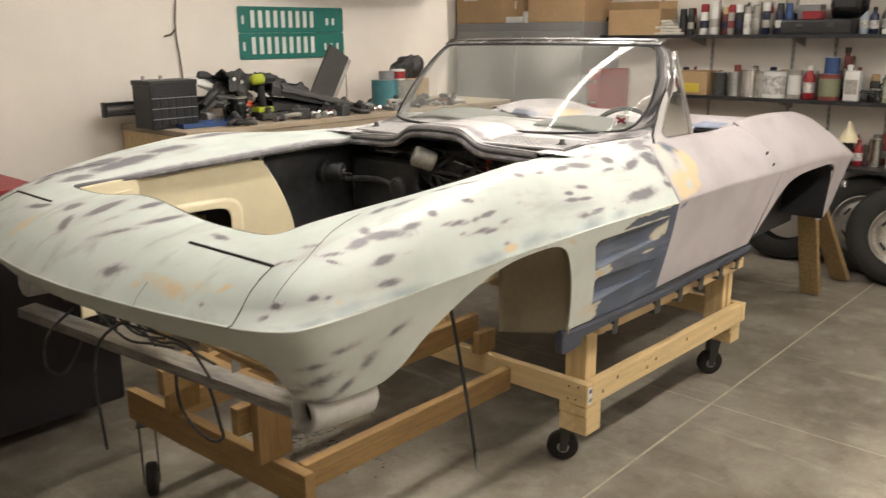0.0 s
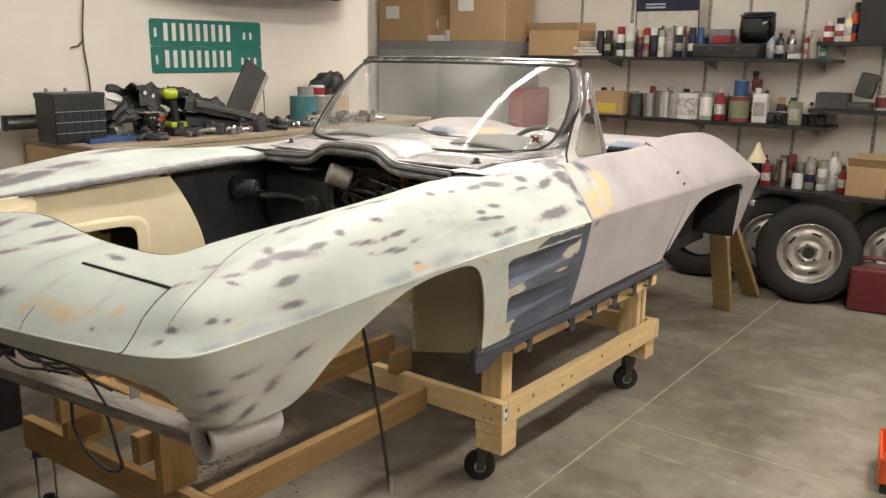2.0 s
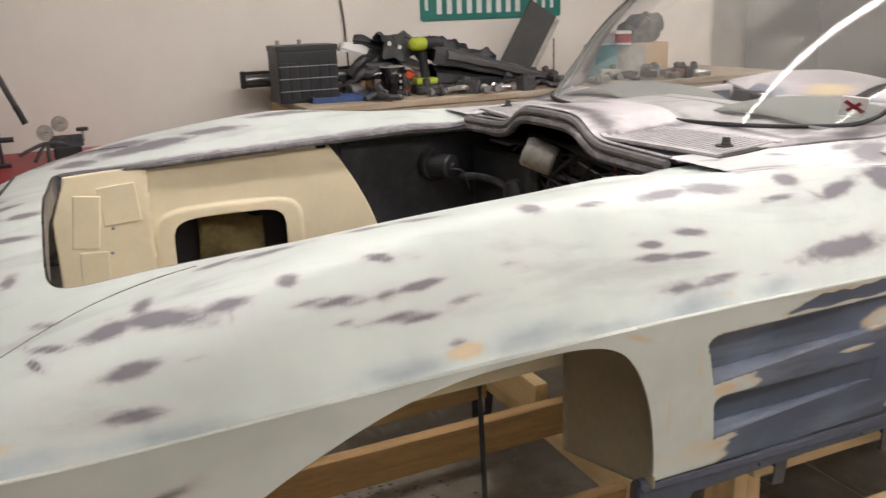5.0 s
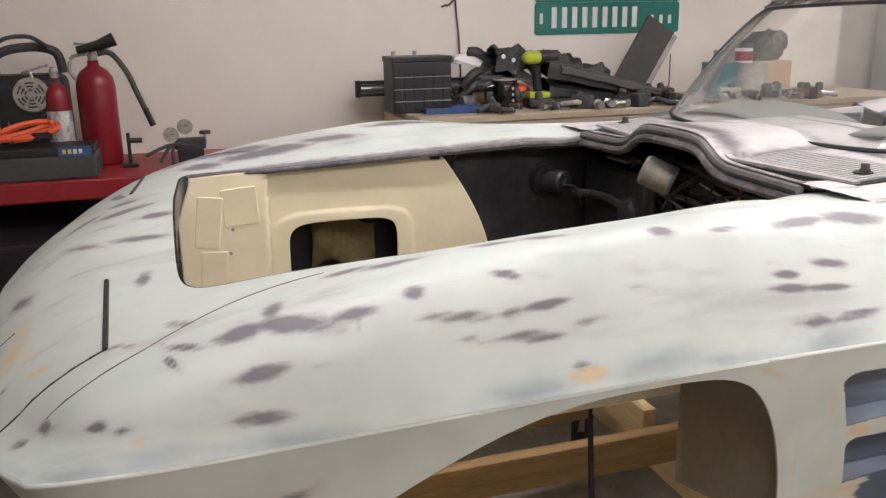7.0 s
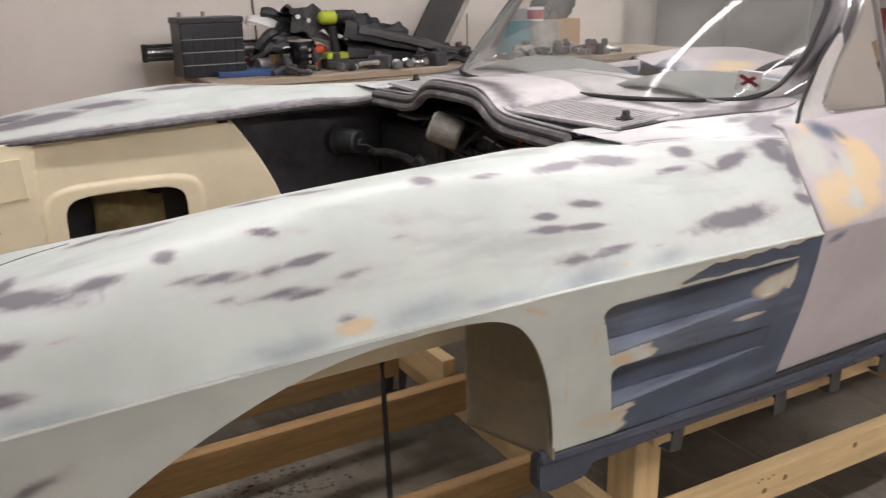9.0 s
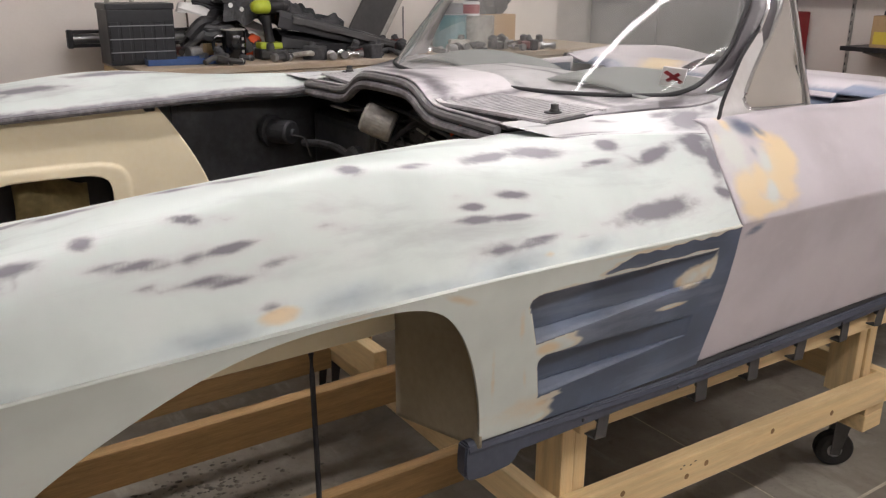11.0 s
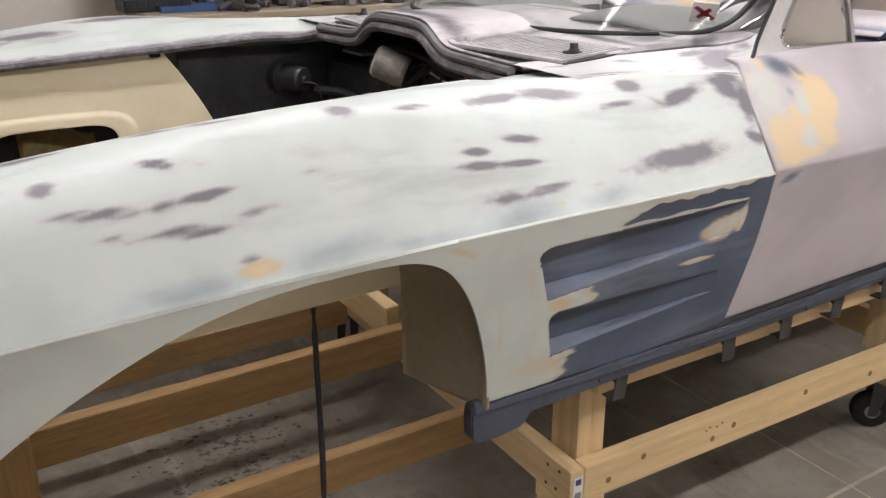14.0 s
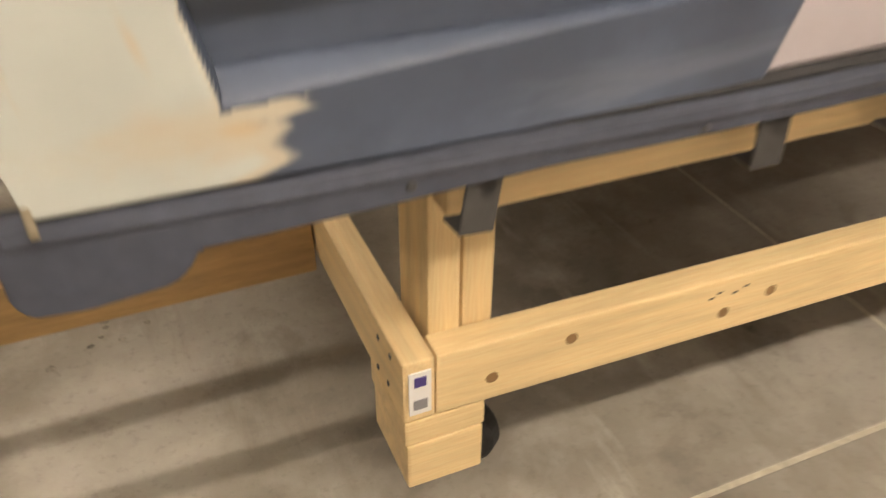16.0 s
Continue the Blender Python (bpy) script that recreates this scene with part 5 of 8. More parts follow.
# nose: headlamp panel seams, slot, ridge
def on_top(l, g):
    """A point on the upper front skin at a distance along the crease and up from it."""
    i = int(np.argmin(abs(UL[:, 0] - l)))
    j = int(np.argmin(abs(UG[i] - g)))
    return UP[i, j]
def skin(x, y):
    """The point of the upper front skin over (x, y)."""
    d = (UP[..., 0] - x) ** 2 + (UP[..., 1] - abs(y)) ** 2
    near = np.argsort(d, axis=None)[:6]
    w = 1 / (d.ravel()[near] + 1e-7)
    return Vector((x, y, float((UP[..., 2].ravel()[near] * w).sum() / w.sum())))
for sg in (-1, 1):
    slot = [skin(0.268 + (y - 0.40) * 0.065, sg * y) + Vector((0, 0, 0.0004)) for y in np.linspace(0.40, 0.715, 16)]
    part("headlamp_slot", tube(slot, 0.0044, 6), BLACK, car, "open black slot behind the headlamp door")
    # the third line is no seam: it paints a ridge's shaded crease in grey
    for pts, r_, mat, words in ((((0.287, 0.713), (0.245, 0.722), (0.209, 0.733), (0.137, 0.762), (0.118, 0.770)), 0.0013, DUSTBLACK, "dark seam of the headlamp panel"),
                                (((0.125, 0.442), (0.09, 0.452), (0.065, 0.475)), 0.0010, GUTTER, "faint seam of the headlamp panel"),
                                (((0.22, 0.80), (0.342, 0.765), (0.48, 0.71), (0.624, 0.66)), 0.0009, GUTTER, "grey line for the shaded crease beside the hood")):
        line = []
        for (xa, ya), (xb, yb) in zip(pts[:-1], pts[1:]):
            line += [skin(xa + (xb - xa) * k / 5, sg * (ya + (yb - ya) * k / 5)) + Vector((0, 0, 0.0006)) for k in range(5)]
        part("panel_line", tube(line, r_, 5), mat, car, words)
    # lamp pod at the lower corner
    m = Matrix.Translation((0.292, sg * 0.785, 0.815)) @ pose(0, 0, 0, 0, 92, sg * 4)
    bm = lathe([(0.030, 0.03), (0.034, 0.002), (0.045, 0.0), (0.050, 0.006), (0.052, 0.10), (0.050, 0.185), (0.036, 0.20), (0.001, 0.205)], 28, m=m, close=False)
    part("lamp_pod", bm_mesh("lamp_pod", bm, True), SIDEPRIMER2, car, "sanded metal lamp pod with an open end")
    part("pod_hole", lathe([(0.001, 0.03), (0.031, 0.03)], 20, m=m, close=False), BLACK, car)
    part("drain_hole", lathe([(0.013, 0), (0.011, 0.002), (0.001, 0.002)], 12, m=pose(0.385, sg * 0.853, 0.905, sg * -90, 0, 0)), DUSTBLACK, car)
# core support and wiring under the nose
bm = plate([(0.03, 0.016), (-0.033, 0.012), (-0.036, -0.018), (0.01, -0.020), (0.01, -0.016), (-0.030, -0.014), (-0.028, 0.008), (0.03, 0.012)], 1.42)
bmesh.ops.translate(bm, vec=(0, -0.71, 0), verts=bm.verts)
part("core_support", bm, CORESTEEL, car, "dusty grey steel core support", at=pose(0.345, 0.02, 0.738, 0, 0, 6))
P = [[(0.27 + 0.10 * (y + 0.72) ** 2 * (y < 0.4) + 0.05 * w, y, 0.905 + 0.012 * (-0.72 - y) - 0.045 * w + 0.010 * math.sin(3 * w)) for w in np.linspace(0, 1, 6)] for y in np.linspace(-0.735, 0.30, 40)]
thick(part("inner_valance", grid_mesh("inner_valance", P), TANGLASS, car, "bare tan fibreglass inner valance"), 0.006)
part("tab", box(0.03, 0.004, 0.05, 0.002, (0.385, -0.38, 0.80)), STEEL, car)
for k in range(8):
    y0 = rng.uniform(-0.25, 0.6)
    pts = [(0.35 + rng.uniform(-0.05, 0.05), y0 + 0.14 * j + rng.uniform(-0.04, 0.04), 0.80 + rng.uniform(-0.03, 0.05)) for j in range(-1, 3)]
    part("wire", tube(pts, 0.004, 6, smooth_steps=5), DUSTBLACK if k % 3 else BLACK, car)
part("cable", tube([(0.36, 0.0, 0.83), (0.30, 0.06, 0.84), (0.26, 0.16, 0.76), (0.27, 0.25, 0.60), (0.29, 0.28, 0.45), (0.30, 0.29, 0.34)], 0.005, 8, smooth_steps=6), DUSTBLACK, car, "black cable hanging from the nose")
part("cable", tube([(0.36, -0.10, 0.73), (0.36, -0.10, 0.62), (0.38, -0.12, 0.54), (0.40, -0.19, 0.50), (0.40, -0.26, 0.53), (0.38, -0.28, 0.60), (0.38, -0.25, 0.68), (0.37, -0.22, 0.73)], 0.005, 8, smooth_steps=6), DUSTBLACK, car, "black cable loop")
part("cable", tube([(0.30, 0.42, 0.80), (0.22, 0.45, 0.72), (0.2, 0.44, 0.62), (0.24, 0.40, 0.60), (0.3, 0.38, 0.7)], 0.005, 8, smooth_steps=6), DUSTBLACK, car)
# stiff cable hanging from the arch
A, B = Vector((1.185, -0.385, 0.98)), Vector((1.047, -0.682, 0.312))
part("hanging_cable", tube([A, A.lerp(B, 0.3) + Vector((0, -0.01, 0)), A.lerp(B, 0.7) + Vector((0.01, 0, 0)), B], 0.006, 8, smooth_steps=6), BLACK, car, "stiff black cable hanging below the arch")
part("cable_tip", tube([B + Vector((0, 0, 0.06)), B], 0.006, 8), STEEL, car)

# windscreen: a bowed pane with rounded corners in a black seal
def screen(v, u):
    """Point on the glass: v across from -1 to 1, u from base to top."""
    a = abs(v)
    base = Vector((1.845 + 0.06 * a * a + 0.19 * a ** 4, 0.05 + 0.65 * v, 1.280 + 0.012 * a ** 4))
    top = Vector((2.20 + 0.09 * a * a, -0.005 + 0.565 * v, 1.612 - 0.006 * a * a))
    return base.lerp(top, u) + Vector((-0.020, 0, 0.018)) * (4 * u * (1 - u))
def pane_half(u, sg=1):
    """Half width of the pane at a height, with its rounded corners; the driver's edge is the more raked one."""
    w = 0.982 if sg > 0 else float(np.interp(u, (0, 0.1, 0.2, 0.3, 0.55, 0.8, 1), (1.0, 1.008, 1.030, 1.045, 1.055, 1.03, 0.99)))
    for d, ru, rv in ((u, 0.20 if sg > 0 else 0.12, 0.085), (1 - u, 0.10, 0.06)):
        if d < ru:
            w -= rv * (1 - math.sqrt(max(0, 1 - (1 - d / ru) ** 2)))
    return w
UU = np.r_[0.0, 0.004, 0.015, 0.03, 0.05, 0.08, 0.11, 0.15, np.linspace(0.20, 0.88, 14), 0.91, 0.94, 0.965, 0.985, 0.996, 1.0]
P = [[screen(v * pane_half(u, v), u) for u in UU] for v in np.linspace(-1, 1, 70)]
g = part("windscreen_glass", grid_mesh("windscreen_glass", P), GLASS, car, "dusty windscreen glass")
g.visible_shadow = False
rim = [screen(v * pane_half(0, v), 0) for v in np.linspace(-1, 1, 50)] + [screen(pane_half(u), u) for u in UU[1:-1]] + [screen(v * pane_half(1, v), 1) for v in np.linspace(1, -1, 50)] + [screen(-pane_half(u, -1), u) for u in UU[::-1][1:-1]]
rim.append(rim[0])
part("seal", tube(rim, 0.0060, 8), BLACK, car, "black rubber windscreen seal")
for sg in (-1, 1):
    # broad pillar behind the pane's edge, primed at its foot and worn bright above
    P = [[screen(sg * (pane_half(u, sg) + (1.06 - pane_half(u) if sg > 0 else 0.05) * w), u) + Vector((0.006 + 0.03 * w * w, 0, -0.003)) for w in np.linspace(0, 1, 7)] for u in np.linspace(0.0, 1.03, 34)]
    me = grid_mesh("pillar", P)
    F = np.array([min(1.0, max(0.0, (k / 33 - 0.06) / 0.10)) * (0.92 - 0.45 * (j in (3, 4))) for k in range(34) for j in range(7)])
    patches(me, F, 0 * F, 0 * F)
    thick(part("pillar", me, COWLPRIMER, car, "sanded grey and black windscreen pillar"), 0.012, 0)
    part("pillar_trim", tube([screen(sg * (1.0 if sg > 0 else pane_half(u, -1) + 0.035), u) + Vector((0.018, sg * 0.006, 0.0)) for u in np.linspace(0.02, 1.0, 14)], 0.005, 8), CHROME, car, "scratched chrome trim")
P = [[screen(v, u) + Vector((0.012 * k, 0, 0.004 + 0.004 * math.sin(k))) for k, u in enumerate((0.995, 1.02, 1.045, 1.06))] for v in np.linspace(-1.01, 1.01, 60)]
thick(part("header", grid_mesh("header", P), COWLPRIMER2, car, "worn black and chrome windscreen header"), 0.010, 0)
part("header_trim", tube([screen(v, 1.035) + Vector((0.004, 0, 0.012)) for v in np.linspace(-0.98, 0.98, 40)], 0.006, 8), CHROME, car, "bright header moulding")
P = [[screen(v, 0.0) + Vector((0.004 + 0.004 * k, 0, -0.004 - 0.012 * k)) for k in range(4)] for v in np.linspace(-1.0, 1.0, 60)]
part("screen_channel", grid_mesh("screen_channel", P), LILAC, car, "primed channel under the windscreen")
sk = screen(-0.93, 0.10)
st = part("inspection_sticker", box(0.054, 0.003, 0.060, 0, (0, 0, 0)), WHITE, car, "white square sticker with a red mark", at=Matrix.Translation(sk + Vector((-0.004, -0.003, 0.004))) @ pose(0, 0, 0, 40, 0, -48) @ pose(0, 0, 0, 0, 8, 0))
for dx_, dz_, an in ((-0.006, 0.006, 35), (0.008, -0.004, 35), (0.0, 0.0, -50)):
    part("mark", box(0.036, 0.001, 0.010, 0, (0, 0, 0)), RED, st, at=pose(dx_, -0.0022, dz_, 0, an, 0))
    part("mark", box(0.036, 0.001, 0.010, 0, (0, 0, 0)), RED, st, at=pose(dx_, 0.0022, dz_, 0, an, 0))
# quarter window: a primed front band along the pillar, a chrome post behind
GAP = ((1.985, -0.746, 1.236), (2.05, -0.704, 1.262), (2.092, -0.676, 1.285), (2.132, -0.666, 1.340), (2.168, -0.657, 1.385), (2.258, -0.640, 1.470), (2.325, -0.610, 1.578))
LINE = ((2.20, -0.690, 1.262), (2.168, -0.684, 1.266), (2.158, -0.676, 1.286), (2.186, -0.667, 1.332), (2.222, -0.658, 1.380), (2.298, -0.641, 1.475), (2.340, -0.611, 1.580))
foot, top = Vector((2.398, -0.680, 1.256)), Vector((2.352, -0.611, 1.582))
v = part("vent_window", tube([LINE[2], LINE[1], LINE[0], foot], 0.005, 8, smooth_steps=3), CHROME, car, "chrome-framed quarter window")
part("front_band", grid_mesh("front_band", [[Vector(p).lerp(Vector(q), w) for w in np.linspace(0, 1, 5)] for p, q in zip(GAP, LINE)]), SIDEPRIMER2, v, "pale primed frame along the pillar")
part("band_edge", tube([Vector(p) for p in LINE[1:]], 0.006, 8, smooth_steps=3), CHROME, v)
part("vent_post", tube([foot, top], [0.010, 0.008], 10), CHROME, v, "worn chrome post of the quarter window")
part("pillar_gap", tube([Vector(p) + Vector((-0.004, 0.002, 0)) for p in GAP], 0.0045, 8, smooth_steps=3), BLACK, car, "dark gap between pillar and door")
pane = part("pane", mesh_of("pane", [Vector(p) for p in (*LINE[1:], top, foot)], [tuple(range(8))]), CLEARPANE, v)
pane.visible_shadow = False

# cockpit
tub = box(0.95, 1.30, 0.02, c=(2.45, 0, 0.80))
part("cockpit_floor", tub, BLACK, car, "bare black cockpit tub")
part("rear_bulkhead", box(0.02, 1.30, 0.41, 0.004, (2.93, 0, 1.005)), NAVYPAINT, car, "navy blue painted bulkhead behind the cockpit")
pan = box(1.10, 1.40, 0.02, 0.004, (2.38, 0, 0.690))
box(0.05, 0.06, 0.10, 0.006, (1.84, -0.60, 0.67), pan)
box(1.05, 0.07, 0.09, 0.006, (2.38, -0.50, 0.652), pan)
box(1.05, 0.07, 0.09, 0.006, (2.38, 0.50, 0.652), pan)
part("floor_pan", pan, DUSTBLACK, car, "dusty black underside of the floor")
part("rear_tub", box(1.22, 1.16, 0.30, 0.03, (3.52, 0, 0.86), seg=2), BLACK, car, "black rear luggage tub")
for y0 in (-0.33, 0.33):
    P = []
    for x in np.linspace(1.98, 2.30, 14):
        P.append([(x, y0 + w * 0.285, 1.235 + 0.085 * (1 - w * w) ** 0.7 * (0.75 + 0.25 * math.sin((x - 1.98) / 0.32 * 3.1))) for w in np.linspace(-1, 1, 26)])
    thick(part("dash_hood", grid_mesh("dash_hood", P), GREYDASH, car, "grey arched dashboard hood"), 0.008)
part("dash_panel", box(0.03, 1.28, 0.26, 0.01, (2.33, 0, 1.12)), DUSTBLACK, car, "dark dashboard")
ring = [(2.45 + 0.07 * math.cos(a), -0.315 + 0.19 * math.sin(a), 1.155 + 0.175 * math.cos(a)) for a in np.linspace(0, 2 * math.pi, 40)]
sw = part("steering_wheel", tube(ring, 0.011, 8), BLACK, car, "black three-spoke steering wheel")
for a in (0, 2.1, 4.2):
    part("spoke", tube([(2.44, -0.315, 1.15), (2.45 + 0.07 * math.cos(a), -0.315 + 0.19 * math.sin(a), 1.155 + 0.175 * math.cos(a))], 0.009, 6), STEEL, sw)
part("column", tube([(2.45, -0.315, 1.155), (2.30, -0.32, 1.10)], 0.02, 10), BLACK, sw)
me = grid_mesh("rear_bulkhead_deck", [[(2.84 + 0.14 * u, y, 1.235 + 0.03 * u - 0.05 * (abs(y) < 0.45) * (1 - u)) for u in np.linspace(0, 1, 6)] for y in np.linspace(-0.70, 0.70, 40)])
yv = np.array([v.co.y for v in me.vertices])
F = np.zeros(len(me.vertices))
spot(F, 0.3, 0.0, 0.12, 1, 0, yv, yv * 0, 0.8)
B = np.array([0.95 * min(1, max(0, (2.96 - v.co.x) / 0.06)) * (0.8 + 0.2 * math.sin(11 * v.co.y)) for v in me.vertices])
patches(me, 0 * F, F, B)
thick(part("rear_deck_edge", me, DOORPRIMER, car, "primed edge of the rear deck with filler"), 0.006)
# ---- wooden dolly ----
dolly = thing("body_dolly", pose(0, 0, 0), "pine two-by-four rolling dolly under the car body", "dolly")
def beam(a, b, w=0.038, h=0.089, mat=None, name="beam", label="", roll=0):
    """A piece of lumber from a to b, its middle line."""
    a, b = Vector(a), Vector(b)
    d = b - a
    m = Matrix.Translation((a + b) / 2) @ d.to_track_quat("X", "Z").to_matrix().to_4x4() @ pose(0, 0, 0, roll, 0, 0)
    return part(name, box(d.length, w, h, 0.004, seg=2), mat or WOOD, dolly, label, at=m)
for sg in (-1, 1):
    beam((1.632, sg * 0.718, 0.3885), (2.895, sg * 0.735, 0.3725), name="side_rail")
    for px, dr, up in ((1.612, 1, 0.016), (2.915, -1, 0.0)):
        # doubled studs, stacked blocks at each corner
        for k in range(2):
            beam((px + dr * (0.045 + 0.043 * k), sg * (0.655 - 0.006 * k), 0.34 + up), (px + dr * (0.045 + 0.043 * k), sg * (0.655 - 0.006 * k), 0.640 - 0.012 * k), 0.038, 0.089, name="post", roll=90)
        beam((px + dr * (-0.018), sg * 0.676, 0.307 + up), (px + dr * 0.082, sg * 0.676, 0.307 + up), 0.12, 0.038, name="block")
        beam((px + dr * (-0.016), sg * 0.678, 0.259 + up / 2), (px + dr * 0.080, sg * 0.678, 0.259 + up / 2), 0.118, 0.056 + up, name="block")
    beam((1.635, sg * 0.735, 0.642), (2.84, sg * 0.745, 0.636), 0.038, 0.046, name="top_rail")
    beam((0.60, sg * 0.37 + 0.01, 0.355), (1.59, sg * 0.385 + 0.01, 0.365), mat=DARKWOOD, name="front_rail")
    beam((0.47, sg * 0.215, 0.54), (1.60, sg * 0.205, 0.544), mat=DARKWOOD, name="upper_rail")
    beam((0.57, sg * 0.26, 0.40), (0.57, sg * 0.26, 0.60), 0.038, 0.12, mat=DARKWOOD, name="short_post")
    beam((1.612, sg * 0.24, 0.432), (1.612, sg * 0.24, 0.521), 0.038, 0.10, mat=DARKWOOD, name="short_post")
beam((1.612, -0.737, 0.3885), (1.612, 0.737, 0.3885), name="cross_beam")
beam((2.915, -0.755, 0.3725), (2.915, 0.755, 0.3725), name="cross_beam")
beam((0.575, -0.43, 0.345), (0.53, 0.56, 0.345), 0.038, 0.115, mat=DARKWOOD, name="cross_beam")
beam((1.47, -0.18, 0.585), (1.46, 0.42, 0.585), name="cross_beam")
beam((0.62, -0.20, 0.56), (0.62, 0.22, 0.56), mat=DARKWOOD, name="cross_beam")
st_ = part("lumber_label", box(0.026, 0.002, 0.062, 0, (1.612, -0.7385, 0.388)), WHITE, dolly, "white lumber tag with purple and grey print")
part("print", box(0.014, 0.001, 0.014, 0, (1.612, -0.7402, 0.406)), PURPLE, st_)
part("print", box(0.016, 0.001, 0.014, 0, (1.612, -0.7402, 0.372)), GREYSTEEL, st_)
for kx, kz in ((1.70, 0.365), (1.80, 0.39), (2.02, 0.36), (2.09, 0.375), (2.35, 0.385), (2.62, 0.36)):
    part("knot", lathe([(0.009, 0), (0.007, 0.0012), (0.001, 0.0014)], 10, m=pose(kx, -0.7365 - 0.0136 * (kx - 1.632), kz + 0.012, 90, 0, 0)), KNOT, dolly)
for k, bx in enumerate((1.995, 2.006, 2.03, 2.046)):
    part("pencil_mark", box(0.007, 0.001, 0.002, 0, (bx, -0.7378 - 0.0136 * (bx - 1.642), 0.402 + 0.006 * (k % 2))), BLACK, dolly)
for sx in (1.606,):
    for sy, sz in ((-0.70, 0.40), (-0.69, 0.35), (-0.66, 0.395), (-0.655, 0.345)):
        part("screw", lathe([(0.004, 0), (0.004, 0.001)], 8, m=pose(1.5925, sy, sz + 0.016, 0, -90, 0)), DUSTBLACK, dolly)
def caster(px, py, top, turn):
    c = part("caster", lathe([(0.012, -0.021), (0.042, -0.021), (0.057, -0.018), (0.062, -0.011), (0.062, 0.011), (0.057, 0.018), (0.042, 0.021), (0.012, 0.021)], 32, m=pose(0, 0.02, 0.0625, 90, 0, 0)), RUBBER, dolly, "black rubber caster wheel", at=pose(px, py, 0, 0, 0, turn))
    part("hub", lathe([(0.001, -0.024), (0.02, -0.024), (0.024, -0.021), (0.024, 0.021), (0.02, 0.024), (0.001, 0.024)], 16, m=pose(0, 0.02, 0.0605, 90, 0, 0)), STEEL, c, "steel hub")
    bm = box(0.09, 0.075, 0.005, 0.001, (0.02, 0.02, top - 0.003))
    for s_ in (-1, 1):
        one = bmesh.new()
        f = one.faces.new([one.verts.new(v) for v in ((-0.014, 0, 0.048), (0.014, 0, 0.048), (0.05, 0, top - 0.005), (-0.01, 0, top - 0.005))])
        r = bmesh.ops.extrude_face_region(one, geom=[f])
        bmesh.ops.translate(one, vec=(0, 0.003, 0), verts=[v for v in r["geom"] if isinstance(v, bmesh.types.BMVert)])
        join(one, bm, pose(0, 0.02 + s_ * 0.028, 0))
    part("fork", bm, GREYDARK, c, "dark steel caster fork")
for px, py, tn in ((1.745, -0.54, -52), (2.95, -0.60, -42), (1.70, 0.61, 30), (2.95, 0.62, 70)):
    caster(px, py, 0.2305, tn)
caster(0.55, 0.46, 0.287, 60)
caster(0.55, -0.36, 0.287, 20)
# dirt fallen from the engine bay
rd = random.Random(17)
dirt = bmesh.new()
for k in range(420):
    x, y, r = rd.gauss(1.18, 0.12), rd.gauss(0.30, 0.14), rd.uniform(0.003, 0.014)
    ring = [dirt.verts.new((x + r * rd.uniform(0.5, 1.2) * math.cos(a), y + r * rd.uniform(0.4, 1.0) * math.sin(a), 0.0015)) for a in (0, 1.2, 2.5, 3.8, 5.1)]
    tip = dirt.verts.new((x, y, 0.0015 + 0.35 * r))
    for a, b in zip(ring, ring[1:] + ring[:1]):
        dirt.faces.new((a, b, tip))
tagged(part("floor_dirt", dirt, FLAKES), "flakes of grey dirt on the concrete under the car", "dirt", kind="stuff")
# ---- workbench and wall ----
bench = thing("workbench", pose(0, 0, 0), "long wooden workbench along the wall, cluttered with parts", "workbench")
part("top", box(2.50, 0.65, 0.03, 0.004, (2.56, 1.665, 1.20)), PLY, bench, "worn pale plywood top")
part("front_board", box(2.50, 0.03, 0.12, 0.004, (2.56, 1.36, 1.125)), PLY, bench)
part("end_board", box(0.03, 0.57, 0.12, 0.004, (1.327, 1.69, 1.125)), WOOD, bench)
for lx in (1.39, 2.5, 3.75):
    for ly in (1.42, 1.93):
        part("leg", box(0.085, 0.085, 1.10, 0.004, (lx, ly, 0.555)), WOOD, bench)
part("lower_shelf", box(2.4, 0.5, 0.02, 0.002, (2.56, 1.69, 0.35)), DARKWOOD, bench)
BT = 1.215

def street_sign(zc, words):
    th = thing("street_sign", pose(2.48, 1.995, zc), "green street sign with white letters blanked to bars", "street sign", "street signs")
    corners = [(sx * 0.384 + 0.015 * math.cos(a), sz * 0.0605 + 0.015 * math.sin(a)) for sx, sz, a0 in ((1, 1, 0), (-1, 1, 90), (-1, -1, 180), (1, -1, 270)) for a in [math.radians(a0 + 22.5 * k) for k in range(5)]]
    part("plate", plate(corners, 0.003), GREEN, th, at=pose(0, -0.0015, 0))
    for x0, n, step, w, h, dz in words:
        for k in range(n):
            part("letter_bar", box(w, 0.0012, h, 0.0015, (x0 + k * step, -0.0022, dz)), SIGNWHITE, th)
    return th
street_sign(1.746, ((-0.365, 1, 0.05, 0.016, 0.05, 0.0), (-0.297, 9, 0.055, 0.027, 0.098, 0.004), (0.265, 2, 0.05, 0.018, 0.042, -0.01)))
street_sign(1.594, ((-0.365, 1, 0.05, 0.016, 0.05, 0.0), (-0.297, 9, 0.055, 0.027, 0.098, 0.004), (0.245, 3, 0.05, 0.018, 0.042, -0.01)))
part_w = tagged(part("hanging_cord", tube([(1.735, 1.985, 2.70), (1.72, 1.985, 2.2), (1.70, 1.985, 1.93), (1.675, 1.985, 1.70), (1.69, 1.985, 1.5), (1.695, 1.985, 1.29), (1.66, 1.97, 1.225)], 0.0045, 6, smooth_steps=5), CORD), "thin brown cord hanging down the wall", "cord")
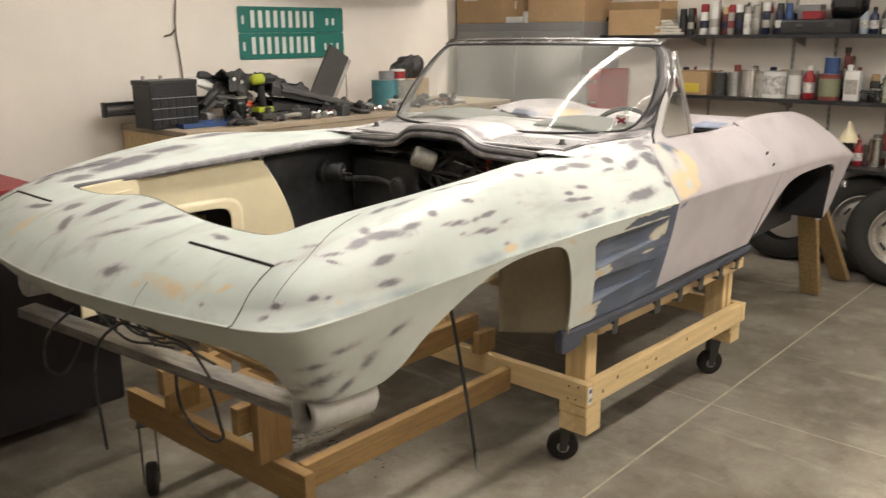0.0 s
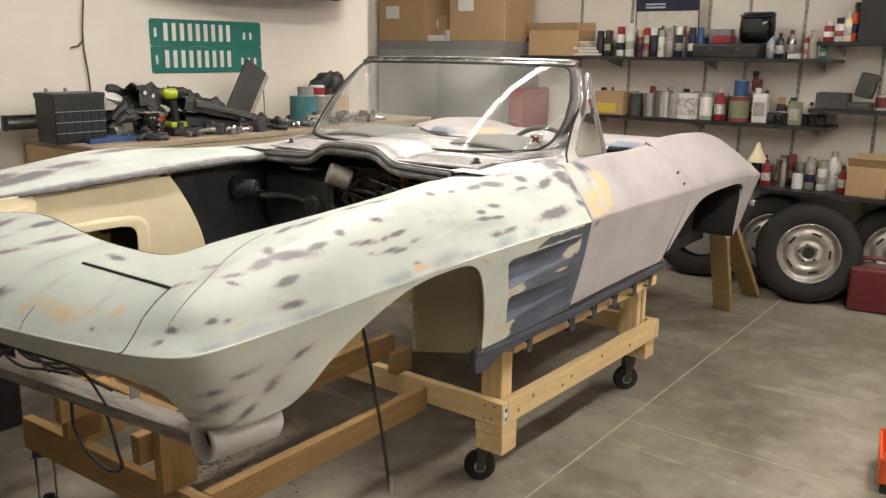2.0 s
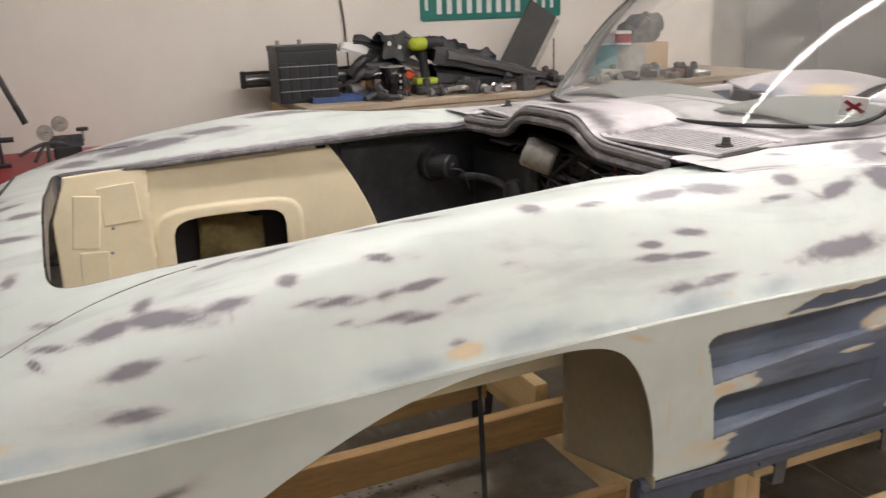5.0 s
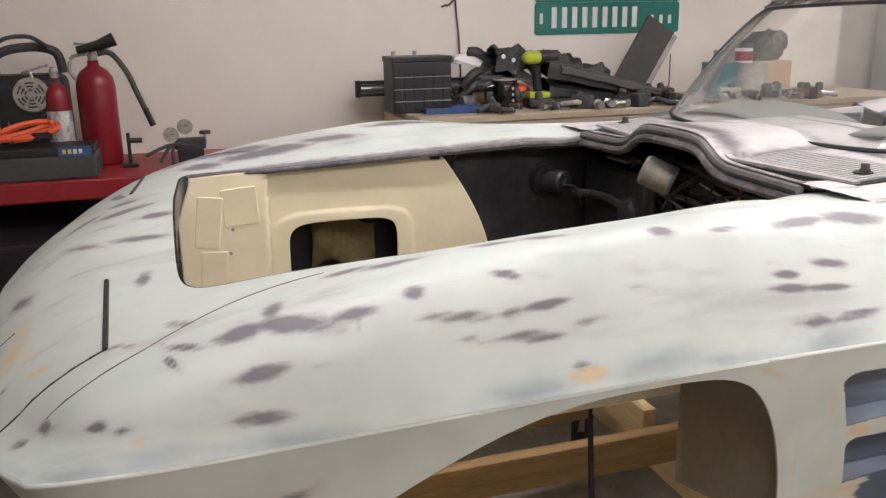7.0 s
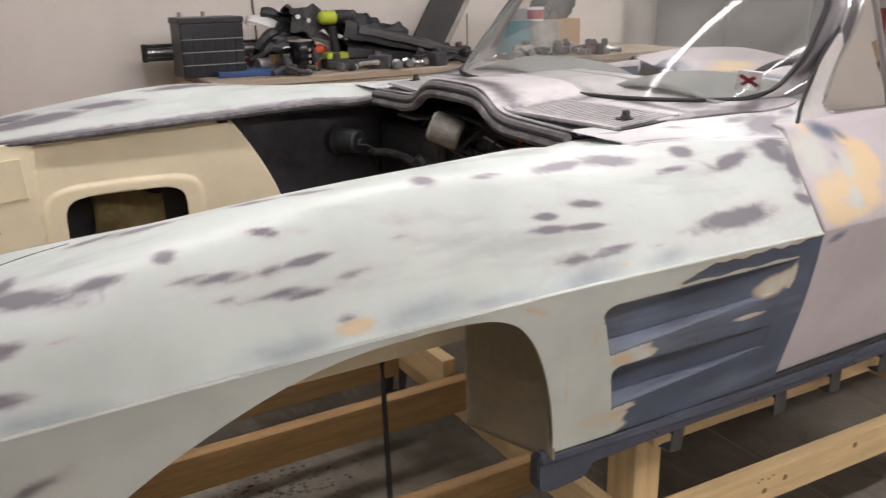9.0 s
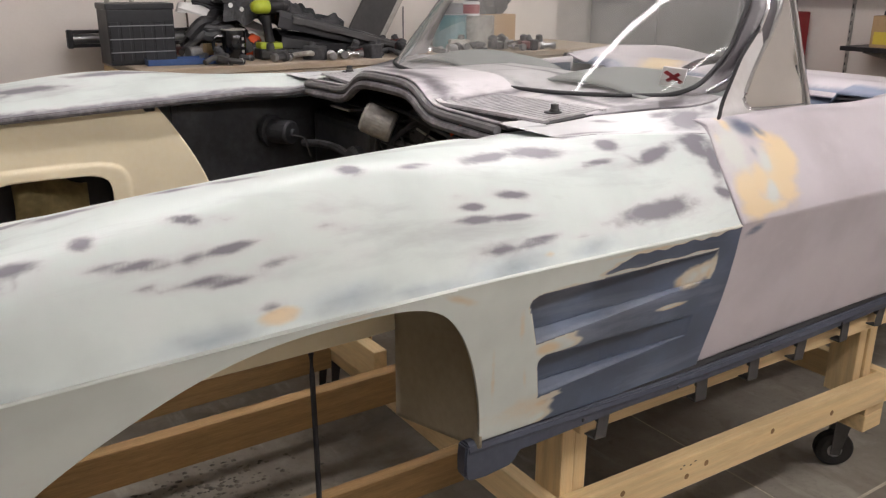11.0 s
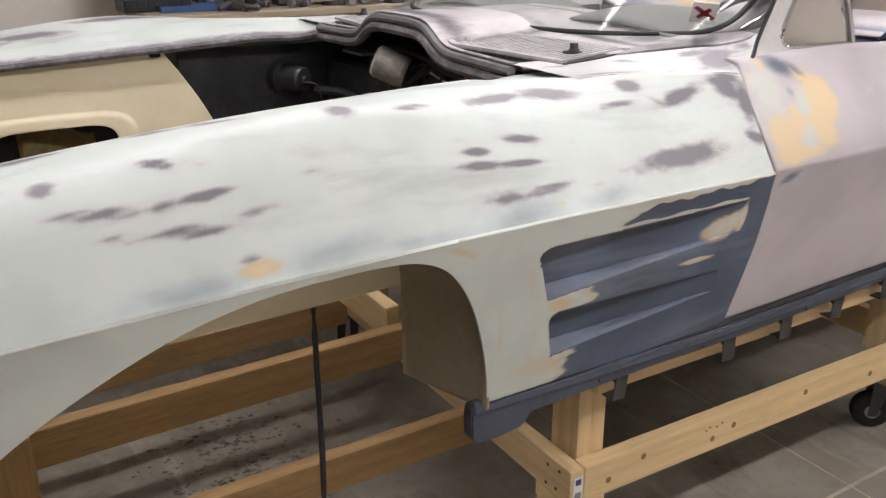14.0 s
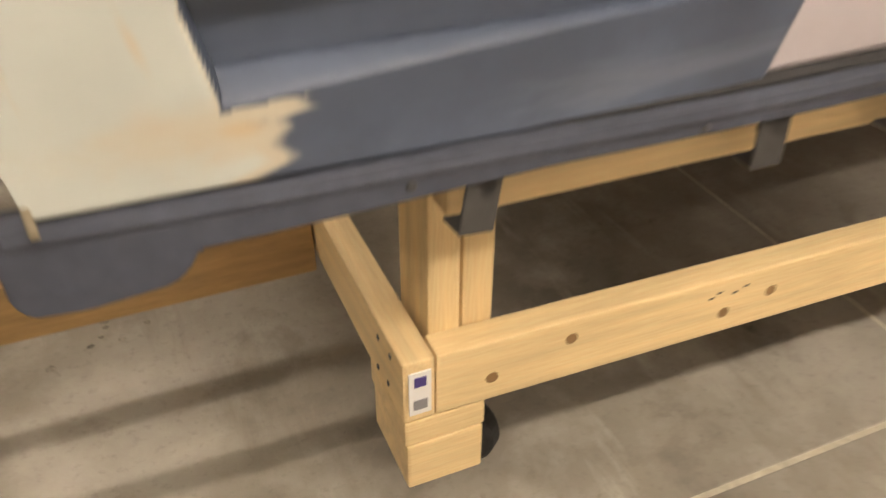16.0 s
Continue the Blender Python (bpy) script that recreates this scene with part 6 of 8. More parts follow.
part("knot", tube([(1.68, 1.985, 1.70), (1.645, 1.985, 1.665), (1.625, 1.985, 1.662), (1.605, 1.985, 1.655)], 0.005, 6, smooth_steps=4), CORD, part_w)

# hull of a kayak slung high on the wall
HU = []
for u in np.linspace(0, 1, 40):
    x = 2.0 + 1.65 * u
    w = 0.24 * math.sin(math.pi * min(1, max(0.0, 0.08 + u * 0.92))) ** 0.6
    zc = 2.0 + 0.10 * (2 * u - 1) ** 4 - 0.02
    HU.append([(x, 1.72 + w * math.cos(a), zc + 0.16 + 0.18 * math.sin(a) * (1 if math.sin(a) > 0 else 1.0)) for a in np.linspace(0, 2 * math.pi, 28)])
ky_ = thing("kayak", pose(0, 0, 0), "dark navy kayak hull slung high along the wall", "kayak")
part("hull", grid_mesh("hull", HU), NAVY, ky_)
for sx in (2.3, 3.3):
    part("strap", tube([(sx, 1.99, 2.45), (sx, 1.50, 2.35), (sx, 1.47, 2.15), (sx, 1.72, 1.972), (sx, 1.95, 2.1), (sx, 1.99, 2.45)], 0.008, 6, smooth_steps=5), BLACK, ky_)

# ---- things on the bench ----
bat = thing("car_battery", pose(1.385, 1.64, BT), "black car battery standing on the workbench", "battery")
part("case", box(0.255, 0.175, 0.212, 0.006, (0, 0, 0.106), seg=2), BATTERY, bat)
part("cover", box(0.262, 0.182, 0.024, 0.004, (0, 0, 0.222), seg=2), BATTERY, bat)
for k in range(6):
    part("rib", box(0.032, 0.004, 0.15, 0.0015, (-0.105 + k * 0.042, -0.0885, 0.09)), BATTERY, bat)
for zz in (0.05, 0.10, 0.15):
    part("rib", box(0.25, 0.003, 0.004, 0.001, (0, -0.090, zz)), GREYSTEEL, bat)
for px in (-0.095, 0.0):
    part("terminal", lathe([(0.010, 0), (0.009, 0.016), (0.0085, 0.02), (0.001, 0.021)], 14, m=pose(px, 0.03, 0.234)), PALEMETAL, bat, "grey lead terminal")
tray = thing("parts_tray", pose(1.52, 1.52, BT, 0, 0, -6), "shallow blue metal tray on the workbench", "tray")
bm = box(0.28, 0.12, 0.004, 0.001, (0, 0, 0.003))
for sx, sy, w, d in ((-0.138, 0, 0.004, 0.12), (0.138, 0, 0.004, 0.12), (0, -0.058, 0.28, 0.004), (0, 0.058, 0.28, 0.004)):
    box(w, d, 0.024, 0.001, (sx, sy, 0.012), bm)
part("body", bm, BLUEPAINT, tray)
bar = thing("towing_bar", pose(0, 0, 0), "black square bar with a chrome end on the bench", "bar")
part("channel", box(0.72, 0.03, 0.014, 0.003, (1.52, 1.86, 1.330)), BLACK, bar)
part("channel", box(0.72, 0.03, 0.014, 0.003, (1.52, 1.86, 1.275)), BLACK, bar)
part("end_cap", box(0.022, 0.034, 0.075, 0.004, (1.17, 1.86, 1.302)), BLACK, bar)
part("rod", tube([(1.18, 1.865, 1.302), (1.87, 1.865, 1.302)], 0.019, 12), STEEL, bar, "brushed steel rod")
part("prop", box(0.05, 0.05, 0.052, 0.003, (1.40, 1.86, BT + 0.026)), WOOD, bar)
part("prop", box(0.05, 0.05, 0.052, 0.003, (1.75, 1.86, BT + 0.026)), WOOD, bar)
mug = thing("mug", pose(1.755, 1.56, BT), "glossy black mug with small pale marks", "mug")
part("cup", bm_mesh("cup", lathe([(0.001, 0.002), (0.046, 0.0), (0.049, 0.004), (0.050, 0.125), (0.0475, 0.128), (0.045, 0.124), (0.044, 0.012), (0.001, 0.010)], 28, close=False), True), GLOSSBLACK, mug)
part("rim", lathe([(0.0495, 0.122), (0.0508, 0.126), (0.0475, 0.1295), (0.045, 0.126)], 28, close=False), PALEMETAL, mug, "worn pale rim")
part("handle", tube([(-0.048, 0, 0.10), (-0.08, 0, 0.095), (-0.088, 0, 0.065), (-0.078, 0, 0.035), (-0.048, 0, 0.028)], 0.007, 8, smooth_steps=4), GLOSSBLACK, mug)
for k in range(3):
    part("mark", box(0.010, 0.001, 0.012, 0, (0.022, -0.0458, 0.09 - 0.026 * k)), PALEMETAL, mug)
drill = thing("cordless_drill", pose(1.90, 1.56, BT), "green and black cordless drill standing on its battery", "drill")
part("battery_pack", box(0.115, 0.075, 0.045, 0.010, (0.01, 0, 0.0225), seg=2), BLACK, drill)
part("pack_cover", box(0.10, 0.07, 0.03, 0.010, (0.01, 0, 0.055), seg=2), LIME, drill, "lime green battery cover")
part("handle", tube([(0.015, 0, 0.06), (0.008, 0, 0.12), (0.0, 0, 0.18)], [0.022, 0.019, 0.022], 12), BLACK, drill)
part("motor_body", bm_mesh("motor_body", lathe([(0.001, -0.066), (0.020, -0.062), (0.028, -0.045), (0.030, 0.005), (0.029, 0.012)], 20, m=pose(0, 0, 0.215, 0, 90, 15)), True), LIME, drill, "lime green motor housing")
part("collar", lathe([(0.030, 0.010), (0.030, 0.06), (0.026, 0.085), (0.022, 0.09)], 18, m=pose(0, 0, 0.215, 0, 90, 15)), BLACK, drill)
part("chuck", lathe([(0.021, 0.085), (0.021, 0.11), (0.010, 0.125), (0.003, 0.127)], 18, m=pose(0, 0, 0.215, 0, 90, 15)), DUSTBLACK, drill)
glove = thing("orange_rag", pose(1.845, 1.635, BT), "crumpled bright orange rag", "rag")
bm = bmesh.new()
for ox, oy, oz, r_ in ((0, 0, 0.035, 0.035), (0.03, 0.02, 0.07, 0.033), (-0.02, 0.02, 0.025, 0.026), (0.035, -0.01, 0.03, 0.03)):
    one = bmesh.new()
    bmesh.ops.create_icosphere(one, subdivisions=2, radius=r_)
    for v in one.verts:
        v.co *= 1 + 0.25 * noise.noise(v.co * 60 + Vector((ox * 50, 0, 0)))
    join(one, bm, pose(ox, oy, oz))
part("cloth", bm_mesh("cloth", bm, True), ORANGE, glove)

# long black stamped panels leaning across the bench
def stamped(name, a, b, wdt, label, lift, mat, holes=0):
    a, b = Vector(a), Vector(b)
    d = b - a
    th = thing(name, Matrix.Translation(a) @ d.to_track_quat("X", "Z").to_matrix().to_4x4(), label, "car part")
    P = []
    for u in np.linspace(0, 1, 24):
        P.append([(u * d.length, wdt * (v - 0.5) * (1 - 0.35 * u), 0.022 * math.cos((v - 0.5) * 5) + 0.01 * math.sin(u * 9) + lift * u * (1 - u)) for v in np.linspace(0, 1, 12)])
    thick(part("panel", grid_mesh("panel", P), mat, th), 0.004)
    part("flange", tube([(u * d.length, -wdt * 0.5 * (1 - 0.35 * u), 0.005) for u in np.linspace(0, 1, 12)], 0.006, 6), mat, th)
    for k in range(holes):
        part("hole", lathe([(0.011, 0), (0.011, 0.002)], 12, m=pose(0.05 + 0.045 * k, -0.015, 0.0255)), SIGNWHITE, th)
    return th
def channel_panel(name, a, b, w, h, label, mat, crumple=0.0, seed=0, taper=0.3):
    """A pressed channel with turned-down flanges between a and b, bent and crumpled."""
    a, b = Vector(a), Vector(b)
    d = b - a
    th = thing(name, Matrix.Translation(a) @ d.to_track_quat("X", "Z").to_matrix().to_4x4(), label, "car part")
    prof = ((-0.5, -1.0), (-0.48, -0.25), (-0.44, 0.0), (-0.26, 0.02), (-0.22, 0.30), (0.0, 0.36), (0.22, 0.30), (0.26, 0.02), (0.44, 0.0), (0.48, -0.2), (0.5, -0.8))
    P = []
    for u in np.linspace(0, 1, 30):
        row = []
        for q, r in prof:
            k = noise.noise(Vector((u * 7 + seed, q * 3, r * 2))) * crumple
            row.append((u * d.length + 0.6 * k, w * q * (1 - taper * u) + k, h * r * (1 - taper * u) + 1.2 * k))
        P.append(row)
    thick(part("panel", grid_mesh("panel", P, smooth=False), mat, th), 0.004)
    part("flange", tube([Vector(row[0]) for row in P], 0.004, 6), mat, th)
    return th
channel_panel("cowl_panel", (1.95, 1.60, 1.405), (2.62, 1.56, 1.232), 0.19, 0.055, "long black pressed panel lying aslant on the pile", BLACK, 0.004, 1, 0.45)
channel_panel("black_trim", (2.00, 1.52, 1.385), (2.66, 1.50, 1.225), 0.05, 0.02, "narrow dusty grey trim strip along the pile", GREYDARK, 0.004, 5)
cb = channel_panel("black_bracket", (1.735, 1.68, 1.455), (2.10, 1.70, 1.405), 0.16, 0.07, "crumpled black sheet-metal bracket with bolt holes", DUSTBLACK, 0.040, 3, 0.1)
for k in range(2):
    part("bolt_hole", lathe([(0.010, 0), (0.010, 0.002)], 12, m=pose(0.025 + 0.05 * k, -0.088, -0.015 - 0.01 * k, 90, 0, 0)), SIGNWHITE, cb, "bright wall seen through a bolt hole")
channel_panel("torn_panel", (2.02, 1.76, 1.425), (2.34, 1.74, 1.345), 0.14, 0.06, "torn black sheet-metal panel", BLACK, 0.034, 9, 0.1)
channel_panel("black_tray", (1.98, 1.66, 1.315), (2.45, 1.60, 1.245), 0.24, 0.05, "black pressed tray under the pile", BLACK, 0.012, 13, 0.2)
stamped("trim_strip", (1.66, 1.78, 1.450), (1.86, 1.74, 1.40), 0.035, "narrow black trim strip", 0.0, BLACK)
stamped("white_sheet", (1.60, 1.80, 1.42), (1.95, 1.72, 1.31), 0.16, "bent white plastic sheet among the parts", 0.05, WHITE)
hb = thing("hose_bundle", pose(1.70, 1.66, BT), "bundle of dark rubber hoses and cables", "hoses")
rh = random.Random(31)
for k in range(9):
    ph = rh.uniform(0, 6)
    pts = [(-0.12 + 0.055 * j + rh.uniform(-0.02, 0.02), 0.06 * math.sin(j + ph), 0.03 + 0.10 * math.sin(j / 5 * math.pi) * rh.uniform(0.5, 1.2) + 0.008 * k) for j in range(6)]
    part("hose", tube(pts, rh.choice((0.012, 0.018, 0.024)), 8, smooth_steps=5), rh.choice((DUSTBLACK, BLACK, GREYDARK)), hb)
part("coupling", lathe([(0.022, -0.03), (0.026, -0.025), (0.026, 0.02), (0.018, 0.03)], 16, m=pose(-0.10, -0.05, 0.035, 0, 90, 20)), STEEL, hb, "steel hose coupling")
bp_ = thing("seat_panel", pose(2.42, 1.75, BT - 0.003, 0, 31, 0), "upright dark grey panel with a pale torn edge", "panel")
part("face", box(0.165, 0.02, 0.385, 0.006, (0, 0, 0.215), seg=2), GREYDARK, bp_)
part("edge_strip", box(0.028, 0.024, 0.33, 0.006, (0.092, 0, 0.235), seg=2), PALEMETAL, bp_, "pale torn foam edge")
rng2 = random.Random(11)
MATS = (BLACK, DUSTBLACK, DUSTBLACK, STEEL, GREYDARK, BLACK, DARKRED, PALEMETAL)
def scrap(x, y, z, k):
    th = thing("car_part", pose(x, y, z, 0, 0, rng2.uniform(0, 180)), ("small dark greasy car part on the bench", "small steel fitting on the bench", "short dark hose among the parts")[k % 3], "car part", "loose parts on the bench")
    m = MATS[rng2.randrange(len(MATS))]
    if k % 3 == 0:
        part("casting", box(rng2.uniform(0.04, 0.11), rng2.uniform(0.03, 0.06), rng2.uniform(0.03, 0.07), 0.008, (0, 0, 0.025), seg=2), m, th)
        part("boss", lathe([(0.018, 0), (0.016, 0.03), (0.008, 0.034)], 12, m=pose(rng2.uniform(-0.02, 0.02), 0, 0.04, rng2.uniform(-40, 40), 0, 0)), DUSTBLACK, th)
    elif k % 3 == 1:
        part("shaft", lathe([(0.012, -0.05), (0.012, 0.0), (0.02, 0.004), (0.02, 0.02), (0.01, 0.024), (0.01, 0.05)], 12, m=pose(0, 0, 0.02, 0, 90, 0)), rng2.choice((STEEL, CHROME, DUSTBLACK)), th)
        part("nut", lathe([(0.017, -0.01), (0.017, 0.01)], 6, m=pose(-0.045, 0, 0.02, 0, 90, 0)), STEEL, th)
    else:
        pts = [(-0.08, 0, 0.012), (-0.03, 0.03, 0.02), (0.02, -0.02, 0.03), (0.07, 0.02, 0.014)]
        part("hose", tube(pts, 0.011, 8, smooth_steps=5), m, th)
        part("clamp", lathe([(0.0135, -0.006), (0.0135, 0.006)], 12, m=pose(-0.07, 0.004, 0.013, 0, 90, 20)), STEEL, th)
for k in range(105):
    scrap(rng2.uniform(1.58, 3.3), rng2.uniform(1.37, 1.85), BT, k)

def tin(name, x, y, z, r, h, mat, label, lidmat=None, band=None, cat="can", group=""):
    th = thing(name, pose(x, y, z), label, cat, group)
    part("body", bm_mesh("body", lathe([(r * 0.98, 0), (r, 0.004), (r * 0.985, 0.008), (r * 0.985, h - 0.008), (r, h - 0.004), (r, h), (r * 0.93, h), (r * 0.92, h - 0.006), (0.001, h - 0.006)], 24), False), mat, th)
    if lidmat:
        part("lid", lathe([(r * 0.90, h - 0.006), (r * 0.90, h + 0.002), (0.001, h + 0.003)], 24), lidmat, th)
    if band:
        part("label", lathe([(r * 0.988, h * 0.15), (r * 0.991, h * 0.16), (r * 0.991, h * 0.82), (r * 0.988, h * 0.83)], 24, close=False), band, th)
    return th
tin("paint_can", 2.88, 1.62, BT, 0.085, 0.165, TEAL, "large teal paint can with a steel rim", STEEL)
tin("paint_can", 3.08, 1.66, BT, 0.085, 0.155, PALEMETAL, "large pale grey paint can", STEEL)
tin("paint_can", 2.90, 1.62, BT + 0.168, 0.05, 0.05, GREYSTEEL, "small grey tin stacked on a paint can", STEEL)
tin("filler_tub", 3.02, 1.64, BT + 0.158, 0.045, 0.065, WHITE, "white tub with a red and blue label", WHITE, RED)
cl = thing("work_gloves", pose(3.18, 1.72, BT + 0.16), "bundle of dark work gloves and straps", "gloves")
for k in range(6):
    one = bmesh.new()
    bmesh.ops.create_icosphere(one, subdivisions=2, radius=0.06)
    for v in one.verts:
        v.co *= 1 + 0.35 * noise.noise(v.co * 25 + Vector((k, 0, 0)))
    part("glove", bm_mesh("glove", one, True), BLACK, cl, at=pose(-0.08 + 0.035 * k, 0.02 * (k % 2), 0.03 + 0.03 * (k % 3)))
part("strap", tube([(-0.1, 0, 0.05), (-0.02, -0.04, 0.13), (0.05, 0, 0.14), (0.11, 0.02, 0.05)], 0.008, 6, smooth_steps=5), GREYDARK, cl)
part("box", box(0.22, 0.2, 0.16, 0.004, (0.02, 0.02, -0.08)), CARD, cl)
ant = thing("thin_rod", pose(2.72, 1.80, BT), "thin upright steel rod on the bench", "rod")
part("rod", tube([(0, 0, 0), (0, 0, 0.20)], 0.003, 6), DUSTBLACK, ant)
part("foot", box(0.05, 0.05, 0.01, 0.002, (0, 0, 0.005)), DUSTBLACK, ant)

# ---- back wall: shelves ----
def shelf(y0, y1, z, depth=0.32):
    th = thing("wall_shelf", pose(0, 0, 0), "black laminate wall shelf on slotted brackets", "shelf", "wall shelves")
    part("board", box(depth, y0 - y1, 0.022, 0.003, (FX1 - depth / 2 - 0.012, (y0 + y1) / 2, z - 0.011)), SHELFBLACK, th)
    part("edge", box(0.006, y0 - y1, 0.026, 0.001, (FX1 - depth - 0.015, (y0 + y1) / 2, z - 0.012)), BLACK, th)
    n = max(2, int((y0 - y1) / 0.6))
    for k in range(n):
        yb = y1 + 0.12 + (y0 - y1 - 0.24) * k / (n - 1)
        bm = bmesh.new()
        f = bm.faces.new([bm.verts.new(v) for v in ((FX1 - 0.01, yb, z - 0.022), (FX1 - depth + 0.03, yb, z - 0.022), (FX1 - depth + 0.03, yb, z - 0.034), (FX1 - 0.01, yb, z - 0.09))])
        r = bmesh.ops.extrude_face_region(bm, geom=[f])
        bmesh.ops.translate(bm, vec=(0, 0.004, 0), verts=[v for v in r["geom"] if isinstance(v, bmesh.types.BMVert)])
        part("bracket", bm, PALEMETAL, th)
    return th
SZ = (0.74, 1.18, 1.63, 1.745, 1.30)
shelf(-0.28, -3.2, SZ[0], 0.40)
shelf(1.05, -0.87, SZ[1])
shelf(1.70, -0.86, SZ[2])
shelf(-0.74, -2.4, SZ[3], 0.30)
shelf(-0.73, -2.4, SZ[4], 0.30)
for ys in (1.2, 0.75, 0.12, -0.18, -0.57, -1.1, -1.7):
    st_ = tagged(part("shelf_standard", box(0.012, 0.022, 1.75, 0.002, (FX1 - 0.007, ys, 1.45)), PALEMETAL), "slotted pale metal shelf standard on the wall", "shelf standard", "shelf standards")
    for k in range(0, 34):
        part("slot", SLOT, None, st_, at=pose(FX1 - 0.0142, ys, 0.65 + k * 0.05))

def spray(x, y, z, r, h, body, cap, label):
    th = thing("spray_can", pose(x, y, z, 0, 0, random.uniform(0, 360)), label, "spray can", "spray cans on the shelves")
    hb = h * 0.74
    part("body", bm_mesh("body", lathe([(r * 0.9, 0), (r, 0.004), (r, hb - 0.012), (r * 0.96, hb - 0.004), (r * 0.7, hb + 0.008), (0.001, hb + 0.009)], 18), True), body, th)
    part("cap", lathe([(r * 0.86, hb), (r * 0.86, h - 0.006), (r * 0.74, h), (0.001, h)], 18), cap, th)
    part("label_band", lathe([(r * 1.004, hb * 0.3), (r * 1.006, hb * 0.31), (r * 1.006, hb * 0.62), (r * 1.004, hb * 0.63)], 18, close=False), random.choice((WHITE, PALEMETAL, SCUFFED, BLACK, PALEMETAL, RED2, NAVY)), th)
    return th
def bottle(x, y, z, r, h, body, cap, label):
    th = thing("bottle", pose(x, y, z), label, "bottle", "bottles on the shelves")
    part("body", bm_mesh("body", lathe([(r * 0.9, 0), (r, 0.006), (r, h * 0.62), (r * 0.85, h * 0.72), (r * 0.4, h * 0.83), (r * 0.38, h * 0.88), (0.001, h * 0.885)], 18), True), body, th)
    part("cap", lathe([(r * 0.45, h * 0.86), (r * 0.45, h), (0.001, h)], 14), cap, th)
    part("label", lathe([(r * 1.003, h * 0.2), (r * 1.006, h * 0.21), (r * 1.006, h * 0.5), (r * 1.003, h * 0.51)], 18, close=False), SCUFFED if body is not WHITE else RED2, th)
    return th
def jug(x, y, z, w, d, h, body, cap, label, turn=0):
    th = thing("jug", pose(x, y, z, 0, 0, turn), label, "jug", "jugs on the shelves")
    part("body", box(d, w, h * 0.84, 0.012, (0, 0, h * 0.42), seg=3), body, th)
    part("spout", lathe([(0.018, h * 0.83), (0.016, h * 0.9)], 12, m=pose(0, w * 0.25, 0)), body, th)
    part("cap", lathe([(0.021, h * 0.9), (0.021, h), (0.001, h)], 12, m=pose(0, w * 0.25, 0)), cap, th)
    part("label", box(0.002, w * 0.8, h * 0.4, 0, (-d / 2 - 0.001, 0, h * 0.4)), PALEMETAL, th)
    return th
def carton(x, y, z, w, d, h, mat, label, tape=True, turn=0, flaps=False):
    th = thing("cardboard_box" if mat is CARD else "box", pose(x, y, z, 0, 0, turn), label, "box")
    if flaps:
        part("bottom", box(d, w, 0.004, 0, (0, 0, 0.003)), mat, th)
        for sx, sy, a, b in ((-d / 2, 0, 0.004, w), (d / 2, 0, 0.004, w), (0, -w / 2, d, 0.004), (0, w / 2, d, 0.004)):
            part("side_panel", box(a, b, h, 0, (sx, sy, h / 2 + 0.001)), mat, th)
        part("flap", box(0.004, w * 0.98, h * 0.35, 0, (0, 0, h * 0.17), m=pose(-d / 2 - 0.002, 0, h, 0, -35, 0)), mat, th)
        part("flap", box(0.004, w * 0.98, h * 0.35, 0, (0, 0, h * 0.17), m=pose(d / 2 + 0.002, 0, h, 0, 20, 0)), mat, th)
    else:
        part("carton", box(d, w, h, 0.004, (0, 0, h / 2)), mat, th)
        if tape:
            part("tape", box(d + 0.002, 0.05, 0.002, 0, (0, 0, h + 0.001)), TAPE, th)
            part("label", box(0.002, w * 0.28, h * 0.3, 0, (-d / 2 - 0.0015, w * 0.2, h * 0.68)), WHITE, th)
    return th
SH = 5.45
# top shelf
for y, h, b, c, l in ((1.68, 0.20, NAVY, BLACK, "tall dark blue plastic bottle on the shelf"), (1.62, 0.20, NAVY, BLACK, "tall dark blue plastic bottle on the shelf"), (-0.406, 0.185, PALEBLUE, WHITE, "pale blue plastic bottle on the shelf"), (-0.468, 0.175, NAVY, BLACK, "dark blue plastic bottle on the shelf")):
    bottle(SH, y, SZ[2], 0.030, h, b, c, l)
carton(SH + 0.02, 1.29, SZ[2], 0.46, 0.26, 0.20, CARD, "open brown cardboard box with a white label on the shelf", flaps=True)
pl_ = thing("paper_pile", pose(SH - 0.04, 0.99, SZ[2]), "crumpled pile of white paper towels", "paper")
for k in range(5):
    part("sheet", box(0.16 - 0.012 * k, 0.26 - 0.035 * k, 0.022, 0.006, (0.01 * (k % 2), 0.01 * k, 0.012 + 0.023 * k)), CLOTH, pl_, at=pose(0, 0, 0, 0, 0, (k % 3) * 5 - 4))
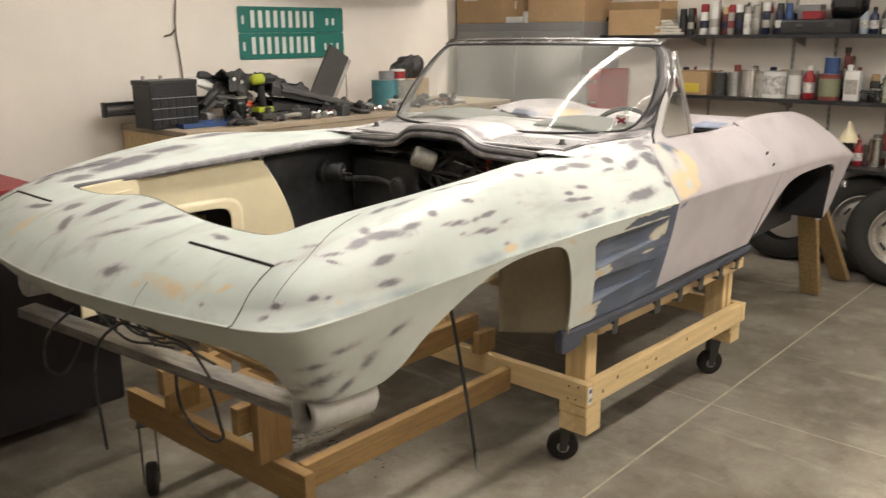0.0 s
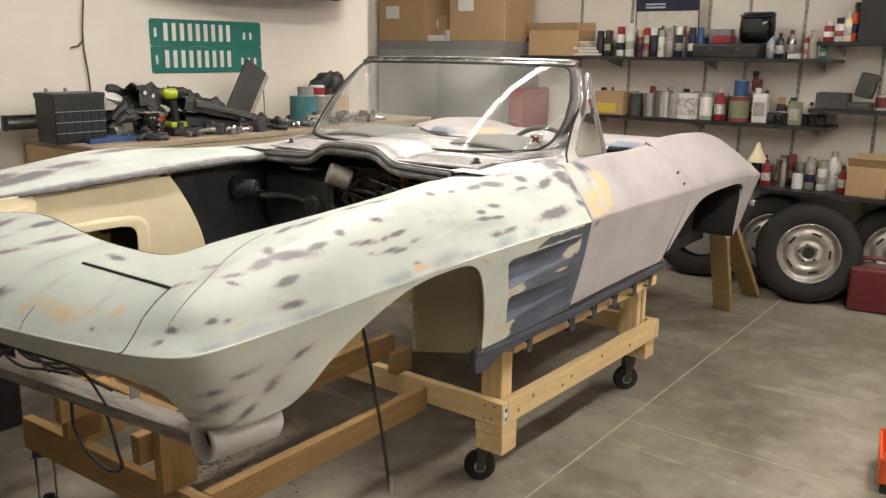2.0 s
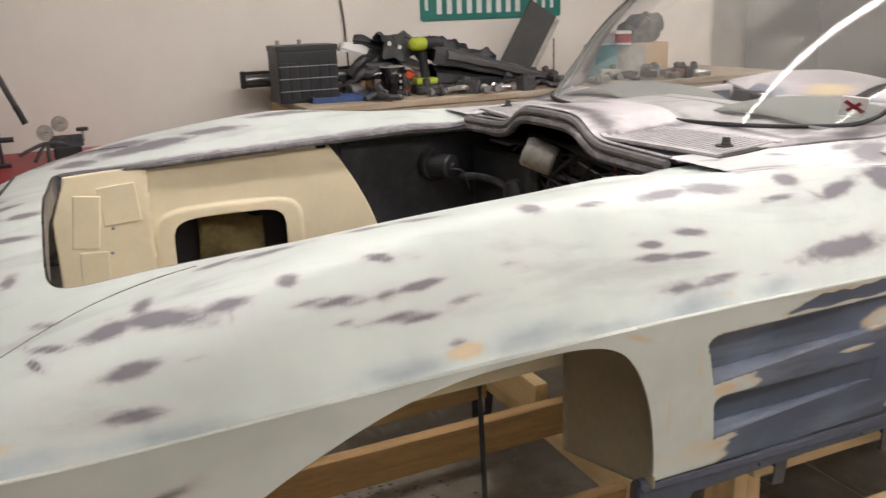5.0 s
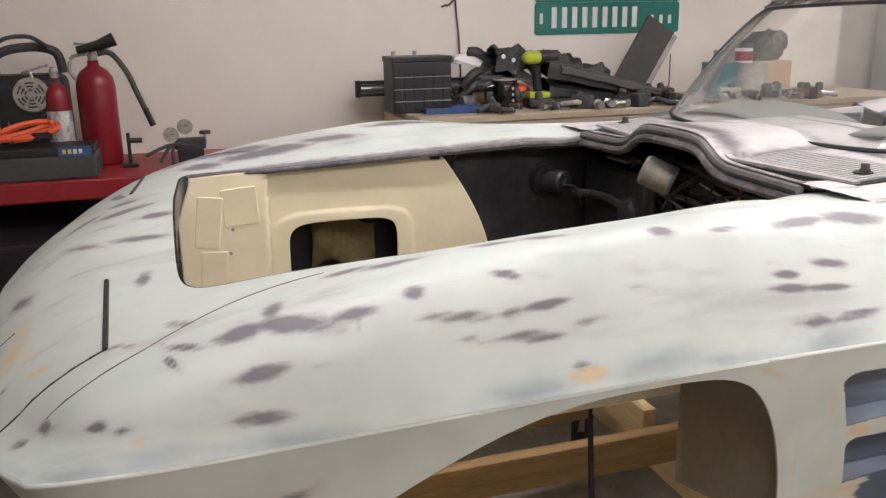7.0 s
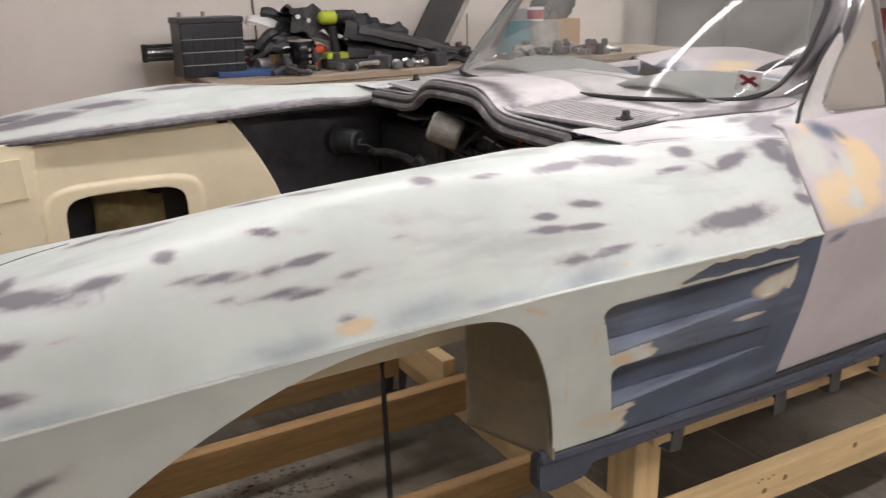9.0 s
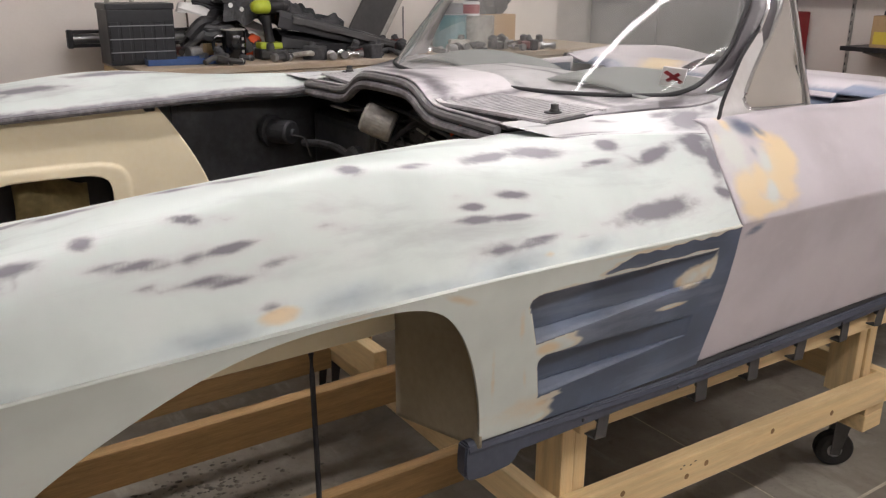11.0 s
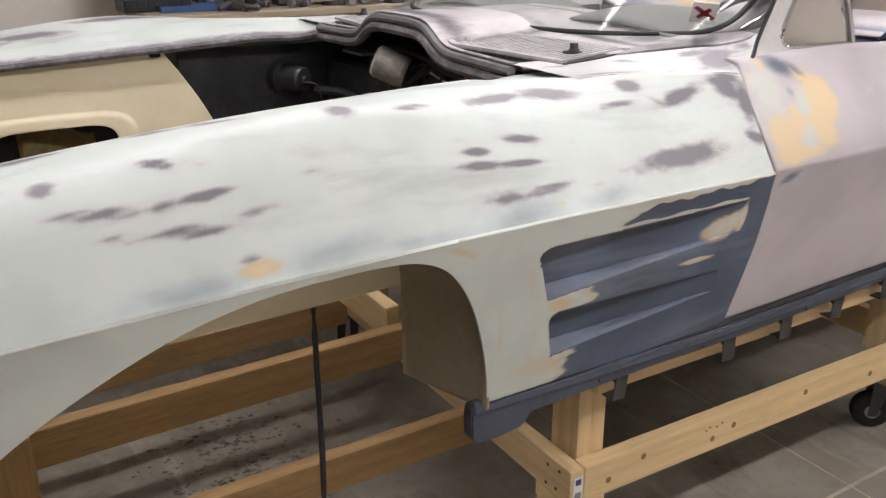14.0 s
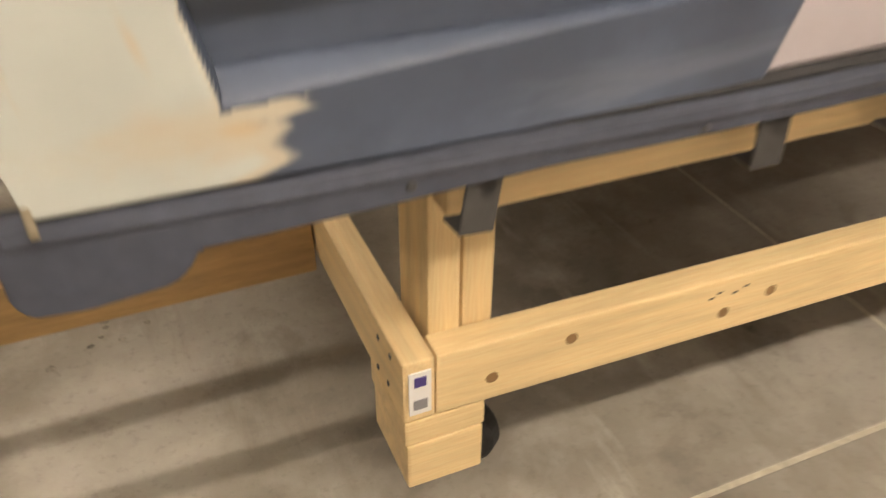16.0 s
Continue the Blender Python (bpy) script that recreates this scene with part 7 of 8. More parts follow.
for y, r, h, b, c, l in ((0.887, 0.030, 0.195, BLACK, BLACK, "black spray can"), (0.821, 0.026, 0.20, BLACK, GREYDARK, "black spray can"), (0.721, 0.034, 0.225, SIGNWHITE, RED, "white spray can with a red cap"),
                         (0.635, 0.035, 0.25, SIGNWHITE, SIGNWHITE, "tall white spray can"), (0.553, 0.027, 0.20, DARKRED, TAPE, "brown spray can"), (0.499, 0.026, 0.215, PALEMETAL, RED, "silver spray can with a red cap"),
                         (0.443, 0.030, 0.215, BLACK, SIGNWHITE, "black and white spray can"), (0.381, 0.030, 0.20, SIGNWHITE, PALEMETAL, "white spray can"), (0.314, 0.034, 0.21, PALEMETAL, PALEMETAL, "silver spray can"),
                         (0.239, 0.029, 0.22, NAVY, SIGNWHITE, "navy spray can with a white cap"), (0.146, 0.029, 0.215, NAVY, BLACK, "navy spray can"), (0.086, 0.026, 0.215, BLUEPAINT, BLUEPAINT, "blue spray can"),
                         (-0.665, 0.019, 0.14, PALEMETAL, RED, "small silver spray can"), (-0.709, 0.030, 0.19, PALEMETAL, PALEMETAL, "silver spray can"), (-0.773, 0.024, 0.10, GREEN, BLACK, "small green spray can")):
    spray(SH - 0.06 + random.uniform(-0.015, 0.015), y, SZ[2], r, h, b, c, l + " on the shelf")
for k in range(7):
    spray(SH + 0.04, 0.86 - 0.1 * k, SZ[2], 0.031, 0.20 + 0.012 * (k % 3), (PALEMETAL, RED, SIGNWHITE, BLACK)[k % 4], (RED, BLACK, SIGNWHITE)[k % 3], "spray can in the back row of the shelf")
dc = thing("display_card", pose(SH + 0.11, 0.415, SZ[2], 0, -4, 0), "retail display card with purple header and pictured chrome pipes", "display card")
part("card", box(0.012, 0.50, 0.43, 0.004, (0, 0, 0.215)), CLOTH, dc)
part("header", box(0.003, 0.50, 0.085, 0, (-0.008, 0, 0.385)), NAVY, dc)
for k in range(2):
    part("title_bar", box(0.002, 0.16, 0.014, 0, (-0.0105, 0.09, 0.395 - 0.024 * k)), PALEBLUE, dc)
for k in range(3):
    part("pictured_pipe", tube([(-0.009, 0.06 - 0.09 * k, 0.12), (-0.009, 0.02 - 0.09 * k, 0.235)], 0.016, 8), CHROME, dc)
part("frame", tube([(-0.002, 0.25, 0.0), (-0.002, 0.25, 0.43), (-0.002, -0.25, 0.43), (-0.002, -0.25, 0.0)], 0.008, 6), BLACK, dc)
tc = thing("tool_case", pose(SH - 0.02, -0.13, SZ[2]), "flat black plastic tool case on the shelf", "case")
part("shell", box(0.24, 0.48, 0.10, 0.015, (0, 0, 0.05), seg=2), BLACK, tc)
part("latch", box(0.01, 0.05, 0.03, 0.003, (-0.124, 0.1, 0.06)), GREYDARK, tc)
part("latch", box(0.01, 0.05, 0.03, 0.003, (-0.124, -0.1, 0.06)), GREYDARK, tc)
carton(SH - 0.01, -0.075, SZ[2] + 0.1025, 0.13, 0.12, 0.055, RED, "small red box on the tool case", tape=False)
carton(SH + 0.06, -0.03, SZ[2] + 0.1025, 0.16, 0.10, 0.10, GREYSTEEL, "small grey box on the tool case", tape=False)
wm = thing("welding_helmet", pose(SH + 0.02, -0.30, SZ[2] + 0.102), "dark blue and black welding helmet", "helmet")
HE = []
for a in np.linspace(-1.5, 1.5, 24):
    HE.append([(-0.13 * math.cos(a) * math.sin(b) ** 0.6, 0.125 * math.sin(a) * (0.8 + 0.2 * math.sin(b)), 0.10 - 0.11 * math.cos(b) + 0.01) for b in np.linspace(0.15, 2.9, 18)])
thick(part("shell", grid_mesh("shell", HE), GLOSSBLACK, wm), 0.005)
part("lens_frame", box(0.02, 0.13, 0.09, 0.008, (-0.125, 0, 0.12), seg=2), BLACK, wm)
part("visor_edge", tube([(-0.12 * math.cos(a), 0.125 * math.sin(a), 0.20 - 0.02 * math.cos(a)) for a in np.linspace(-1.4, 1.4, 12)], 0.006, 6), NAVY, wm)
carton(SH - 0.07, -0.594, SZ[2], 0.09, 0.06, 0.035, SIGNWHITE, "small white and red carton on the shelf", tape=False)
# middle shelf
bx_ = carton(SH, 0.77, SZ[1], 0.25, 0.20, 0.18, CARD, "brown carton with a yellow label on the shelf", tape=False)
part("yellow_label", box(0.002, 0.17, 0.07, 0, (-0.102, 0.02, 0.055)), YELLOW, bx_)
for y, r, h, m, l, bnd in ((0.571, 0.045, 0.17, DUSTBLACK, "dark paint tin", None), (0.46, 0.05, 0.175, STEEL, "bare steel quart can", None), (0.345, 0.068, 0.20, CHROMECAN, "shiny steel gallon can", None),
                           (0.153, 0.085, 0.19, SIGNWHITE, "white paint can with a scuffed label", SCUFFED), (0.011, 0.05, 0.20, PALEMETAL, "grey paint can", SIGNWHITE), (-0.231, 0.072, 0.18, RED2, "faded red paint can with an olive label", OLIVE), (0.25, 0.045, 0.185, PALEMETAL, "steel can", None)):
    tin("paint_can", SH - 0.02, y, SZ[1], r, h, m, l + " on the shelf", STEEL, bnd, group="cans on the shelves")
bottle(SH - 0.03, -0.094, SZ[1], 0.040, 0.235, RED, SIGNWHITE, "red bottle with a white cap")
tin("filler_tub", SH - 0.02, -0.235, SZ[1] + 0.183, 0.05, 0.11, BLUEPAINT, "blue tub with a white lid on a can", SIGNWHITE)
jug(SH + 0.07, -0.318, SZ[1], 0.06, 0.06, 0.36, DARKRED, BLACK, "tall brown bottle behind the cans")
jug(SH - 0.04, -0.39, SZ[1], 0.10, 0.07, 0.245, SIGNWHITE, SIGNWHITE, "white rectangular solvent can")
jug(SH - 0.10, -0.646, SZ[1], 0.085, 0.05, 0.19, OLIVE, BLACK, "olive and cream rectangular tin")
for k in range(7):
    scr = thing("car_part", pose(SH - 0.02 + 0.03 * (k % 2), -0.47 - 0.055 * k, SZ[1]), "greasy black fitting on the shelf", "car part", "loose parts on the shelf")
    part("casting", box(0.07, 0.05, 0.05 + 0.012 * (k % 3), 0.008, (0, 0, 0.03), seg=2), BLACK, scr)
    part("pipe", tube([(-0.05, 0, 0.02), (0, 0.03, 0.07), (0.04, -0.02, 0.06)], 0.008, 6, smooth_steps=4), DUSTBLACK, scr)
for k in range(6):
    tin("paint_can", SH + 0.08, 0.62 - 0.14 * k, SZ[1], 0.05, 0.17, (STEEL, DUSTBLACK, PALEMETAL)[k % 3], "paint can in the back row", STEEL, group="cans on the shelves")
# lower long shelf
lampy = thing("funnel", pose(SH - 0.03, -0.40, SZ[0]), "upturned cream plastic funnel on a dark stand", "funnel")
part("cone", bm_mesh("cone", lathe([(0.072, 0.16), (0.070, 0.165), (0.020, 0.265), (0.012, 0.30), (0.001, 0.301)], 24), True), CREAM, lampy)
part("stand", lathe([(0.035, 0), (0.035, 0.155), (0.02, 0.16)], 16), BLACK, lampy)
bottle(SH - 0.04, -0.475, SZ[0], 0.032, 0.18, RED, RED, "red plastic bottle on the long shelf")
tin("sprayer", SH - 0.02, -0.575, SZ[0], 0.045, 0.19, CHROMECAN, "steel sprayer canister with a nozzle", PALEMETAL)
tin("filler_tub", SH - 0.05, -0.696, SZ[0], 0.037, 0.10, SIGNWHITE, "small white tub on the long shelf", SIGNWHITE)
spray(SH - 0.03, -0.77, SZ[0], 0.034, 0.23, PALEMETAL, PALEMETAL, "silver spray can on the lower shelf")
spray(SH - 0.03, -0.85, SZ[0], 0.034, 0.205, SIGNWHITE, PALEMETAL, "white spray can on the lower shelf")
bottle(SH + 0.03, -0.905, SZ[0], 0.05, 0.27, CLEARPLASTIC, PALEMETAL, "cloudy plastic bottle on the long shelf")
bottle(SH - 0.05, -0.985, SZ[0], 0.024, 0.185, RED, BLACK, "red bottle with a black cap")
carton(SH - 0.02, -1.15, SZ[0], 0.24, 0.24, 0.20, CARD, "open cardboard box with red things inside", flaps=True)
for k in range(10):
    tin("paint_can", SH + 0.06, -0.52 - 0.17 * k, SZ[0], 0.05, 0.14 + 0.03 * (k % 3), (PALEMETAL, STEEL, SIGNWHITE)[k % 3], "paint can on the long lower shelf", STEEL, group="cans on the shelves")
# odds and ends filling the rows behind
rs = random.Random(5)
MUTED = (PALEMETAL, STEEL, GREYDARK, DUSTBLACK, CLOTH, SCUFFED, RED2, NAVY, CLEARPLASTIC, CARD, BLACK, CHROMECAN)
for (ya, yb), zz, n in (((1.5, -0.75), SZ[2], 16), ((0.95, -0.8), SZ[1], 18), ((-0.35, -1.9), SZ[0], 14), ((-0.8, -2.2), SZ[3], 8), ((-1.1, -2.2), SZ[4], 8)):
    for k in range(n):
        y = ya + (yb - ya) * (k + rs.uniform(0.1, 0.9)) / n
        x = SH + rs.uniform(0.085, 0.125)
        kind = rs.randrange(4)
        if kind == 0:
            tin("paint_can", x, y, zz, rs.uniform(0.03, 0.045), rs.uniform(0.09, 0.19), rs.choice(MUTED), "small paint can at the back of the shelf", STEEL, rs.choice((None, SCUFFED, RED2)), group="cans on the shelves")
        elif kind == 1:
            bottle(x, y, zz, rs.uniform(0.025, 0.038), rs.uniform(0.14, 0.23), rs.choice(MUTED), rs.choice((BLACK, SIGNWHITE, RED2)), "dusty plastic bottle at the back of the shelf")
        elif kind == 2:
            spray(x, y, zz, rs.uniform(0.026, 0.033), rs.uniform(0.18, 0.23), rs.choice(MUTED), rs.choice(MUTED), "spray can at the back of the shelf")
        else:
            carton(x, y, zz, rs.uniform(0.06, 0.12), 0.07, rs.uniform(0.06, 0.17), rs.choice((CARD, CLOTH, GREYDARK, SCUFFED)), "small worn box at the back of the shelf", tape=False)
# right-hand shelves
for y, r, h, b, c, l in ((-0.79, 0.032, 0.14, RED, SIGNWHITE, "red and white spray can"), (-0.855, 0.027, 0.155, SIGNWHITE, BLACK, "white spray can with a black cap"), (-0.95, 0.020, 0.25, ORANGE, BLACK, "tall orange spray can")):
    spray(SH - 0.04, y, SZ[3], r, h, b, c, l)
bottle(SH - 0.02, -0.905, SZ[3], 0.035, 0.19, CREAM, SIGNWHITE, "cream plastic bottle on the shelf")
carton(SH, -1.09, SZ[3], 0.22, 0.2, 0.33, BLACK, "black equipment box on the shelf", tape=False)
mc = thing("bench_grinder", pose(SH, -0.86, SZ[4]), "grey bench machine with a motor on the shelf", "machine")
part("base", box(0.16, 0.20, 0.11, 0.01, (0, 0, 0.055), seg=2), GREYDARK, mc)
part("arm", box(0.10, 0.11, 0.16, 0.015, (0, -0.16, 0.20), seg=2, m=pose(0, 0, 0, 12, 0, 0)), GREYDARK, mc)
part("foot", box(0.15, 0.14, 0.05, 0.008, (0, -0.17, 0.025), seg=2), DUSTBLACK, mc)

# ---- back left: cabinet, cartons, tool chest ----
cab = thing("steel_cabinet", pose(5.32, 2.26, 0), "tall grey steel storage cabinet with two doors", "cabinet")
part("body", box(0.56, 1.36, 1.74, 0.006, (0.02, 0, 0.87)), GREYSTEEL, cab)
for sg, w in ((-1, 0.42), (1, 0.42)):
    d = part("door", box(0.02, 0.66, 1.60, 0.004, (-0.272, sg * 0.335, 0.87)), GREYSTEEL2, cab)
    part("handle", box(0.02, 0.02, 0.12, 0.004, (-0.29, sg * 0.04, 1.0)), CHROME, d)
carton(5.28, 2.68, 1.7405, 0.55, 0.4, 0.36, CARD, "brown cardboard box with white shipping labels on the cabinet")
carton(5.30, 1.88, 1.7405, 0.56, 0.42, 0.46, CARD, "tall brown cardboard box on the cabinet", tape=True)
carton(5.16, 2.31, 1.7405, 0.24, 0.12, 0.05, SIGNWHITE, "flat white carton on the cabinet", tape=False)
tin("glass_jar", 5.12, 2.185, 1.7405, 0.04, 0.09, CLEARPLASTIC, "clear jar of small parts on the cabinet", PALEMETAL)
carton(5.33, 2.38, 1.7405, 0.16, 0.2, 0.22, CARD, "small brown carton with printed sides", tape=True)
ch = thing("tool_chest", pose(5.38, 1.64, 0), "red steel rolling tool chest with drawers", "tool chest")
part("body", box(0.44, 0.36, 1.26, 0.008, (0, 0, 0.73)), RED, ch)
for k in range(7):
    d = part("drawer", box(0.012, 0.33, 0.135, 0.003, (-0.225, 0, 0.22 + 0.165 * k)), RED, ch)
    part("pull", box(0.012, 0.29, 0.018, 0.003, (-0.236, 0, 0.275 + 0.165 * k)), CHROME, d)
for sx in (-0.15, 0.15):
    for sy in (-0.13, 0.13):
        part("caster", lathe([(0.05, -0.015), (0.05, 0.015)], 16, m=pose(sx, sy, 0.05, 90, 0, 0)), RUBBER, ch)

# ---- tyres, sawhorse and floor things by the back wall ----
def tyre(m, label, rim=True):
    th = thing("wheel", m, label, "wheel", "wheels by the back wall")
    prof = [(0.195, -0.085), (0.215, -0.098), (0.27, -0.105), (0.315, -0.096), (0.333, -0.075), (0.338, -0.03), (0.338, 0.03), (0.333, 0.075), (0.315, 0.096), (0.27, 0.105), (0.215, 0.098), (0.195, 0.085)]
    part("tyre", bm_mesh("tyre", lathe(prof, 56, close=False), True), RUBBER, th)
    for k in range(5):
        part("groove", lathe([(0.3385, -0.055 + 0.0275 * k - 0.003), (0.3392, -0.055 + 0.0275 * k), (0.3385, -0.055 + 0.0275 * k + 0.003)], 56, close=False), BLACK, th)
    if rim:
        r_ = part("rim", bm_mesh("rim", lathe([(0.198, 0.080), (0.205, 0.096), (0.198, 0.100), (0.188, 0.085), (0.182, 0.055), (0.165, 0.045), (0.15, 0.052), (0.118, 0.062), (0.098, 0.048), (0.07, 0.045), (0.066, 0.055), (0.045, 0.056), (0.04, 0.045), (0.001, 0.044)], 48, close=False), True), SILVER, th, "silver slotted steel rim")
        for k in range(5):
            a = 2 * math.pi * k / 5 + 0.3
            part("slot", box(0.016, 0.06, 0.004, 0.0015, (0.135, 0, 0.0595), m=pose(0, 0, 0, 0, 0, math.degrees(a))), BLACK, r_)
            part("lug_hole", lathe([(0.008, 0.046), (0.008, 0.0535)], 10, m=pose(0.058 * math.cos(a + 0.5), 0.058 * math.sin(a + 0.5), 0.003)), BLACK, r_)
        part("hub_hole", lathe([(0.037, 0.044), (0.037, 0.0585)], 20), BLACK, r_)
    return th
def facing(p, yaw, lean):
    """Pose for a wheel standing at p whose face looks along yaw and leans back."""
    return Matrix.Translation(p) @ pose(0, 0, 0, 0, 0, yaw) @ pose(0, 0, 0, 0, 90 - lean, 0)
tyre(facing((5.20, -0.865, 0.338), 197, 6), "black tyre on a silver slotted steel rim leaning back")
tyre(facing((5.40, -0.57, 0.338), 190, 6), "black tyre on a silver rim behind another wheel")
tyre(facing((5.52, -1.36, 0.338), 186, 6), "black tyre on a silver rim under the shelf")
tyre(facing((5.42, -0.02, 0.338), 188, 6), "bare black tyre in shadow by the wall", False)
gc = thing("fuel_can", pose(5.25, -1.29, 0, 0, 0, 8), "dark red plastic fuel can with a green spout", "fuel can")
part("body", box(0.22, 0.30, 0.30, 0.03, (0, 0, 0.15), seg=4), MAROON, gc)
part("handle", tube([(0, 0.10, 0.29), (0, 0.08, 0.345), (0, -0.06, 0.345), (0, -0.10, 0.29)], 0.014, 8, smooth_steps=4), MAROON, gc)
part("spout", tube([(0, 0.12, 0.30), (0, 0.13, 0.36), (-0.01, 0.155, 0.42), (-0.02, 0.17, 0.45)], 0.014, 10, smooth_steps=4), BLACK, gc)
part("collar", lathe([(0.026, 0), (0.026, 0.04), (0.016, 0.045)], 14, m=pose(0, 0.12, 0.29)), GREEN, gc, "green screw collar")
sh_ = thing("sawhorse", pose(0, 0, 0), "old pine sawhorse with splayed legs under the tail", "sawhorse")
def stick(a, b, w, h, mat, name):
    a, b = Vector(a), Vector(b)
    d = b - a
    return part(name, box(d.length, w, h, 0.004, m=Matrix.Translation((a + b) / 2) @ d.to_track_quat("X", "Z").to_matrix().to_4x4()), mat, sh_)
stick((4.46, -0.60, 0.64), (4.46, 0.60, 0.64), 0.09, 0.09, WOOD2, "top_bar")
for sg in (-1, 1):
    stick((4.40, sg * 0.50, 0.66), (4.60, sg * 0.515, 0.012), 0.12, 0.04, WOOD2, "leg")
    stick((4.52, sg * 0.50, 0.66), (5.07, sg * 0.55, 0.012), 0.12, 0.04, WOOD2, "leg")
oc = thing("orange_crate", pose(2.79, -1.90, 0, 0, 0, 10), "orange plastic tub on a black base", "tub")
part("base", box(0.28, 0.22, 0.045, 0.006, (0, 0, 0.0225)), BLACK, oc, "black plastic base")
bm = box(0.30, 0.24, 0.008, 0.002, (0, 0, 0.05))
for sx, sy, a, b in ((-0.146, 0, 0.008, 0.24), (0.146, 0, 0.008, 0.24), (0, -0.116, 0.30, 0.008), (0, 0.116, 0.30, 0.008)):
    box(a, b, 0.10, 0.002, (sx, sy, 0.096), bm)
part("tub", bm, ORANGE, oc)
part("lip", tube([(-0.15, -0.12, 0.146), (0.15, -0.12, 0.146), (0.15, 0.12, 0.146), (-0.15, 0.12, 0.146), (-0.15, -0.12, 0.146)], 0.007, 6), ORANGE, oc)

# ---- red cart with extinguishers beyond the nose ----
cart = thing("tool_cart", pose(0, 0, 0), "red topped tool cart with a dark body", "cart")
part("top", box(1.55, 0.62, 0.075, 0.008, (-0.15, 1.66, 1.02), seg=2), RED, cart, "worn red metal top tray")
part("body", box(1.72, 0.80, 0.78, 0.01, (-0.08, 1.54, 0.49)), VERYDARK, cart, "black lower body")
for sx in (-0.8, 0.5):
    part("caster", lathe([(0.05, -0.015), (0.05, 0.015)], 16, m=pose(sx, 1.5, 0.05, 90, 0, 0)), RUBBER, cart)
    part("caster", lathe([(0.05, -0.015), (0.05, 0.015)], 16, m=pose(sx, 1.86, 0.05, 90, 0, 0)), RUBBER, cart)
CT = 1.058
tb = thing("socket_case", pose(-0.20, 1.47, CT), "grey plastic tool case with a blue sticker", "tool case")
part("lower_shell", box(0.60, 0.20, 0.085, 0.008, (0, 0, 0.0425), seg=2), GREYDARK, tb)
part("lid", box(0.59, 0.19, 0.03, 0.006, (0, 0, 0.10), seg=2), BLACK, tb)
part("sticker", box(0.11, 0.003, 0.034, 0, (0.23, -0.0975, 0.100)), BLUEPAINT, tb, "blue sticker with pale print")
for k in range(4):
    part("print", box(0.012, 0.001, 0.016, 0, (0.195 + 0.018 * k, -0.0995, 0.100)), YELLOW if k < 2 else SIGNWHITE, tb)
part("clip", box(0.02, 0.01, 0.05, 0.002, (-0.06, -0.104, 0.06)), PALEMETAL, tb)
og = thing("ratchet_strap", pose(-0.14, 1.47, CT + 0.117), "tangled bright orange ratchet strap", "strap")
for k in range(5):
    ph = rng2.uniform(0, 6)
    pts = [(0.17 * math.cos(a * 1.1 + ph) * 0.6 + 0.02 * k - 0.05, 0.05 * math.sin(a * 1.7 + ph), 0.018 + 0.012 * k + 0.014 * math.sin(a * 2 + ph)) for a in np.linspace(0, 4, 10)]
    part("webbing", tube(pts, 0.011, 6, smooth_steps=3), ORANGE, og)
part("buckle", box(0.07, 0.03, 0.025, 0.004, (0.06, -0.03, 0.035)), BLACK, og)
def extinguisher(x, y, r, h, label, mat):
    th = thing("fire_extinguisher", pose(x, y, CT), label, "fire extinguisher", "fire extinguishers")
    part("cylinder", bm_mesh("cylinder", lathe([(r * 0.9, 0), (r, 0.01), (r, h * 0.80), (r * 0.93, h * 0.88), (r * 0.7, h * 0.95), (r * 0.3, h), (r * 0.28, h + 0.02), (0.001, h + 0.021)], 32), True), mat, th)
    part("valve", lathe([(0.016, h + 0.015), (0.018, h + 0.04), (0.012, h + 0.055), (0.001, h + 0.056)], 14), PALEMETAL, th, "silver valve")
    return th
ex = extinguisher(0.095, 1.72, 0.073, 0.385, "large red carbon dioxide extinguisher with a black horn", REDGLOSS)
part("hose", tube([(0.02, -0.01, 0.43), (0.07, -0.01, 0.43), (0.12, -0.02, 0.36), (0.15, -0.02, 0.28), (0.18, -0.03, 0.20)], 0.011, 8, smooth_steps=5), GREYDARK, ex, "grey rubber hose")
part("nozzle", tube([(0.175, -0.03, 0.215), (0.20, -0.03, 0.145)], 0.012, 8), BLACK, ex)
part("horn", tube([(-0.05, -0.03, 0.445), (0.03, -0.03, 0.462), (0.09, -0.03, 0.485)], [0.014, 0.02, 0.026], 12), BLACK, ex, "black discharge horn")
part("lever", box(0.12, 0.012, 0.008, 0.002, (-0.05, 0, 0.462), m=pose(0, 0, 0, 0, 6, 0)), CHROME, ex)
part("hose", tube([(-0.02, 0, 0.43), (-0.07, -0.02, 0.42), (-0.085, -0.02, 0.37), (-0.06, -0.02, 0.33)], 0.007, 8, smooth_steps=5), PALEMETAL, ex)
ex2 = extinguisher(-0.045, 1.68, 0.046, 0.33, "small red extinguisher with a scuffed white label", REDGLOSS)
part("label", lathe([(0.0465, 0.10), (0.0468, 0.101), (0.0468, 0.22), (0.0465, 0.221)], 28, close=False), SCUFFED, ex2, "scuffed white paper label")
part("lever", box(0.10, 0.012, 0.008, 0.002, (0.03, 0, 0.385), m=pose(0, 0, 0, 0, -14, 0)), CHROME, ex2)
part("lever", box(0.012, 0.012, 0.10, 0.002, (0.035, -0.01, 0.33), m=pose(0, 0, 0, 0, -18, 0)), CHROME, ex2)
pm = thing("air_pump", pose(-0.16, 1.76, CT), "black portable air pump with a round grey vent", "air pump")
part("shell", box(0.30, 0.20, 0.36, 0.05, (0, 0, 0.18), seg=4), BLACK, pm)
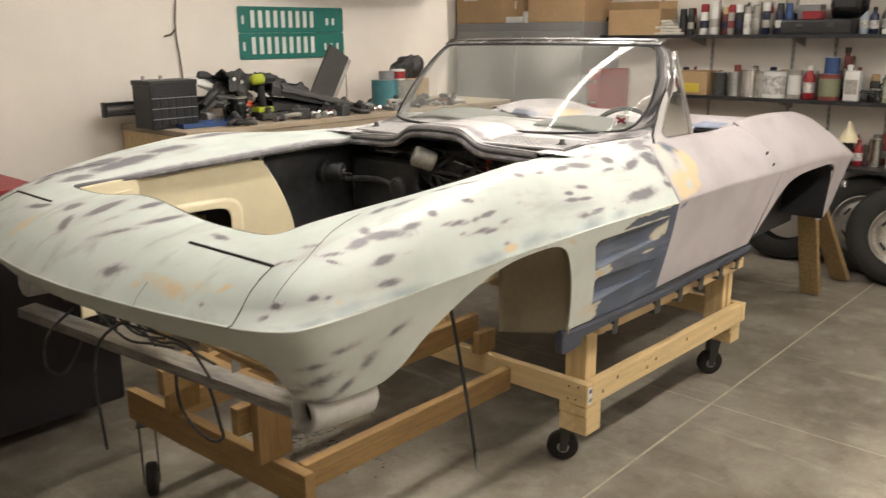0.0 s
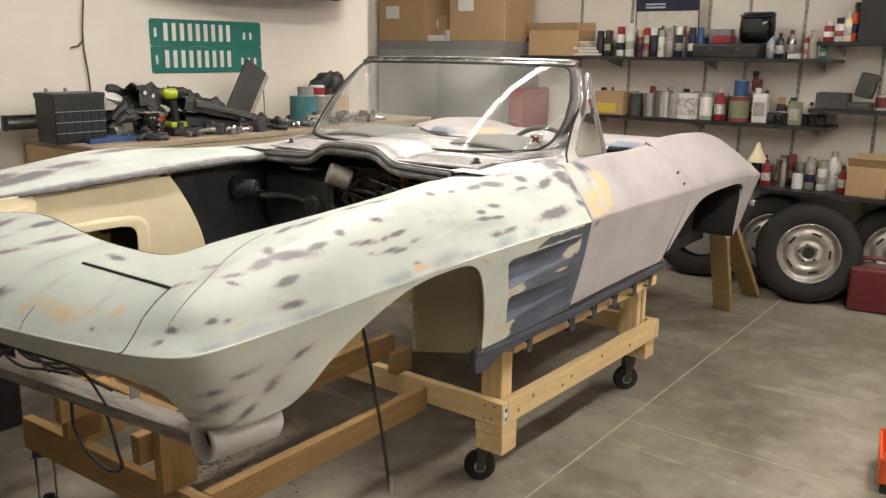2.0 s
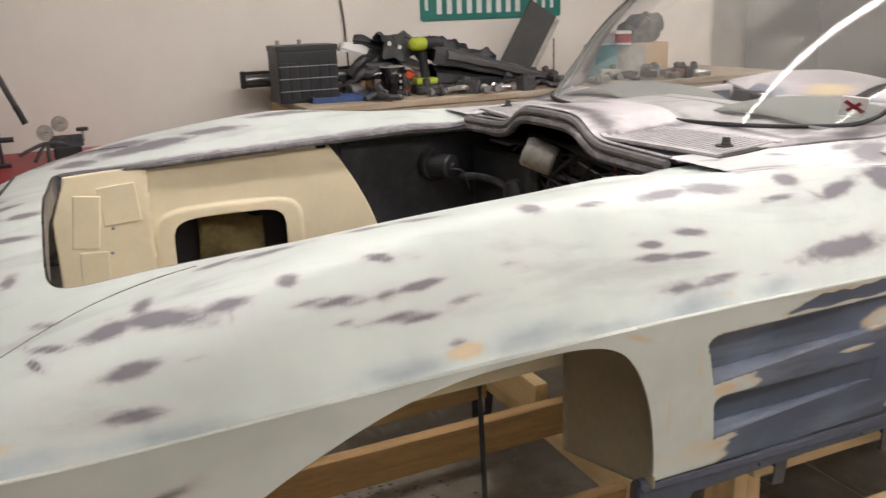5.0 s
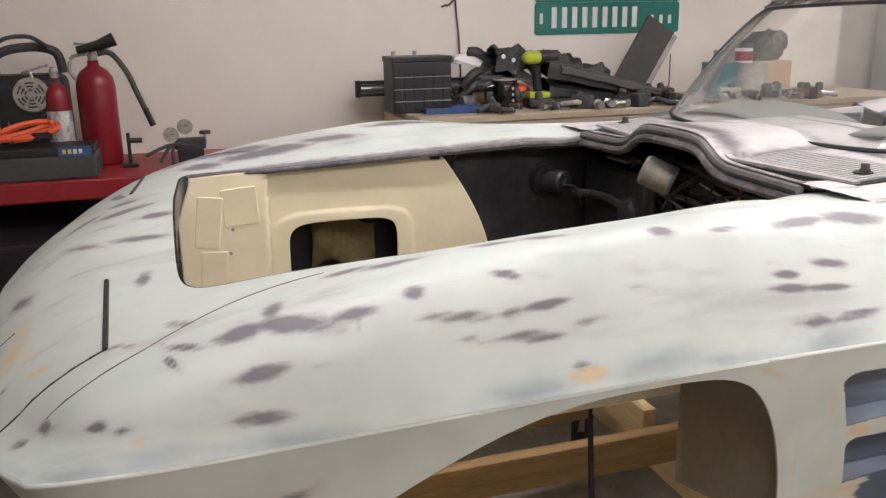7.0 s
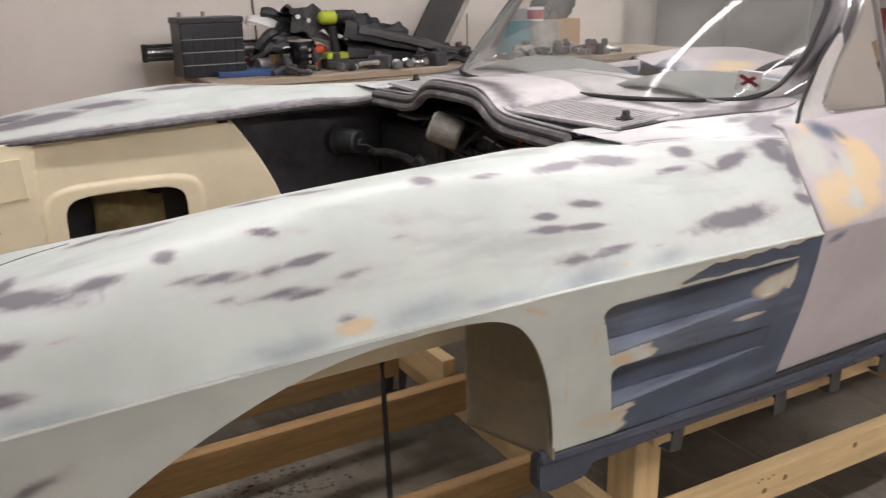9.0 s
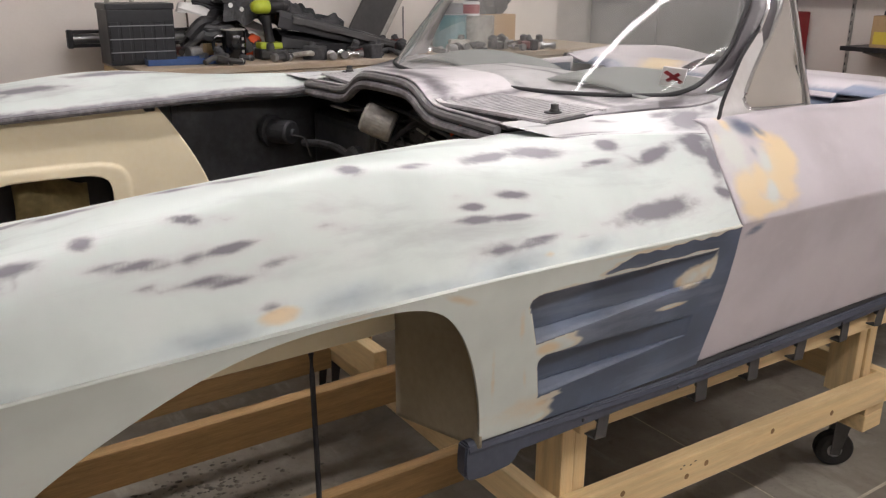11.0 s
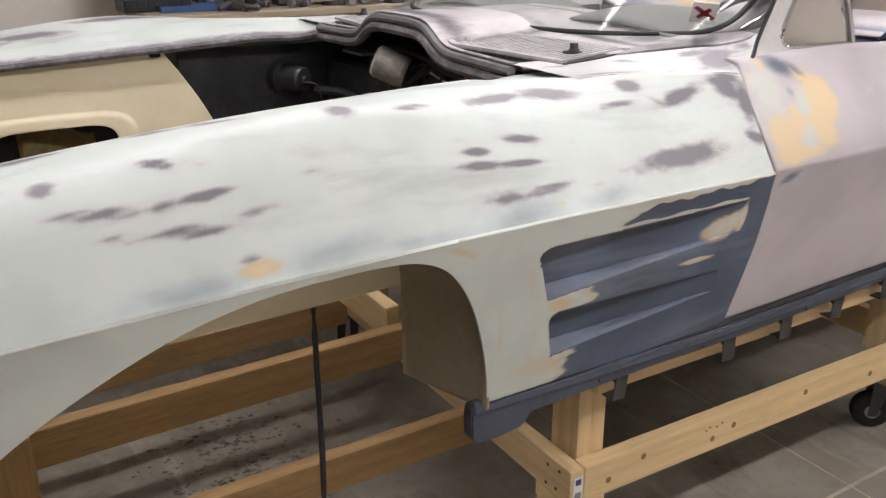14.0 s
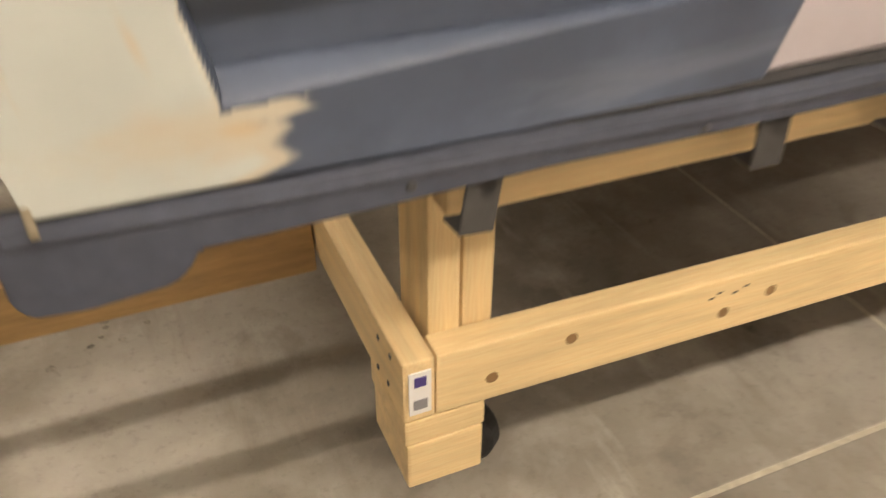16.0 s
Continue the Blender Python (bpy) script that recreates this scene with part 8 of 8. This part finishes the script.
part("vent_disc", lathe([(0.001, 0.004), (0.062, 0.004), (0.066, 0.0), (0.066, -0.01)], 28, m=pose(0.03, -0.102, 0.285, 90, 0, 0), close=False), PALEMETAL, pm, "pale grey vent disc")
for k in range(3):
    for j in range(6):
        a = j * math.pi / 3 + 0.2
        r_ = 0.02 + 0.013 * k
        part("vent_slot", tube([(0.03 + r_ * math.cos(a + t), -0.1065, 0.285 + r_ * math.sin(a + t)) for t in np.linspace(0, 0.7, 5)], 0.003, 5), BLACK, pm)
part("handle", tube([(-0.10, 0, 0.34), (-0.09, 0, 0.43), (0.02, 0, 0.46), (0.12, 0, 0.44), (0.14, 0, 0.36)], 0.018, 10, smooth_steps=5), DUSTBLACK, pm)
part("hose", tube([(-0.14, -0.06, 0.10), (-0.15, -0.08, 0.30), (-0.08, -0.05, 0.47), (0.03, -0.04, 0.50), (0.10, -0.04, 0.46)], 0.008, 8, smooth_steps=6), DUSTBLACK, pm)
part("hose", tube([(-0.11, -0.11, 0.06), (-0.10, -0.12, 0.2), (-0.09, -0.11, 0.30)], 0.014, 8, smooth_steps=4), GREYDARK, pm)
for k in range(10):
    part("chain_link", lathe([(0.007, -0.0015), (0.0095, 0), (0.007, 0.0015)], 10, m=pose(-0.06 + 0.003 * (k % 2), -0.11, 0.18 - 0.014 * k, 90 * (k % 2), 90, 0), close=False), STEEL, pm)
ga = thing("gauge_set", pose(0.40, 1.62, CT), "pair of dial gauges on a black manifold with hoses", "gauges")
part("manifold", box(0.12, 0.035, 0.045, 0.006, (0.03, 0, 0.075), seg=2), DUSTBLACK, ga)
part("knob", lathe([(0.022, 0), (0.022, 0.012), (0.001, 0.013)], 12, m=pose(0.09, 0, 0.11)), DUSTBLACK, ga)
part("stem", tube([(0.09, 0, 0.07), (0.09, 0, 0.11)], 0.006, 8), STEEL, ga)
part("base", box(0.10, 0.08, 0.055, 0.006, (0.03, 0, 0.0275)), BLACK, ga)
for gx, gz in ((-0.04, 0.115), (0.015, 0.145)):
    d = part("dial", lathe([(0.029, -0.014), (0.030, 0.0), (0.027, 0.004), (0.026, 0.001), (0.001, 0.001)], 24, m=pose(gx, -0.03, gz, 90, 0, 0)), PALEMETAL, ga, "white-faced dial")
    part("needle", box(0.018, 0.001, 0.002, 0, (gx + 0.004, -0.0325, gz + 0.003)), BLACK, d)
for k, (hx, hz) in enumerate(((-0.14, 0.03), (-0.09, 0.0), (-0.04, -0.01))):
    part("hose", tube([(0.0 + 0.02 * k, -0.01, 0.06), (-0.05 + 0.01 * k, -0.03, 0.075), (hx, -0.05, hz + 0.01)], 0.007, 8, smooth_steps=5), DUSTBLACK, ga)
jk = thing("steel_crank", pose(0.20, 1.60, CT), "small black crank handle standing on the cart", "crank")
part("post", tube([(0, 0, 0), (0, 0, 0.13)], 0.007, 8), BLACK, jk)
part("grip", tube([(0, 0, 0.10), (0.05, 0, 0.10)], 0.010, 8), BLACK, jk)
part("foot", box(0.06, 0.05, 0.012, 0.003, (0, 0, 0.006)), BLACK, jk)
